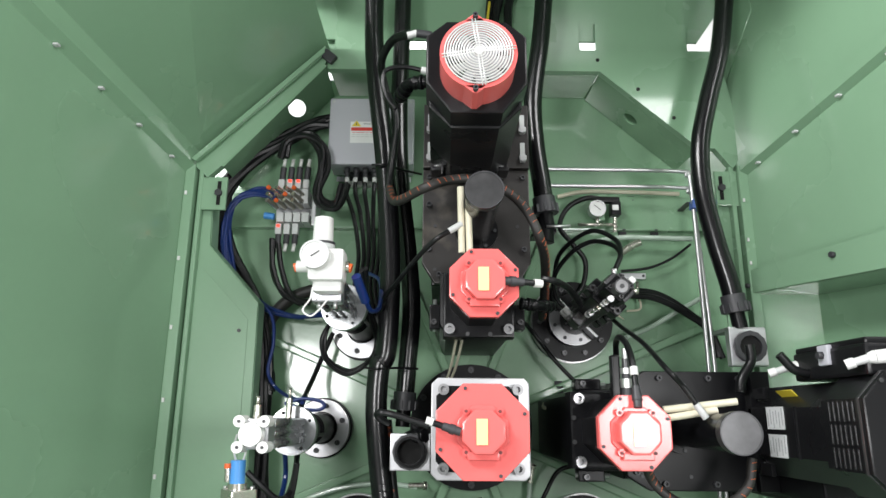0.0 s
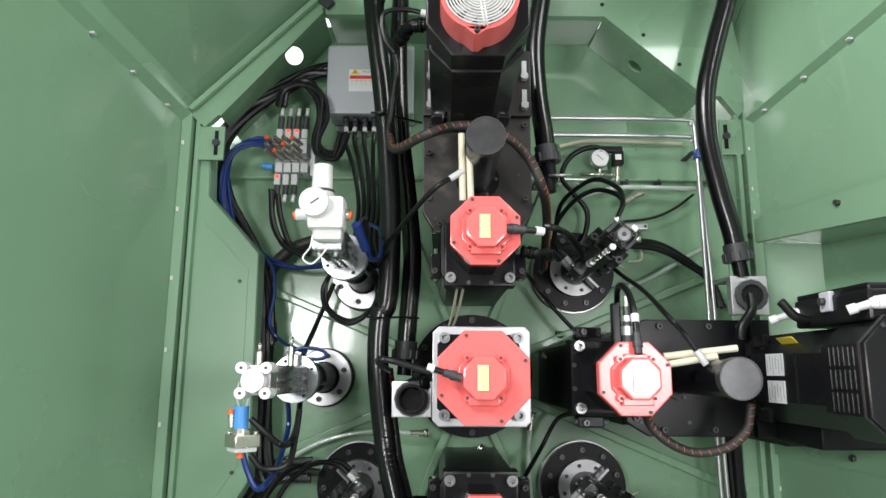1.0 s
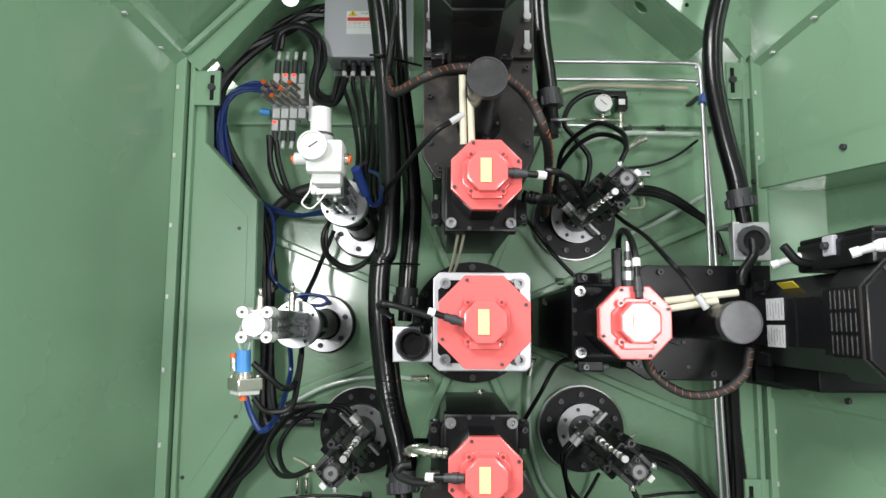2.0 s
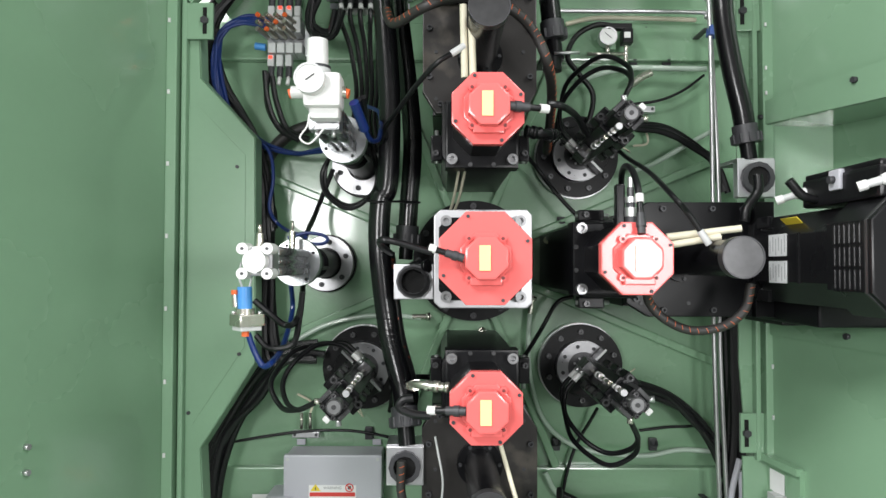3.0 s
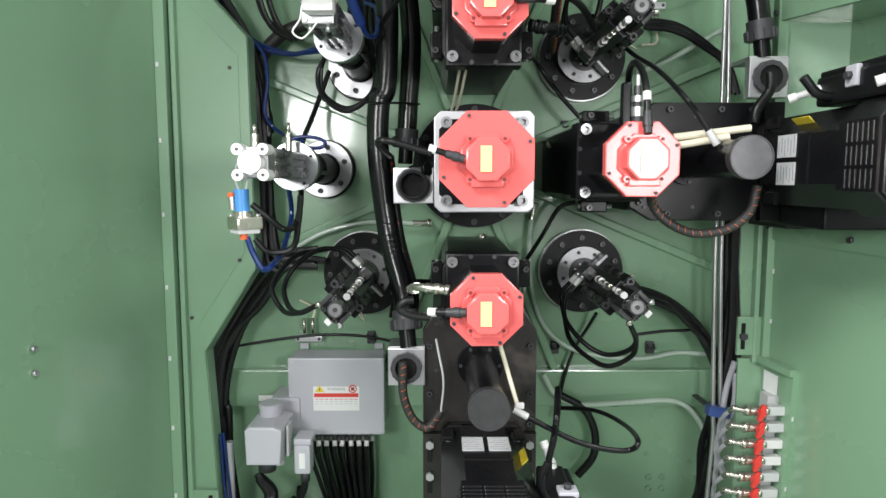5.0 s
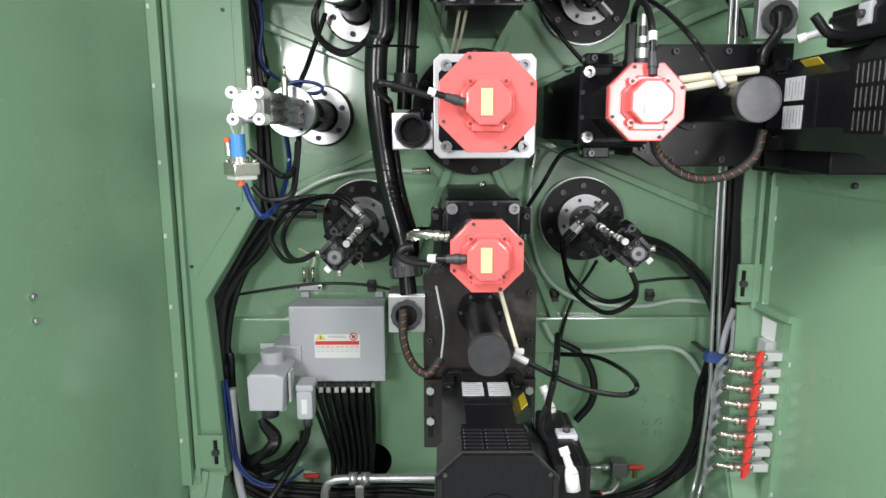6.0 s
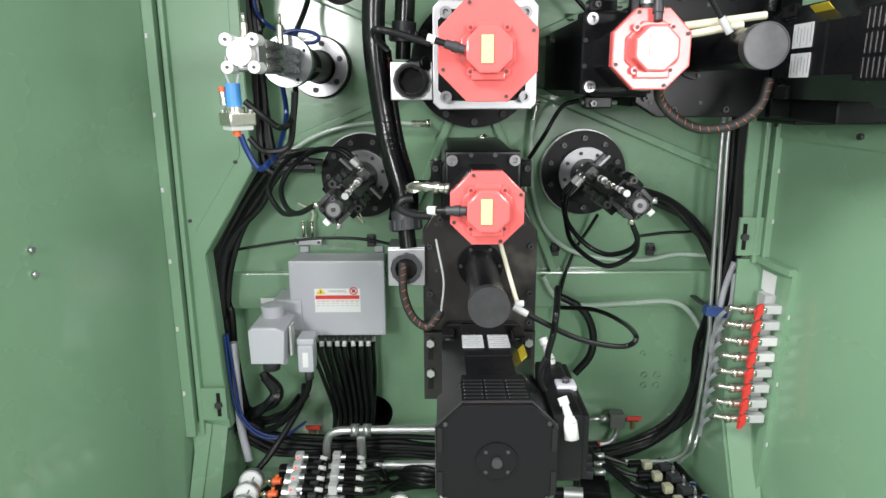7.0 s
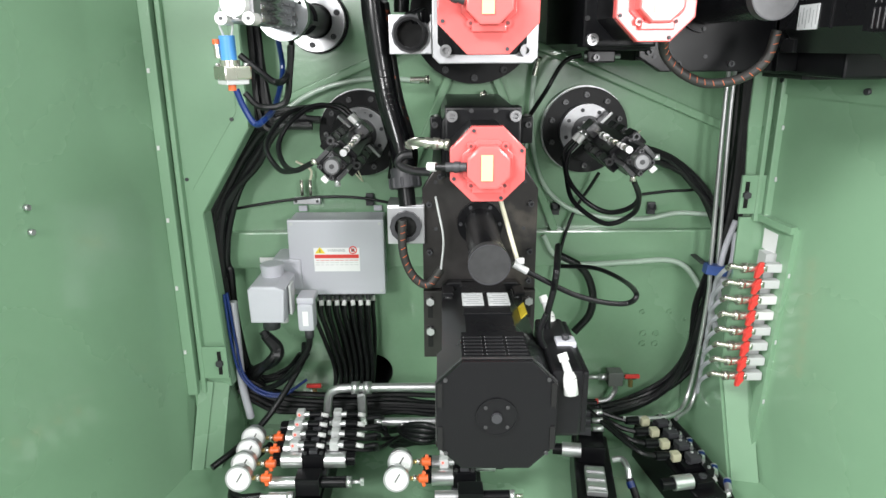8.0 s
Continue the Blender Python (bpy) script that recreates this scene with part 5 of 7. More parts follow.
def spiral(name, pts, r, label, every=3, mat=None):
    """A black conduit with orange marks round it."""
    ob = thing(name, label, "conduit", Matrix.Identity(4), "orange marked conduits")
    part("sleeve", tube(B(), pts, r, 16, 10, 0.0008, 0.008), CONDUIT, ob)
    path, k, run = smooth(pts, 14), 0, 0.0
    for p, q in zip(path, path[1:]):
        run += (q - p).length
        if run > 0.019:
            run, d = 0.0, (q - p).normalized()
            side = (Vector((0.2, -1, 0.1)) - d * d.dot(Vector((0.2, -1, 0.1)))).normalized()
            up = d.cross(side)
            arc = [p + (side * math.cos(a) + up * math.sin(a)) * (r + 0.0004) + d * 0.004 * a for a in (-0.55, -0.18, 0.18, 0.55)]
            part("orange_mark", tube(B(), arc, 0.0010, 5, 2), mat or RUST, ob)
    return ob


spiral("marked_conduit", CONDT[6:], 0.0125, "black conduit with orange spiral marks over the drive head")
hose("fan_conduit", CONDT[:8], 0.011, CABLE, "black corrugated conduit to the fan motor", "conduit", ribs=0.001, pitch=0.006)
spiral("marked_conduit", CONDR, 0.0108, "black conduit with orange spiral marks under the drive head")
spiral("marked_conduit", CONDB[:5], 0.0115, "black conduit with orange marks from the hose block")
# Thin wire with its bright glints put into a pale grey colour.
hose("glint_wire", CONDB[4:], 0.0030, LGREY, "thin wire beside the lower drive head, coloured pale for glints", "cable")
fc = thing("fan_cable", "grey black cable with white tag at the fan", "cable")
part("cable", tube(B(), FANC, 0.006, 10, 8), CABLE, fc)
for p, q in ((FANC[0], FANC[1]), (CONDT[0], (CONDT[0][0] - 0.04, CONDT[0][1], CONDT[0][2] - 0.012))):
    d = (Vector(p) - Vector(q)).normalized()
    part("white_tag", cyl(B(), Vector(p) - d * 0.012, Vector(p) + d * 0.014, 0.0095, n=14), WHITE, fc)
    part("connector", cyl(B(), Vector(p) + d * 0.014, Vector(p) + d * 0.055 + Vector((0, 0, -0.018)), 0.0105, n=14), DGREY, fc)


def plug(name, pts, r, label, tag=True, mat=CABLE):
    """A motor plug: connector at the first point, its cable along pts."""
    ob = thing(name, label, "cable", Matrix.Identity(4), "motor cables")
    part("cable", tube(B(), pts, r, 10, 8), mat, ob)
    return ob


def connector(parent, a, b, r, tag=True):
    a, b = Vector(a), Vector(b)
    part("connector", cyl(B(), a, a.lerp(b, 0.55), r, n=18), DGREY, parent)
    part("connector_ring", cyl(B(), a.lerp(b, 0.18), a.lerp(b, 0.34), r * 1.22, n=18), DGREY, parent)
    part("connector_tail", cyl(B(), a.lerp(b, 0.55), b, r * 0.75, n=14), CABLE, parent)
    if tag:
        part("white_tag", cyl(B(), a.lerp(b, 0.84), a.lerp(b, 1.06), r * 1.0, n=14), WHITE, parent)


RIGLOOP = [(0.448, 1.50, 1.755), (0.449, 1.52, 1.795), (0.450, 1.56, 1.832), (0.451, 1.62, 1.853), (0.463, 1.70, 1.847), (0.482, 1.78, 1.815), (0.496, 1.86, 1.765), (0.50, 1.95, 1.72)]
p = plug("motor_cable", HUBC, 0.0075, "black motor cable with white tag at the hub motor")
connector(p, (0.045, 1.468, 1.622), (-0.028, 1.47, 1.645), 0.0095)
p = plug("motor_cable", TOPC, 0.0085, "black motor cable with connector at upper motor")
connector(p, (0.145, 1.478, 1.968), (0.235, 1.50, 1.966), 0.0105)
p = plug("motor_cable", RIGLOOP, 0.0080, "black motor cable rising from the side motor")
connector(p, (0.446, 1.478, 1.678), (0.448, 1.50, 1.765), 0.0095)
p = plug("motor_cable", BOTC, 0.0095, "black motor cable with white tag at lower motor")
connector(p, (0.052, 1.478, 1.281), (-0.03, 1.50, 1.278), 0.0105)
# power connectors beside the motors


def elbow(label, a, b, c, r, mat):
    ob = thing("elbow_connector", label, "connector", Matrix.Identity(4), "elbow connectors")
    part("body", tube(B(), [a, b, c], r * 0.82, 18, 8), mat, ob)
    for p, q in ((a, b), (c, b)):
        p, q = Vector(p), Vector(q)
        d = (q - p).normalized()
        ln = (q - p).length
        for u0, u1, k, n in ((0.0, 0.16, 1.15, 6), (0.20, 0.30, 0.95, 20), (0.32, 0.52, 1.22, 8), (0.56, 0.62, 1.05, 20), (0.66, 0.78, 1.12, 20)):
            part("nut" if n < 10 else "ring", cyl(B(), p + d * ln * u0, p + d * ln * u1, r * k, n=n), mat, ob)
    return ob


elbow("black round motor connector above the hub plate", (-0.04, 1.78, 1.605), (-0.09, 1.82, 1.60), (-0.103, 1.975, 1.556), 0.017, BLACK)
elbow("black round connector on the upper motor", (-0.035, 1.45, 2.47), (-0.085, 1.46, 2.47), (-0.115, 1.52, 2.46), 0.016, BLACK)
elbow("brass coloured elbow connector at the lower motor", (0.015, 1.56, 1.318), (-0.058, 1.58, 1.322), (-0.082, 1.66, 1.305), 0.0115, NICKEL)
pc = thing("power_connector", "upright plated power connector on the side motor", "connector", Matrix.Translation((0.464, 1.62, 1.70)))
for z0, z1, rr, mt in ((0.0, 0.03, 0.013, DGREY), (0.028, 0.050, 0.015, STEEL), (0.050, 0.062, 0.011, DGREY), (0.062, 0.076, 0.0145, STEEL), (0.076, 0.10, 0.009, CAPSTEEL), (0.10, 0.125, 0.007, STEEL)):
    part("sleeve", cyl(B(), (-0.002, 0, z0), (-0.002, 0, z1), rr, n=16), mt, pc)
part("block", box(B(), (-0.024, 0.02, 0.05), (0.022, 0.03, 0.12), 0.005), BLACK, pc)
elbow("black connector between upper motor and clamp", (0.20, 1.60, 1.935), (0.25, 1.61, 1.93), (0.29, 1.68, 1.94), 0.014, BLACK)
for nm, pts in (("sensor_cable", RODC), ("sensor_cable", RODR), ("sensor_cable", RODB)):
    ob = plug(nm, pts, 0.0065, "black sensor cable with pale plug on the rods")
    a, b = Vector(pts[0]), Vector(pts[1])
    d = (a - b).normalized()
    part("plug_sleeve", cyl(B(), a - d * 0.012, a + d * 0.026, 0.0085, n=12), LGREY, ob)
for pts, r, lab in ((DIAG1, 0.007, "black cable running down beside the hub"), (DIAG2, 0.007, "black cable from side motor to lower unit"), (BLK3, 0.005, "thin black cable to the clamp sensors"),
                    (BLK5, 0.005, "thin black cable to the sensor bar"), (BLK7, 0.005, "thin black cable on back plate"), (BLK8, 0.008, "black cable behind the drive head"), (CONN2, 0.011, "thick black cable slanting across the corner"), (LOOPD, 0.014, "black cable loop beside the motor")):
    hose("black_cable", pts, r, CABLE, lab, "cable")
hose("black_cable", [(0.530, 2.27, 1.12), (0.508, 2.30, 1.063), (0.467, 2.31, 0.989), (0.430, 2.30, 0.890), (0.411, 2.29, 0.795), (0.405, 2.28, 0.74)], 0.006, CABLE, "thin black cable dropping from the lower clamp", "cable")
bundle("cable_bundle", TRUNK, 7, 0.013, 0.030, CABLE, "tied bundle of black cables along the frame plate", 5)
bundle("cable_bundle", TRUNK2, 7, 0.013, 0.028, CABLE, "tied bundle of black cables to lower corner", 6)
bundle("cable_bundle", VERT, 10, 0.012, 0.034, CABLE, "bundle of black cables beside the steel pipes", 7)
bundle("cable_bundle", BLK4, 4, 0.011, 0.018, CABLE, "black cables from the upper clamp", 8)
bundle("cable_bundle", BLK6, 4, 0.011, 0.018, CABLE, "black cables from the lower clamp", 9)
bundle("cable_bundle", FLOORB, 9, 0.010, 0.035, CABLE, "black cables lying along the floor edge", 10)
bundle("cable_loop", LOOPA, 3, 0.010, 0.02, CABLE, "black cables hanging from valve plugs", 11)
bundle("cable_loop", LOOPB, 4, 0.010, 0.016, CABLE, "black cable loop above the valve block", 12)
bundle("cable_loop", RING, 2, 0.0065, 0.004, CABLE, "black cable loop on the upper air cylinder", 13)
bundle("cable_loop", BLK, 1, 0.0085, 0.0, CABLE, "black cable of the lower air cylinder", 14)
bundle("cable_loop", BLK2, 1, 0.008, 0.0, CABLE, "black cable hanging below the valve", 15)
bundle("cable_loop", CONN1, 3, 0.016, 0.012, CABLE, "thick black cables under the grey plug", 16)
bundle("cable_loop", LOOPC, 4, 0.008, 0.02, CABLE, "black cable loops in the lower corner", 17)
hose("cable_sleeve", [(-0.722, 2.17, 0.70), (-0.722, 2.17, 0.52), (-0.720, 2.17, 0.38), (-0.702, 2.17, 0.25)], 0.014, GREY, "lilac grey plastic sleeve beside the cables", "sleeve")
bundle("air_tubes", [(-0.738, 2.15, 0.74), (-0.728, 2.15, 0.56), (-0.705, 2.14, 0.44), (-0.640, 2.12, 0.385), (-0.560, 2.12, 0.375), (-0.49, 2.16, 0.41)], 2, 0.0050, 0.010, BLUE, "blue air tubes curving through the lower corner", 27)
bundle("air_tubes", BL1, 7, 0.0062, 0.017, BLUE, "blue air tubes arching from valve block", 18)
bundle("air_tubes", BL2, 1, 0.006, 0.0, BLUE, "blue air tube along the cable trunk", 19)
bundle("air_tubes", BLL, 1, 0.0075, 0.0, BLUE, "blue air tube loop below the valve", 20)
hose("air_tube_ring", [(-0.47, 2.0, 1.69), (-0.42, 2.0, 1.705), (-0.37, 2.0, 1.70), (-0.35, 2.0, 1.685), (-0.37, 2.0, 1.672), (-0.42, 2.0, 1.675), (-0.46, 2.0, 1.69)], 0.0055, BLUE, "coiled blue air tube on the flange", "tube")
for pts, r in ((CLR1, 0.0085), (CLR2, 0.0085), (CLR3, 0.0095), (CLR4, 0.0095)):
    hose("milky_tube", pts, r, CLEAR, "milky translucent plastic tube clipped to back plate", "tube", "milky tubes", n=10)
hose("cream_cable", CREAM5, 0.008, CREAM, "cream cable clipped along the cross beam", "cable")
for pts in (GREYV, GREYV2):
    hose("grey_tube", pts, 0.010, GREY, "pale grey plastic tube behind the valves", "tube", "grey tubes")
for pts in (PIPE1, PIPE2):
    hose("steel_pipe", pts, 0.0072, STEEL, "bright bent steel hydraulic pipe", "pipe", "steel pipes", step=6)
for pts in (STEELP1, STEELP2):
    hose("steel_pipe", pts, 0.0145, STEEL, "thick bright steel pipe over the floor", "pipe", "thick steel pipes", n=18)
for x, z in ((STEELP1[3][0], STEELP1[3][2]), (STEELP1[3][0] + 0.04, STEELP1[3][2]), (STEELP2[0][0], STEELP2[0][2])):
    single("pipe_nut", cyl(B(), (x - 0.013, 2.05, z), (x + 0.013, 2.05, z), 0.024, n=6), STEEL, "steel union nut on pipe", "nut", "pipe nuts")
single("pipe_tee", box(B(), (STEELP1[3][0] + 0.02, 2.05, STEELP1[3][2] - 0.09), (0.03, 0.03, 0.15), 0.008), STEEL, "steel tee piece between the thick pipes", "fitting")
for pts, lr in ((MOTC, 0.0075), (MOTC2, 0.0065), (RMC, 0.010), (RMC2, 0.0125)):
    hose("motor_lead", pts, lr, CABLE, "black corrugated lead of the main motor", "cable", "motor leads", ribs=0.0008, pitch=0.006)
hose("thick_cable", THICK, 0.021, CONDUIT, "thick dark corrugated conduit joining the cables", "conduit", ribs=0.001, pitch=0.008, n=16)
bundle("air_tubes", BLUE3, 3, 0.0065, 0.012, BLUE, "blue air tubes under the conduit", 23)
hose("pale_tube", [(0.048, 1.75, 1.90), (0.03, 1.95, 1.80), (0.008, 2.1, 1.74), (-0.004, 2.28, 1.70)], 0.004, CREAM, "thin pale tube beside the drive head", "tube", "pale tubes")
hose("pale_tube", [(0.066, 1.75, 1.90), (0.045, 1.95, 1.80), (0.016, 2.1, 1.74), (-0.004, 2.28, 1.69)], 0.004, CREAM, "thin pale tube beside the drive head", "tube", "pale tubes")
hose("pale_tube", [(0.42, 2.0, 1.69), (0.37, 2.1, 1.68), (0.342, 2.2, 1.69), (0.37, 2.2, 1.71), (0.46, 2.1, 1.72)], 0.006, CREAM, "pale looped tube beside the hub", "tube", "pale tubes")
hose("milky_tube", WHITER, 0.0085, CLEAR, "milky translucent plastic tube clipped to back plate", "tube", "milky tubes", n=10)
# clamp hoses: two loops at each clamp
for x, z, q, sd in ((0.470, 1.990, 45, -1), (0.481, 1.261, 135, 1), (-0.272, 1.255, 225, 1)):
    m = Matrix.Translation((x, 0, z)) @ Matrix.Rotation(radians(q), 4, "Y")
    for k, yy in enumerate((1.99, 2.05)):
        loop = [(0.058, yy, -0.062), (0.105, yy - 0.01, -0.056), (0.150, yy - 0.05, -0.02 + 0.012 * k), (0.160 + 0.026 * k, yy - 0.12, 0.045), (0.140 + 0.024 * k, 1.82, 0.096 + 0.022 * k), (0.095, 1.765, 0.110 + 0.02 * k), (0.058, 1.70, 0.085), (0.040, 1.674, 0.034)]
        hose("clamp_hose", [m @ Vector((sd * u, v, w)) for u, v, w in loop], 0.0070, CABLE, "black hydraulic hose loop on the clamp", "hose", "clamp hoses")
# cable clips on the back plate
for x, z in ((0.741, 0.980), (-0.258, 1.018), (0.42, 1.76), (0.40, 0.98), (0.49, 0.785), (0.62, 0.785), (0.80, 2.34), (0.68, 2.34), (0.72, 2.455)):
    c = thing("cable_clip", "small black plastic cable clip on the back plate", "clip", Matrix.Translation((x, 2.335, z)), "cable clips")
    part("base", box(B(), (0, 0.006, 0), (0.028, 0.016, 0.044), 0.003), DGREY, c)
    part("bow", tube(B(), [(-0.012, -0.002, 0.012), (-0.008, -0.016, 0.0), (0.008, -0.016, 0.0), (0.012, -0.002, 0.012)], 0.004, 6, 5), DGREY, c)

# ---- boxes, valves and gauges ----
def text(parent, body, size, at, mat, name="lettering"):
    cu = bpy.data.curves.new(name, "FONT")
    cu.body, cu.size, cu.align_x, cu.align_y, cu.extrude = body, size, "CENTER", "CENTER", 0.0003
    tmp = new(name, cu)
    bpy.context.view_layer.update()
    me = bpy.data.meshes.new_from_object(tmp.evaluated_get(bpy.context.evaluated_depsgraph_get()))
    bpy.data.objects.remove(tmp)
    me.materials.clear()
    me.materials.append(mat)
    ob = new(name, me)
    ob.parent = parent
    ob.matrix_local = Matrix.Translation(at) @ Matrix.Rotation(radians(90), 4, "X")
    return ob


def junction_box(x, z, w, h, glands, seed, label):
    b = thing("junction_box", label, "junction box", Matrix.Translation((x, 2.2, z)), "junction boxes")
    part("case", box(B(), (0, 0.070, 0), (w - 0.008, 0.12, h - 0.008), 0.006), GREY, b)
    lid = part("lid", box(B(), (0, 0.012, 0), (w, 0.026, h), 0.006), GREY, b)
    for sx in (-1, 1):
        for sz in (-1, 1):
            part("lid_screw", cyl(B(), (sx * (w / 2 - 0.014), 0.0, sz * (h / 2 - 0.014)), (sx * (w / 2 - 0.014), -0.003, sz * (h / 2 - 0.014)), 0.0055, n=12), LGREY, lid)
            part("foot", box(B(), (sx * (w / 2 - 0.03), 0.136, sz * (h / 2 + 0.008)), (0.03, 0.006, 0.02), 0.002), GREY, b)
    st = part("warning_label", box(B(), (0.0, -0.0015, -0.006), (0.156, 0.002, 0.084)), PAPER, b, "white warning label with red band")
    part("red_band", box(B(), (0, -0.003, 0.006), (0.150, 0.001, 0.013)), REDINK, st)
    part("triangle", prism(B(), [(-0.073, 0.017), (-0.039, 0.017), (-0.056, 0.040)], -0.0036, -0.0024), YELLOW, st)
    part("triangle_mark", box(B(), (-0.056, -0.004, 0.0255), (0.003, 0.001, 0.010)), DARKINK, st)
    part("no_entry_ring", ring(B(), (0.056, -0.0036, 0.028), (0.056, -0.0024, 0.028), 0.014, 0.0105, 28), REDINK, st)
    part("no_entry_bar", box(B(), (0.056, -0.0032, 0.028), (0.024, 0.001, 0.003), 0, (0, 45, 0)), REDINK, st)
    part("no_entry_mark", box(B(), (0.056, -0.0028, 0.028), (0.011, 0.001, 0.011), 0.0), DARKINK, st)
    text(st, "WARNING", 0.0125, (0.0, -0.003, 0.027), GREYINK)
    for j in range(3):
        for k in range(9):
            part("print_line", box(B(), (-0.066 + 0.0165 * k, -0.003, -0.008 - 0.008 * j), (0.013 if (k + j) % 3 else 0.009, 0.001, 0.0016)), LGREY if j else REDINK, st)
    rnd = random.Random(seed)
    for k, gx in enumerate(glands):
        for row in (0, 1):
            zz, yy = -h / 2, 0.045 + 0.045 * row
            xx = gx + 0.011 * row
            g = part("gland", cyl(B(), (xx, yy, zz), (xx, yy, zz - 0.018), 0.0125, n=8), DGREY, b)
            part("gland_sleeve", cyl(B(), (xx, yy, zz - 0.016), (xx, yy, zz - 0.045), 0.0085, n=12), DGREY, g)
            part("gland_tag", cyl(B(), (xx, yy, zz - 0.036), (xx + rnd.uniform(-0.004, 0.004), yy - 0.006, zz - 0.056), 0.0085, n=10), WHITE, g)
    return b


junction_box(-0.363, 0.846, 0.326, 0.268, [-0.10 + 0.028 * k for k in range(8)], 1, "grey steel junction box with warning label and cable glands")
junction_box(-0.262, 2.674, 0.314, 0.262, [-0.09 + 0.034 * k for k in range(6)], 2, "grey steel junction box with warning label behind the hoses")
rnd = random.Random(4)
b1 = thing("box_cables", "bundle of black cables falling from the junction box", "cables")
for k in range(8):
    for row in (0, 1):
        x = -0.463 + 0.028 * k + 0.011 * row
        y = 2.245 + 0.045 * row
        xb = -0.40 + 0.020 * k
        part("cable", tube(B(), [(x, y, 0.66), (x, y - 0.004, 0.62), ((x + xb) / 2 + rnd.uniform(-0.004, 0.004), y + 0.005, 0.52), (xb, y, 0.40), (xb - 0.01, y, 0.28), (xb - 0.02 + 0.03 * row, y - 0.02, 0.16)], 0.0078, 8, 6), CABLE, b1)
b2 = thing("box_cables", "bundle of black cables falling from the upper junction box", "cables")
for k in range(6):
    x = -0.352 + 0.034 * k
    xb = -0.30 + 0.018 * k
    part("cable", tube(B(), [(x, 2.245, 2.50), (x, 2.24, 2.45), ((x + xb) / 2 + rnd.uniform(-0.006, 0.006), 2.26, 2.36), (xb, 2.27, 2.22), (xb - 0.01, 2.27, 2.10), (xb + 0.01, 2.28, 2.0)], 0.0080, 8, 6), CABLE, b2)

# valve island at the upper left
vi = thing("valve_island", "pneumatic valve block with plugs and red indicator lights", "valve block", Matrix.Translation((-0.545, 2.25, 2.40)), "")
for k in range(4):
    x = -0.042 + 0.030 * k
    part("valve_body", box(B(), (x, 0, 0.025), (0.026, 0.07, 0.055), 0.003), LGREY, vi)
    part("valve_body", box(B(), (x + 0.006, 0, -0.055), (0.026, 0.07, 0.035), 0.003), LGREY, vi)
    part("top_plug", box(B(), (x, -0.01, 0.075), (0.022, 0.03, 0.035), 0.003), LGREY, vi)
    part("plug_sleeve", cyl(B(), (x, -0.012, 0.09), (x + 0.004, -0.016, 0.14), 0.011, n=12), DGREY, vi)
    part("white_tag", cyl(B(), (x + 0.004, -0.016, 0.145), (x + 0.008, -0.02, 0.172), 0.0065, n=10), WHITE, vi)
    if k in (1, 2):
        part("indicator", box(B(), (x + 0.002, -0.027, 0.085), (0.012, 0.006, 0.010), 0.002), LED, vi, "glowing red indicator")
    if k < 3:
        part("bottom_plug", box(B(), (x + 0.0, -0.01, -0.095), (0.022, 0.03, 0.04), 0.003), LGREY, vi)
        part("plug_sleeve", cyl(B(), (x, -0.012, -0.11), (x, -0.016, -0.15), 0.011, n=12), DGREY, vi)
        part("white_tag", cyl(B(), (x, -0.016, -0.15), (x - 0.003, -0.02, -0.178), 0.0065, n=10), WHITE, vi)
    for j in range(3):
        part("push_fitting", cyl(B(), (x - 0.006, -0.035, 0.03 - 0.026 * j), (x - 0.028, -0.075, 0.04 - 0.024 * j), 0.0075, n=12), NICKEL, vi)
        part("orange_ring", cyl(B(), (x - 0.028, -0.075, 0.04 - 0.024 * j), (x - 0.032, -0.082, 0.0415 - 0.024 * j), 0.008, n=12), ORANGE if (j + k) % 3 == 0 else NICKEL, vi)
part("indicator", box(B(), (-0.042, -0.027, -0.085), (0.012, 0.006, 0.010), 0.002), LED, vi, "glowing red indicator")
part("silencer", cyl(B(), (-0.06, -0.02, -0.05), (-0.095, -0.02, -0.045), 0.012, n=16), SKYBLUE, vi, "light blue silencer")
part("end_plate", box(B(), (0.085, 0, -0.015), (0.016, 0.075, 0.14), 0.003), ALU, vi)
part("rail", box(B(), (0.01, 0.07, -0.015), (0.16, 0.06, 0.10), 0.003), ALU, vi)

# pressure gauge with switch at the upper right
pg = thing("pressure_gauge", "small white pressure gauge with black pressure switch", "gauge", Matrix.Translation((0.566, 2.25, 2.395)))
part("dial", cyl(B(), (0, -0.012, 0), (0, 0.02, 0), 0.029, n=40), WHITE, pg)
part("rim", ring(B(), (0, -0.016, 0), (0, 0.02, 0), 0.031, 0.027, 40), STEEL, pg)
part("hand", box(B(), (0.0, -0.0135, 0.003), (0.03, 0.001, 0.002), 0, (0, 40, 0)), DARKINK, pg)
part("stem", cyl(B(), (0, 0, -0.03), (0, 0, -0.058), 0.007, n=10), NICKEL, pg)
part("pipe", cyl(B(), (-0.07, 0, -0.058), (0.065, 0, -0.058), 0.006, n=10), NICKEL, pg)
part("switch_body", box(B(), (0.066, 0, 0.0), (0.036, 0.045, 0.05), 0.004), BLACK, pg)
part("switch_face", box(B(), (0.062, -0.025, 0.0), (0.022, 0.004, 0.02), 0.001), WHITE, pg)
part("switch_plug", box(B(), (0.04, 0, 0.035), (0.085, 0.03, 0.02), 0.004), BLACK, pg)
part("switch_pipe", cyl(B(), (0.065, 0, -0.03), (0.063, 0, -0.085), 0.008, n=12), NICKEL, pg)
part("bracket", box(B(), (0.02, 0.055, -0.02), (0.03, 0.07, 0.03), 0.003), GREEN_IN, pg)
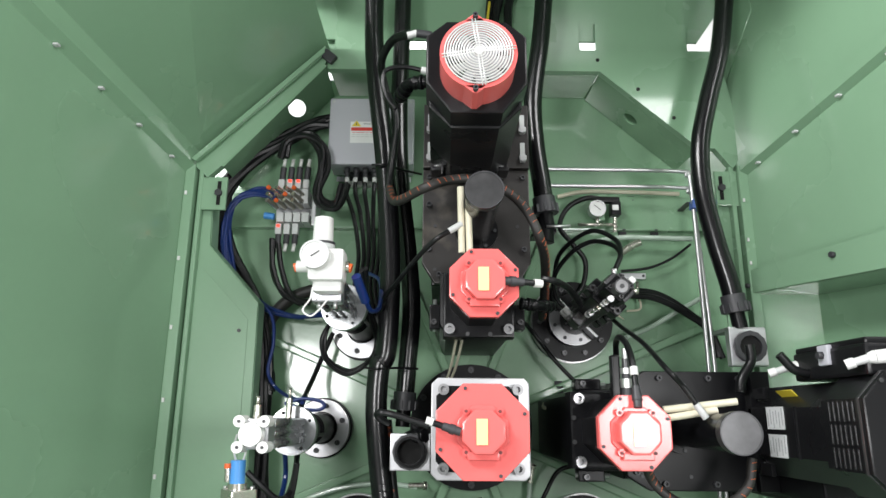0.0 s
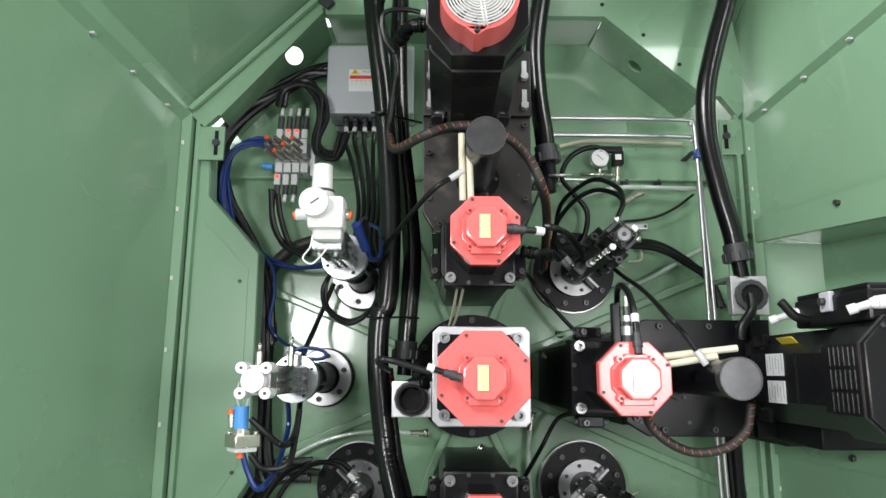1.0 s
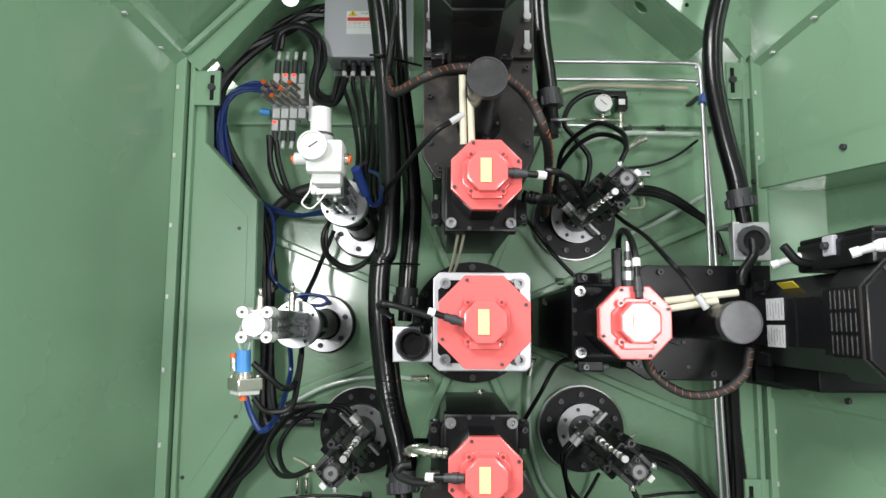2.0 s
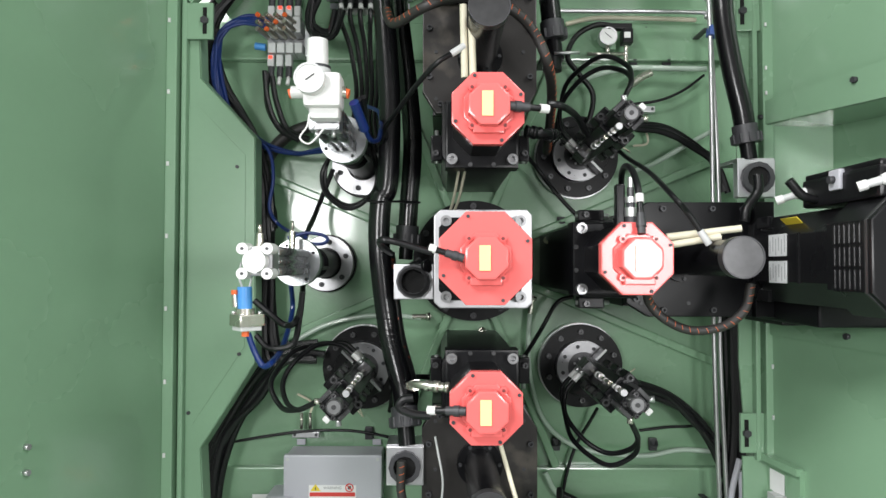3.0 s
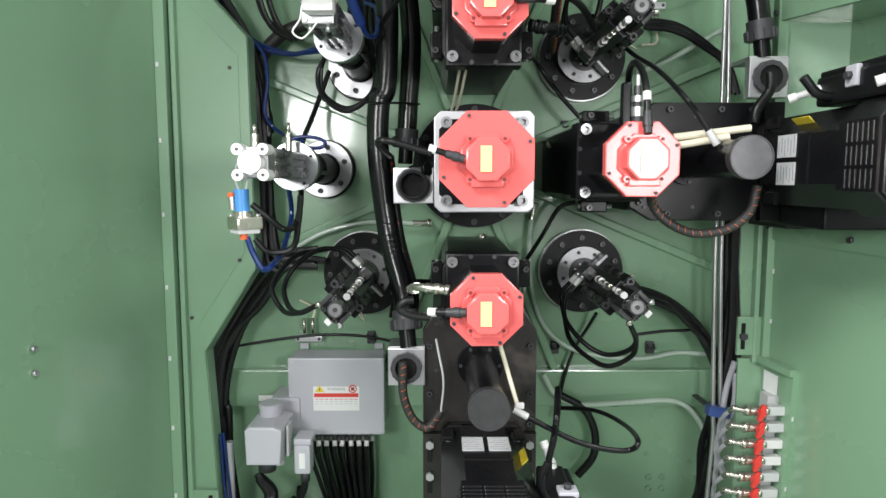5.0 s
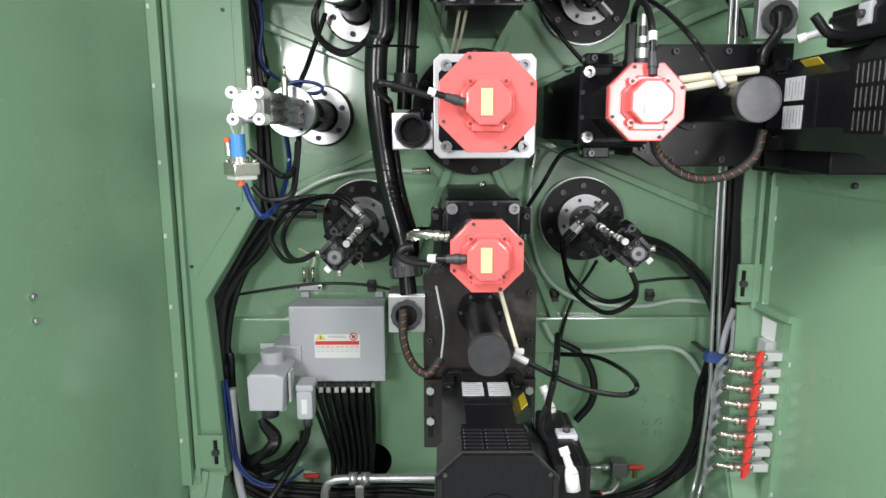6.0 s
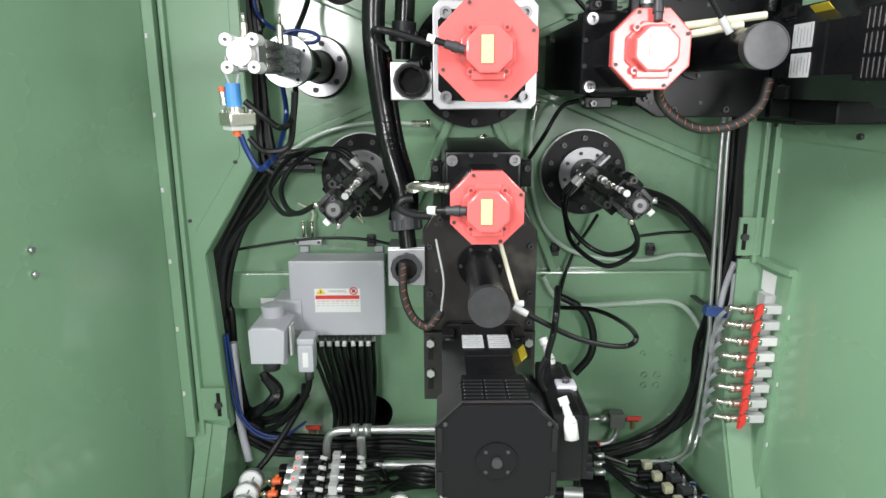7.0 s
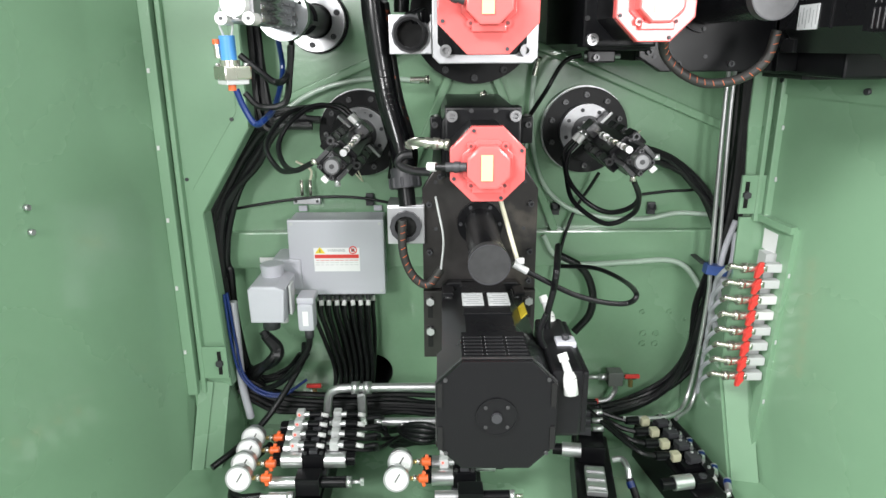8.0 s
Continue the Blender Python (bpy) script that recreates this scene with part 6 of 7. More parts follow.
hose("gauge_hose", [(0.605, 2.25, 2.43), (0.53, 2.24, 2.435), (0.46, 2.25, 2.40), (0.43, 2.26, 2.33), (0.47, 2.26, 2.27), (0.52, 2.27, 2.2), (0.50, 2.28, 2.1), (0.44, 2.29, 2.08)], 0.0095, CABLE, "black hose looping from the pressure gauge")
hose("tube_coupling", [(0.645, 2.26, 2.232), (0.69, 2.26, 2.262), (0.72, 2.26, 2.275)], 0.013, NICKEL, "nickel hose coupling on the milky tube", "coupling")
# sensor bars under the clamps
for x, z in ((0.70, 2.160), (-0.475, 1.02)):
    sb = thing("sensor_bar", "small aluminium sensor distributor bar on back plate", "sensor", Matrix.Translation((x, 2.31, z)), "sensor bars")
    part("bar", box(B(), (0, 0.01, 0), (0.095, 0.03, 0.022), 0.003), ALU, sb)
    for sx in (-1, 1):
        part("screw", cyl(B(), (sx * 0.037, -0.004, 0), (sx * 0.037, -0.008, 0), 0.005, n=10), DGREY, sb)
        part("stud", cyl(B(), (sx * 0.015, 0, 0.02 * (-1 if z > 2 else 1)), (sx * 0.015, 0, 0.075 * (-1 if z > 2 else 1)), 0.006, n=10), NICKEL, sb)
    part("wire", tube(B(), [(0.015, 0, -0.07 if z > 2 else 0.07), (0.02, 0, -0.12 if z > 2 else 0.11), (-0.03, 0.0, -0.13 if z > 2 else 0.14)], 0.004, 8, 6), CREAM, sb)

# hose blocks
pb = thing("hose_block", "aluminium angle block with black hose nut", "bracket", Matrix.Translation((-0.101, 1.77, 1.071)), "hose blocks")
part("plate", box(B(), (0, 0.02, 0), (0.100, 0.03, 0.104), 0.003), ALU, pb)
part("top_plate", box(B(), (0, 0.06, 0.05), (0.100, 0.10, 0.012), 0.002), ALU, pb)
part("nut", ring(B(), (0, -0.012, 0), (0, 0.006, 0), 0.043, 0.030, 12), DGREY, pb)
part("bore", cyl(B(), (0, 0.0, 0), (0, 0.006, 0), 0.031, n=24), HOLE, pb)
pb = thing("hose_block", "aluminium angle block with black hose nut", "bracket", Matrix.Translation((0.910, 1.90, 1.862)), "hose blocks")
part("plate", box(B(), (0, 0.02, 0), (0.110, 0.03, 0.112), 0.003), ALU, pb)
part("top_plate", box(B(), (0, 0.07, 0.054), (0.110, 0.12, 0.012), 0.002), ALU, pb)
part("nut", ring(B(), (0, -0.012, 0), (0, 0.006, 0), 0.047, 0.033, 12), DGREY, pb)
part("bore", cyl(B(), (0, 0.0, 0), (0, 0.006, 0), 0.034, n=24), HOLE, pb)
pb = thing("hose_block", "black hose bracket beside the upper drive head", "bracket", Matrix.Translation((0.327, 1.96, 2.24)), "hose blocks")
part("plate", box(B(), (0, 0.05, -0.01), (0.07, 0.12, 0.012), 0.002), BLACK, pb)
part("socket", cyl(B(), (0, 0, 0.03), (0, 0, -0.05), 0.028, n=24), BLACK, pb)
part("rod", cyl(B(), (0.0, -0.03, -0.005), (0.075, -0.03, -0.003), 0.005, n=8), STEEL, pb)

# blue pipe clamps
for z, x in ((0.795, 0.90), (2.395, 0.895)):
    bc = thing("pipe_clamp", "blue plastic pipe clamp on black angle", "clamp", Matrix.Translation((x, 2.21, z)), "pipe clamps")
    part("jaw", box(B(), (0.035, -0.01, 0), (0.075, 0.04, 0.035), 0.005, (0, 8, 0)), material("blue clamp plastic", (0.05, 0.10, 0.32), 0.45), bc)
    part("angle", box(B(), (-0.02, 0.122, 0.045), (0.045, 0.008, 0.05), 0.002), DGREY, bc)
    part("angle_leg", box(B(), (0.0, 0.065, 0.018), (0.02, 0.12, 0.006), 0.001), DGREY, bc)
    for s in (-1, 1):
        part("angle_hole", cyl(B(), (-0.02 + s * 0.01, 0.119, 0.045), (-0.02 + s * 0.01, 0.116, 0.045), 0.006, n=10), GREEN_IN, bc)

# grey plug connectors at the lower left
gp = thing("heavy_connector", "large grey metal plug connector on the back plate", "connector", Matrix.Translation((-0.555, 2.0, 0.76)))
part("hood", prism(B(), [(-0.055, -0.06), (0.05, -0.06), (0.058, 0.05), (0.03, 0.062), (-0.045, 0.062), (-0.058, 0.05)], -0.02, 0.14, 0.008), GREY, gp)
part("socket_case", box(B(), (0.02, 0.26, 0.03), (0.10, 0.14, 0.11), 0.01), GREY, gp)
part("top_gland", cyl(B(), (-0.005, 0.10, 0.055), (-0.005, 0.10, 0.10), 0.036, n=24), GREY, gp)
part("top_cap", cyl(B(), (-0.005, 0.10, 0.085), (-0.005, 0.10, 0.098), 0.038, n=24), GREY, gp)
part("lever", box(B(), (0.064, 0.05, 0.0), (0.008, 0.05, 0.10), 0.003), LGREY, gp)
part("bottom_gland", cyl(B(), (-0.008, 0.05, -0.058), (-0.008, 0.05, -0.105), 0.028, n=10), DGREY, gp)
part("bottom_gland", cyl(B(), (0.034, 0.05, -0.058), (0.034, 0.05, -0.085), 0.014, n=10), LGREY, gp)
gp = thing("heavy_connector", "small grey plug connector with white label", "connector", Matrix.Translation((-0.445, 2.05, 0.72)))
part("hood", box(B(), (0, 0, -0.02), (0.052, 0.06, 0.095), 0.010), GREY, gp)
part("label", box(B(), (0.0, -0.031, -0.022), (0.018, 0.002, 0.05)), PAPER, gp)
part("hood_top", box(B(), (0.0, 0.02, 0.035), (0.056, 0.08, 0.02), 0.005), GREY, gp)
part("gland", cyl(B(), (0.003, 0, -0.066), (0.003, 0, -0.10), 0.015, n=10), DGREY, gp)
part("tail", tube(B(), [(0.003, 0, -0.10), (-0.01, 0.01, -0.15), (-0.06, 0.03, -0.23), (-0.13, 0.08, -0.31), (-0.20, 0.12, -0.36)], 0.011, 10, 7), CABLE, gp)
tg = single("name_tag", box(B(), (-0.627, 2.308, 0.805), (0.062, 0.004, 0.020), 0.001), PAPER, "small white tag on the cross beam", "tag")

# stop cocks and tee blocks on the back plate
def red_cock(x, y, z, s, label):
    c = thing("stop_cock", label, "valve", Matrix.Translation((x, y, z)), "small stop cocks")
    part("body", cyl(B(), (-0.02 * s, 0, 0), (0.03 * s, 0, 0), 0.011, n=12), NICKEL, c)
    part("handle", box(B(), (0.01 * s, -0.02, 0.012), (0.055, 0.012, 0.014), 0.003), REDINK, c)
    part("spout", cyl(B(), (0.012 * s, 0, 0), (0.012 * s, 0, -0.04), 0.009, n=12), BRASS, c)
    return c


red_cock(0.690, 2.28, 0.345, 1, "nickel stop cock with red handle and brass spout")
red_cock(-0.475, 2.28, 0.315, -1, "nickel stop cock with red handle near the cables")
tb = thing("tee_block", "grey steel junction block with pipe fittings", "fitting", Matrix.Translation((0.64, 2.28, 0.345)))
part("block", box(B(), (0, 0, 0), (0.055, 0.05, 0.055), 0.004), material("grey block", (0.16, 0.17, 0.16), 0.5, metal=0.4), tb)
part("pipe", cyl(B(), (-0.12, 0, 0.0), (-0.028, 0, 0.0), 0.008, n=10), STEEL, tb)
part("nut", cyl(B(), (-0.06, 0, 0.0), (-0.03, 0, 0.0), 0.014, n=6), STEEL, tb)
part("pipe", cyl(B(), (0.028, 0, 0.0), (0.06, 0, 0.0), 0.009, n=10), STEEL, tb)
part("drop_hose", tube(B(), [(0.005, 0, -0.028), (0.005, 0, -0.06), (-0.02, -0.01, -0.09), (-0.06, -0.01, -0.10)], 0.010, 10, 6), STEEL, tb)
part("red_ring", cyl(B(), (-0.058, -0.01, -0.10), (-0.068, -0.01, -0.10), 0.013, n=14), REDINK, tb)
part("hose_end", cyl(B(), (-0.068, -0.01, -0.10), (-0.16, -0.01, -0.10), 0.0125, n=14), CABLE, tb)
for x, z in ((0.756, 0.490), (0.804, 0.490), (0.756, 0.448), (0.804, 0.448)):
    single("plugged_hole", ring(B(), (x, 2.343, z), (x, 2.351, z), 0.013, 0.008, 18), GREEN_IN, "painted threaded hole in the back plate", "hole", "threaded holes")
for x, z in ((0.746, 0.577), (0.848, 0.577), (0.905, 0.55)):
    single("plugged_hole", ring(B(), (x, 2.345, z), (x, 2.351, z), 0.011, 0.006, 18), GREEN_IN, "painted shut hole in the back plate", "hole", "threaded holes")
# small nickel fittings near the hub
for x, z, a in ((-0.075, 1.43, 0), (0.31, 1.47, 80), (0.155, 1.365, 140)):
    f = thing("tube_fitting", "nickel tube fitting on the back plate", "fitting", Matrix.Translation((x, 2.30, z)) @ Matrix.Rotation(radians(-a), 4, "Y"), "tube fittings")
    part("barrel", cyl(B(), (-0.03, 0, 0), (0.02, 0, 0), 0.010, n=14), NICKEL, f)
    part("nut", cyl(B(), (0.018, 0, 0), (0.032, 0, 0), 0.014, n=6), NICKEL, f)
    part("elbow", cyl(B(), (0.025, 0, 0), (0.025, 0.045, 0), 0.010, n=12), NICKEL, f)

# column of ball valves at the right post
vc = thing("manifold_rail", "grey steel manifold rail behind the ball valves", "rail", Matrix.Identity(4))
part("rail", slab(B(), [(1.022, 2.04, 0.90), (1.056, 2.04, 0.90), (1.040, 2.04, 0.46), (1.006, 2.04, 0.46)], 0.05), LGREY, vc)
for k in range(8):
    u = k / 7
    z, x = 0.868 - 0.372 * u, 0.974 - 0.004 * u - 0.012 * u
    v = thing("ball_valve", "nickel ball valve with red lever handle and grey tail", "valve", Matrix.Translation((x, 2.0, z)), "ball valves on the post")
    part("body", cyl(B(), (-0.03, 0, 0), (0.02, 0, 0), 0.0145, n=16), NICKEL, v)
    part("hex", cyl(B(), (-0.044, 0, 0), (-0.028, 0, 0), 0.0175, n=6), NICKEL, v)
    part("neck", cyl(B(), (-0.064, 0.004, 0.004), (-0.04, 0, 0), 0.0085, n=12), NICKEL, v)
    part("elbow", tube(B(), [(-0.062, 0.004, 0.004), (-0.074, 0.008, 0.004), (-0.080, 0.02, -0.008)], 0.0095, 12, 5), NICKEL, v)
    part("grey_tube", tube(B(), [(-0.080, 0.02, -0.008), (-0.083, 0.05, -0.035), (-0.075, 0.10, -0.08), (-0.06, 0.14, -0.14)], 0.0065, 10, 6), GREY, v)
    part("tail_block", box(B(), (0.052, 0.004, 0), (0.058, 0.03, 0.028), 0.004), WHITE if k in (2, 3) else LGREY, v)
    part("tail_hex", cyl(B(), (0.018, 0, 0), (0.03, 0, 0), 0.016, n=6), NICKEL, v)
    part("handle", prism(B(), [(-0.012, -0.025), (-0.001, -0.025), (0.008, -0.010), (0.010, 0.002), (0.012, 0.025), (0.001, 0.025), (-0.008, 0.010), (-0.010, -0.002)], -0.030, -0.018, 0.002), REDINK, v, "red lever handle")
    part("handle_hub", cyl(B(), (0, -0.034, 0), (0, 0, 0), 0.010, n=14), REDINK, v)
single("aluminium_plate", prism(B(), [(1.058, 0.975), (1.128, 0.93), (1.125, 0.85), (1.07, 0.87)], 2.105, 2.11), material("pale panel", (0.55, 0.56, 0.52), 0.45), "pale metal plate at the post's window", "plate")

# ---- hydraulic manifolds on the floor ----
def gauge(x, y, z, label="white round pressure gauge with orange coupling"):
    g = thing("gauge", label, "gauge", Matrix.Translation((x, y, z)) @ Matrix.Rotation(radians(-14), 4, "X") @ Matrix.Diagonal((0.88, 0.88, 0.88, 1)), "floor gauges")
    part("case", cyl(B(), (0, -0.012, 0), (0, 0.018, 0), 0.041, n=44), STEEL, g)
    part("rim", ring(B(), (0, -0.017, 0), (0, 0.0, 0), 0.0435, 0.038, 44), STEEL, g)
    part("dial", cyl(B(), (0, -0.0135, 0), (0, -0.012, 0), 0.0385, n=40), PAPER, g)
    part("hand", box(B(), (0.003, -0.0145, 0.003), (0.004, 0.001, 0.034), 0, (0, 30, 0)), DARKINK, g)
    part("stem", cyl(B(), (0.04, 0.002, -0.004), (0.075, 0.002, -0.004), 0.0075, n=10), BRASS, g)
    part("stem_nut", cyl(B(), (0.055, 0.002, -0.004), (0.068, 0.002, -0.004), 0.0115, n=6), NICKEL, g)
    o = part("coupling", cyl(B(), (0.074, 0.002, -0.004), (0.105, 0.002, -0.004), 0.014, n=16), ORANGE, g, "orange coupling")
    for s in (-1, 1):
        part("coupling_wing", box(B(), (0.09, 0.0, s * 0.016 - 0.004), (0.012, 0.012, 0.020), 0.003, (0, s * 18, 0)), ORANGE, g)
    return g


def valve_row(x, y, z, left=True, right=True, both=True, label="solenoid valve with clear plug and black cable end"):
    """One spool valve lying across: coils on both ends of a black block, plugs with cables on top."""
    v = thing("solenoid_valve", label, "valve", Matrix.Translation((x, y, z)), "floor solenoid valves")
    part("block", box(B(), (0, 0, 0), (0.072, 0.050, 0.055), 0.004), BLACK, v)
    for sx in (-1, 1):
        for sy in (-1, 1):
            part("block_screw", ring(B(), (sx * 0.025, sy * 0.016, 0.0275), (sx * 0.025, sy * 0.016, 0.034), 0.006, 0.003, 10), CAPSTEEL, v)
    part("top_port", box(B(), (0, 0, 0.032), (0.026, 0.034, 0.014), 0.002), DGREY, v)
    part("sub_block", box(B(), (0, 0, -0.05), (0.078, 0.050, 0.045), 0.004), DGREY, v)
    for s, on in ((-1, left), (1, right)):
        if not on:
            continue
        part("coil", cyl(B(), (s * 0.034, -0.006, 0.0), (s * 0.10, -0.006, 0.0), 0.025, n=24), STEEL, v, "bright coil")
        part("coil_nut", cyl(B(), (s * 0.10, 0, 0), (s * 0.128, 0, 0), 0.019, n=16), BLACK, v)
        for k in range(8):
            a = k * math.tau / 8
            part("nut_rib", box(B(), (s * 0.114, 0.019 * math.cos(a), 0.019 * math.sin(a)), (0.024, 0.005, 0.005), 0.001), BLACK, v)
        part("plug", box(B(), (s * 0.062, 0.016, 0.040), (0.028, 0.030, 0.032), 0.005), LGREY, v, "clear grey plug")
        part("plug_light", box(B(), (s * 0.066, 0.001, 0.046), (0.006, 0.003, 0.007), 0.001), LED if s < 0 else LGREY, v)
        part("plug_nut", cyl(B(), (s * 0.062 + 0.014, 0.008, 0.044), (s * 0.062 + 0.034, 0.008, 0.044), 0.010, n=12), STEEL, v)
        part("plug_sleeve", cyl(B(), (s * 0.062 + 0.03, 0.008, 0.044), (s * 0.062 + 0.066, 0.01, 0.042), 0.0125, n=12), BLACK, v)
        part("white_tag", cyl(B(), (s * 0.062 + 0.068, 0.01, 0.042), (s * 0.062 + 0.092, 0.012, 0.036), 0.0075, n=10), WHITE, v)
    return v


def hose_stub(x, y, z, s, label="steel hose end screwed into the valve block"):
    h = thing("hose_end", label, "fitting", Matrix.Translation((x, y, z)), "hose ends")
    part("hex", cyl(B(), (0, 0, 0), (s * 0.02, 0, 0), 0.016, n=6), STEEL, h)
    part("ferrule", cyl(B(), (s * 0.02, 0, 0), (s * 0.075, 0, 0), 0.013, n=16), STEEL, h)
    part("nipple", cyl(B(), (s * 0.075, 0, 0), (s * 0.10, 0, 0), 0.008, n=12), STEEL, h)
    return h


FL = 0.08  # floor level
m1 = thing("valve_manifold", "black steel valve manifold on the floor", "manifold", Matrix.Translation((-0.42, 1.87, FL)), "valve manifolds")
part("base", box(B(), (0, 0, 0.065), (0.085, 0.44, 0.13), 0.005), BLACK, m1)
part("foot", box(B(), (0, 0, 0.008), (0.13, 0.46, 0.016), 0.003), DGREY, m1)
for k, (y, z) in enumerate(((2.005, 0.31), (1.951, 0.307), (1.897, 0.303), (1.841, 0.30))):
    valve_row(-0.42 + 0.004 * k, y, z, True, True)
for k, y in enumerate((1.925, 1.855, 1.785, 1.715)):
    gauge(-0.617 + 0.0043 * k, y, 0.325)
rv = thing("relief_valve", "black relief valve with steel adjusting screw", "valve", Matrix.Translation((-0.415, 1.775, 0.262)))
part("block", box(B(), (0, 0, 0), (0.075, 0.06, 0.06), 0.004), BLACK, rv)
part("barrel", cyl(B(), (0.035, 0, 0), (0.115, 0, 0), 0.017, n=20), BLACK, rv)
part("nut", cyl(B(), (0.115, 0, 0), (0.130, 0, 0), 0.019, n=6), STEEL, rv)
part("screw", cyl(B(), (0.13, 0, 0), (0.165, 0, 0), 0.006, n=10), STEEL, rv)
part("wing", box(B(), (0.162, 0, 0), (0.012, 0.008, 0.026), 0.002), STEEL, rv)
part("steel_tube", cyl(B(), (-0.035, 0, 0.0), (-0.12, 0, 0.0), 0.018, n=20), STEEL, rv)
for k in range(2):
    hose_stub(-0.455, 1.735 - 0.045 * k, 0.242 - 0.014 * k, -1)
    hose("floor_hose", [(-0.555, 1.735 - 0.045 * k, 0.242 - 0.014 * k), (-0.62, 1.74 - 0.045 * k, 0.235), (-0.66, 1.80, 0.22), (-0.66, 1.95, 0.20), (-0.62, 2.1, 0.18)], 0.012, CABLE, "black hydraulic hose behind the gauges")
b3 = thing("valve_cables", "black cables leaving the floor valves", "cables")
for k, y in enumerate((2.015, 1.961, 1.907, 1.851)):
    for s in (0, 1):
        x0 = -0.265 if s else -0.39
        part("cable", tube(B(), [(x0 + 0.004 * k, y, 0.336), (x0 + 0.05, y + 0.01, 0.325 + 0.01 * s), (-0.22 + 0.01 * s, y + 0.04, 0.30), (-0.18 + 0.012 * k, 2.0 + 0.02 * k, 0.24), (-0.10, 2.12, 0.17), (0.0, 2.16, 0.15)], 0.0075, 8, 6), CABLE, b3)

m2 = thing("valve_manifold", "black steel valve manifold under the motor", "manifold", Matrix.Translation((0.05, 1.80, FL)), "valve manifolds")
part("base", box(B(), (0.02, 0, 0.07), (0.09, 0.34, 0.14), 0.005), BLACK, m2)
part("foot", box(B(), (0.02, 0, 0.008), (0.13, 0.36, 0.016), 0.003), DGREY, m2)
valve_row(0.06, 1.86, 0.27, True, True)
valve_row(0.06, 1.79, 0.27, True, False)
gauge(-0.135, 1.79, 0.325)
gauge(-0.142, 1.715, 0.32)
rv = thing("relief_valve", "black relief valve with steel adjusting screw", "valve", Matrix.Translation((0.075, 1.70, 0.265)))
part("block", box(B(), (0, 0, 0), (0.075, 0.06, 0.06), 0.004), BLACK, rv)
part("barrel", cyl(B(), (0.035, 0, 0), (0.115, 0, 0), 0.017, n=20), BLACK, rv)
part("nut", cyl(B(), (0.115, 0, 0), (0.130, 0, 0), 0.019, n=6), STEEL, rv)
part("screw", cyl(B(), (0.13, 0, 0), (0.155, 0, 0), 0.006, n=10), NICKEL, rv)
part("steel_tube", cyl(B(), (-0.035, 0, 0.0), (-0.105, 0, 0.0), 0.017, n=20), STEEL, rv)
part("blue_hose_end", cyl(B(), (-0.115, 0, -0.02), (-0.115, 0, -0.05), 0.012, n=14), BLUE, rv)
for k in range(2):
    hose_stub(0.04, 1.66 - 0.045 * k, 0.235 - 0.02 * k, -1)
for k in range(4):
    hose("pump_hose", [(-0.01, 1.95 + 0.02 * k, 0.33 - 0.02 * k), (-0.06, 1.95, 0.35 - 0.02 * k), (-0.12, 1.98, 0.33 - 0.015 * k), (-0.16, 2.05, 0.27), (-0.2, 2.15, 0.2)], 0.010, CABLE, "black hose behind the gauges", "hose", "hoses behind the gauges")

m3 = thing("valve_manifold", "black valve manifold with bright cover on the floor", "manifold", Matrix.Translation((0.475, 1.86, FL)) @ Matrix.Rotation(radians(-8), 4, "Z"), "valve manifolds")
part("base", box(B(), (0, 0, 0.08), (0.12, 0.40, 0.16), 0.006), BLACK, m3)
part("cover", box(B(), (0.0, -0.075, 0.172), (0.062, 0.13, 0.02), 0.004), STEEL, m3, "bright embossed cover")
for k in range(3):
    part("cover_rib", box(B(), (0.0, -0.115 + 0.04 * k, 0.184), (0.054, 0.022, 0.008), 0.003), STEEL, m3)
part("top_block", box(B(), (-0.005, 0.08, 0.19), (0.085, 0.10, 0.06), 0.004), BLACK, m3)
part("coil", cyl(B(), (-0.04, 0.04, 0.20), (-0.10, 0.04, 0.20), 0.023, n=24), STEEL, m3)
part("coil_nut", cyl(B(), (-0.10, 0.04, 0.20), (-0.13, 0.04, 0.20), 0.018, n=14), BLACK, m3)
for k in range(3):
    part("plug", box(B(), (-0.03, 0.10 + 0.03 * k, 0.24 + 0.012 * k), (0.05, 0.024, 0.03), 0.004), DGREY, m3)
    part("plug_nut", cyl(B(), (0.0, 0.10 + 0.03 * k, 0.245 + 0.012 * k), (0.035, 0.10 + 0.03 * k, 0.25 + 0.012 * k), 0.010, n=10), STEEL, m3)
part("elbow", tube(B(), [(0.06, 0.03, 0.18), (0.09, 0.03, 0.185), (0.105, 0.0, 0.175), (0.11, -0.02, 0.15)], 0.010, 10, 5), STEEL, m3)
part("hose", tube(B(), [(0.11, -0.02, 0.15), (0.125, -0.05, 0.12), (0.145, -0.12, 0.07), (0.17, -0.2, 0.04)], 0.012, 12, 6), CABLE, m3)
part("blue_ring", cyl(B(), (0.112, -0.025, 0.143), (0.118, -0.038, 0.13), 0.0135, n=14), BLUE, m3)

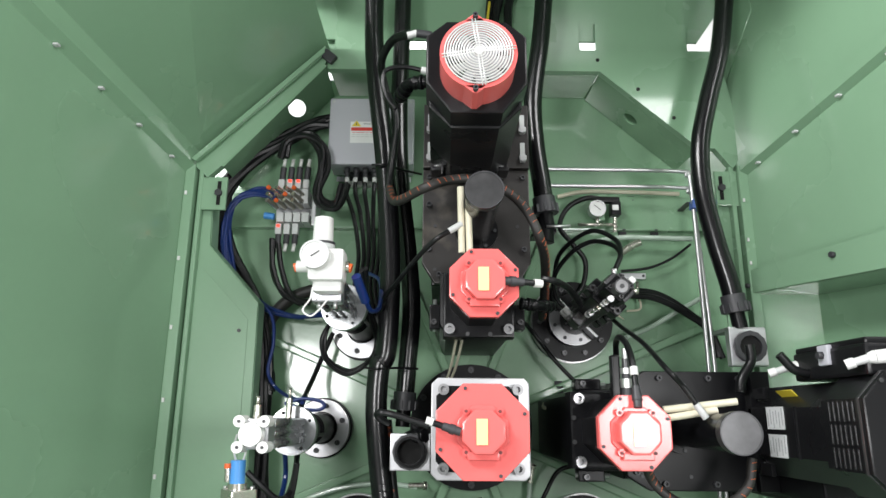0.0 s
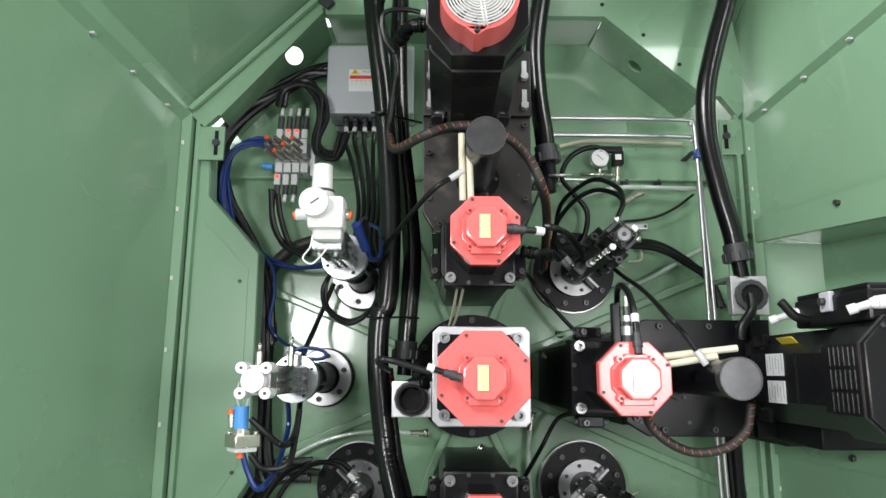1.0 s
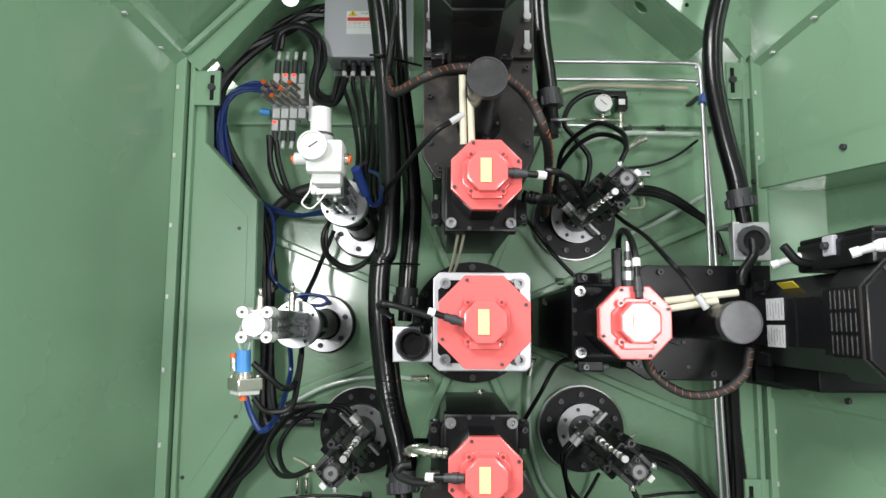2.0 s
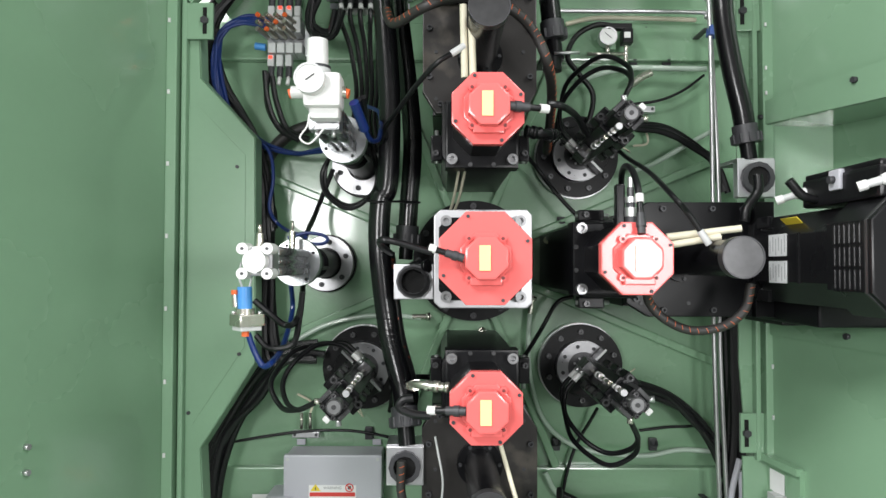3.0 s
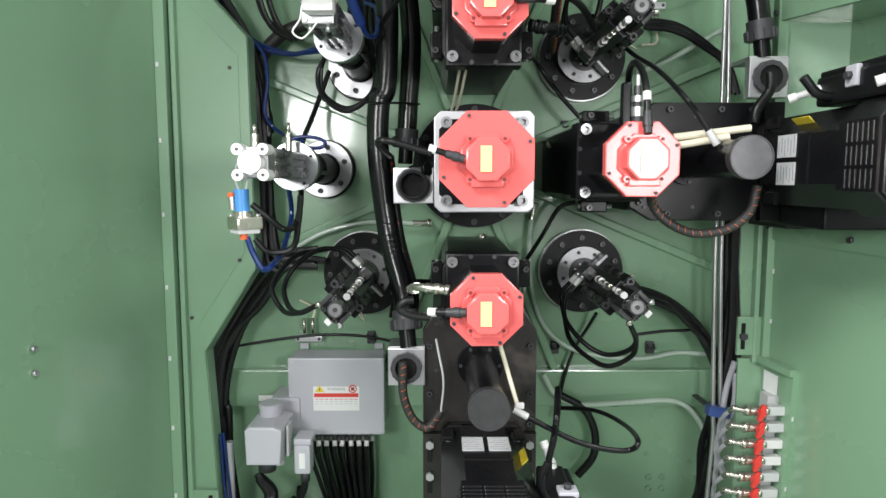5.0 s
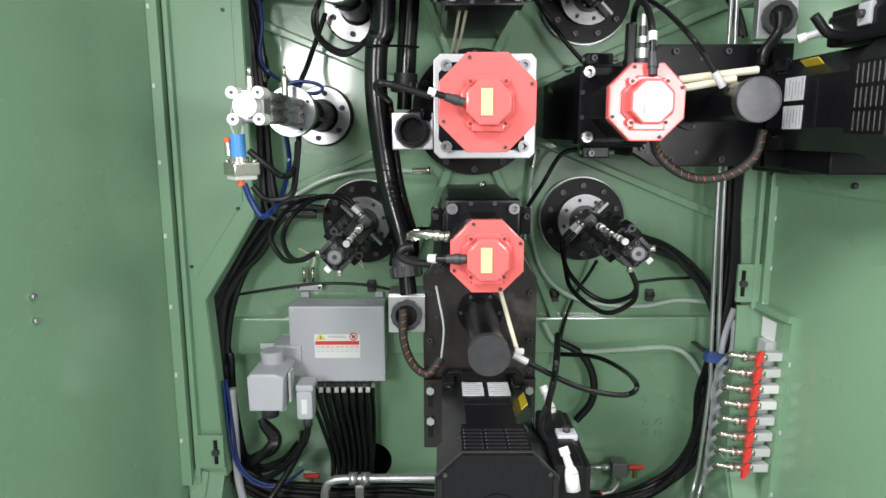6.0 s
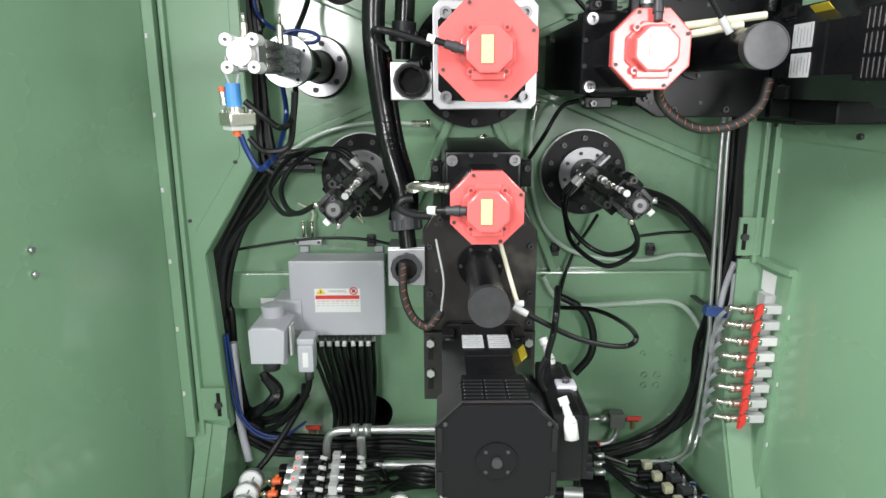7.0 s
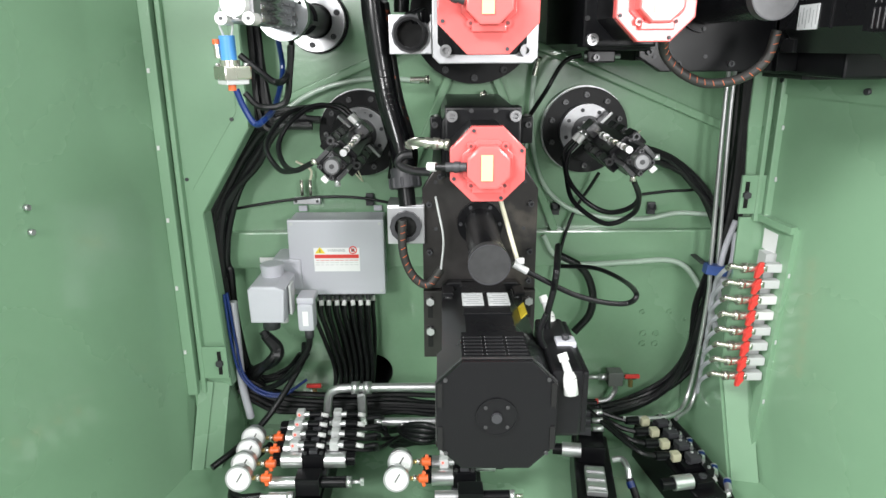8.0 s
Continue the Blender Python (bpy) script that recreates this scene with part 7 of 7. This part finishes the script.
m4 = thing("valve_manifold", "black valve manifold with blue ringed hoses on the floor", "manifold", Matrix.Translation((0.765, 1.93, FL)) @ Matrix.Rotation(radians(10), 4, "Z"), "valve manifolds")
part("base", box(B(), (0, 0, 0.08), (0.10, 0.42, 0.16), 0.006), BLACK, m4)
for k in range(5):
    part("top_cover", box(B(), (0.0, -0.15 + 0.075 * k, 0.17), (0.06, 0.05, 0.03), 0.004), BLACK, m4)
    part("socket_pair", cyl(B(), (0.0, -0.15 + 0.075 * k, 0.186), (0.0, -0.15 + 0.075 * k, 0.192), 0.012, n=12), DGREY, m4)
    part("side_elbow", cyl(B(), (0.05, -0.17 + 0.075 * k, 0.12), (0.085, -0.17 + 0.075 * k, 0.13), 0.011, n=12), WHITE if k % 2 else STEEL, m4)
    part("hose_ferrule", cyl(B(), (0.085, -0.165 + 0.075 * k, 0.135), (0.10, -0.13 + 0.075 * k, 0.15), 0.011, n=12), STEEL, m4)
    part("blue_ring", cyl(B(), (0.093, -0.145 + 0.075 * k, 0.143), (0.098, -0.135 + 0.075 * k, 0.147), 0.0125, n=12), BLUE, m4)
part("side_hose", tube(B(), [(0.10, -0.2, 0.08), (0.105, -0.08, 0.12), (0.105, 0.08, 0.14), (0.09, 0.2, 0.16)], 0.013, 10, 6), CABLE, m4)
for k in range(4):
    y = -0.07 + 0.07 * k
    part("plug", box(B(), (-0.050, y, 0.212), (0.030, 0.030, 0.028), 0.006), AMBER, m4, "clear yellowish plug")
    part("plug_nut", cyl(B(), (-0.068, y, 0.214), (-0.086, y, 0.216), 0.009, n=8), STEEL, m4)
    part("plug_socket", cyl(B(), (-0.086, y, 0.216), (-0.112, y, 0.218), 0.0125, n=14), DGREY, m4)
    part("valve_cap", box(B(), (0.012, y, 0.200), (0.038, 0.040, 0.022), 0.003), DGREY, m4)
    part("cap_screw", cyl(B(), (0.012, y + 0.008, 0.211), (0.012, y + 0.008, 0.216), 0.005, n=8), STEEL, m4)
    part("plug_sleeve", cyl(B(), (-0.075, y, 0.218), (-0.12, y, 0.222), 0.0135, n=12), BLACK, m4)
    part("plug_nut", cyl(B(), (-0.072, y, 0.218), (-0.085, y, 0.219), 0.0115, n=10), STEEL, m4)
    part("cable", tube(B(), [(-0.12, y, 0.222), (-0.17, y + 0.02, 0.235), (-0.23, 0.09 + 0.03 * k, 0.26), (-0.27, 0.17, 0.28), (-0.32, 0.24, 0.27)], 0.0085, 8, 6), CABLE, m4)
for k in range(5):
    y = -0.105 + 0.07 * k
    part("valve_cover", box(B(), (0.038, y, 0.178), (0.030, 0.052, 0.030), 0.003), BLACK, m4)
    for s in (-1, 1):
        part("cover_screw", ring(B(), (0.038, y + s * 0.016, 0.193), (0.038, y + s * 0.016, 0.199), 0.0055, 0.003, 10), STEEL, m4)
    part("test_point", cyl(B(), (0.056, y + 0.02, 0.150), (0.080, y + 0.01, 0.165), 0.008, n=8), STEEL, m4)
part("coil", cyl(B(), (-0.04, -0.155, 0.18), (-0.10, -0.155, 0.18), 0.023, n=24), STEEL, m4)
part("coil_nut", cyl(B(), (-0.10, -0.155, 0.18), (-0.14, -0.155, 0.18), 0.0185, n=14), BLACK, m4)
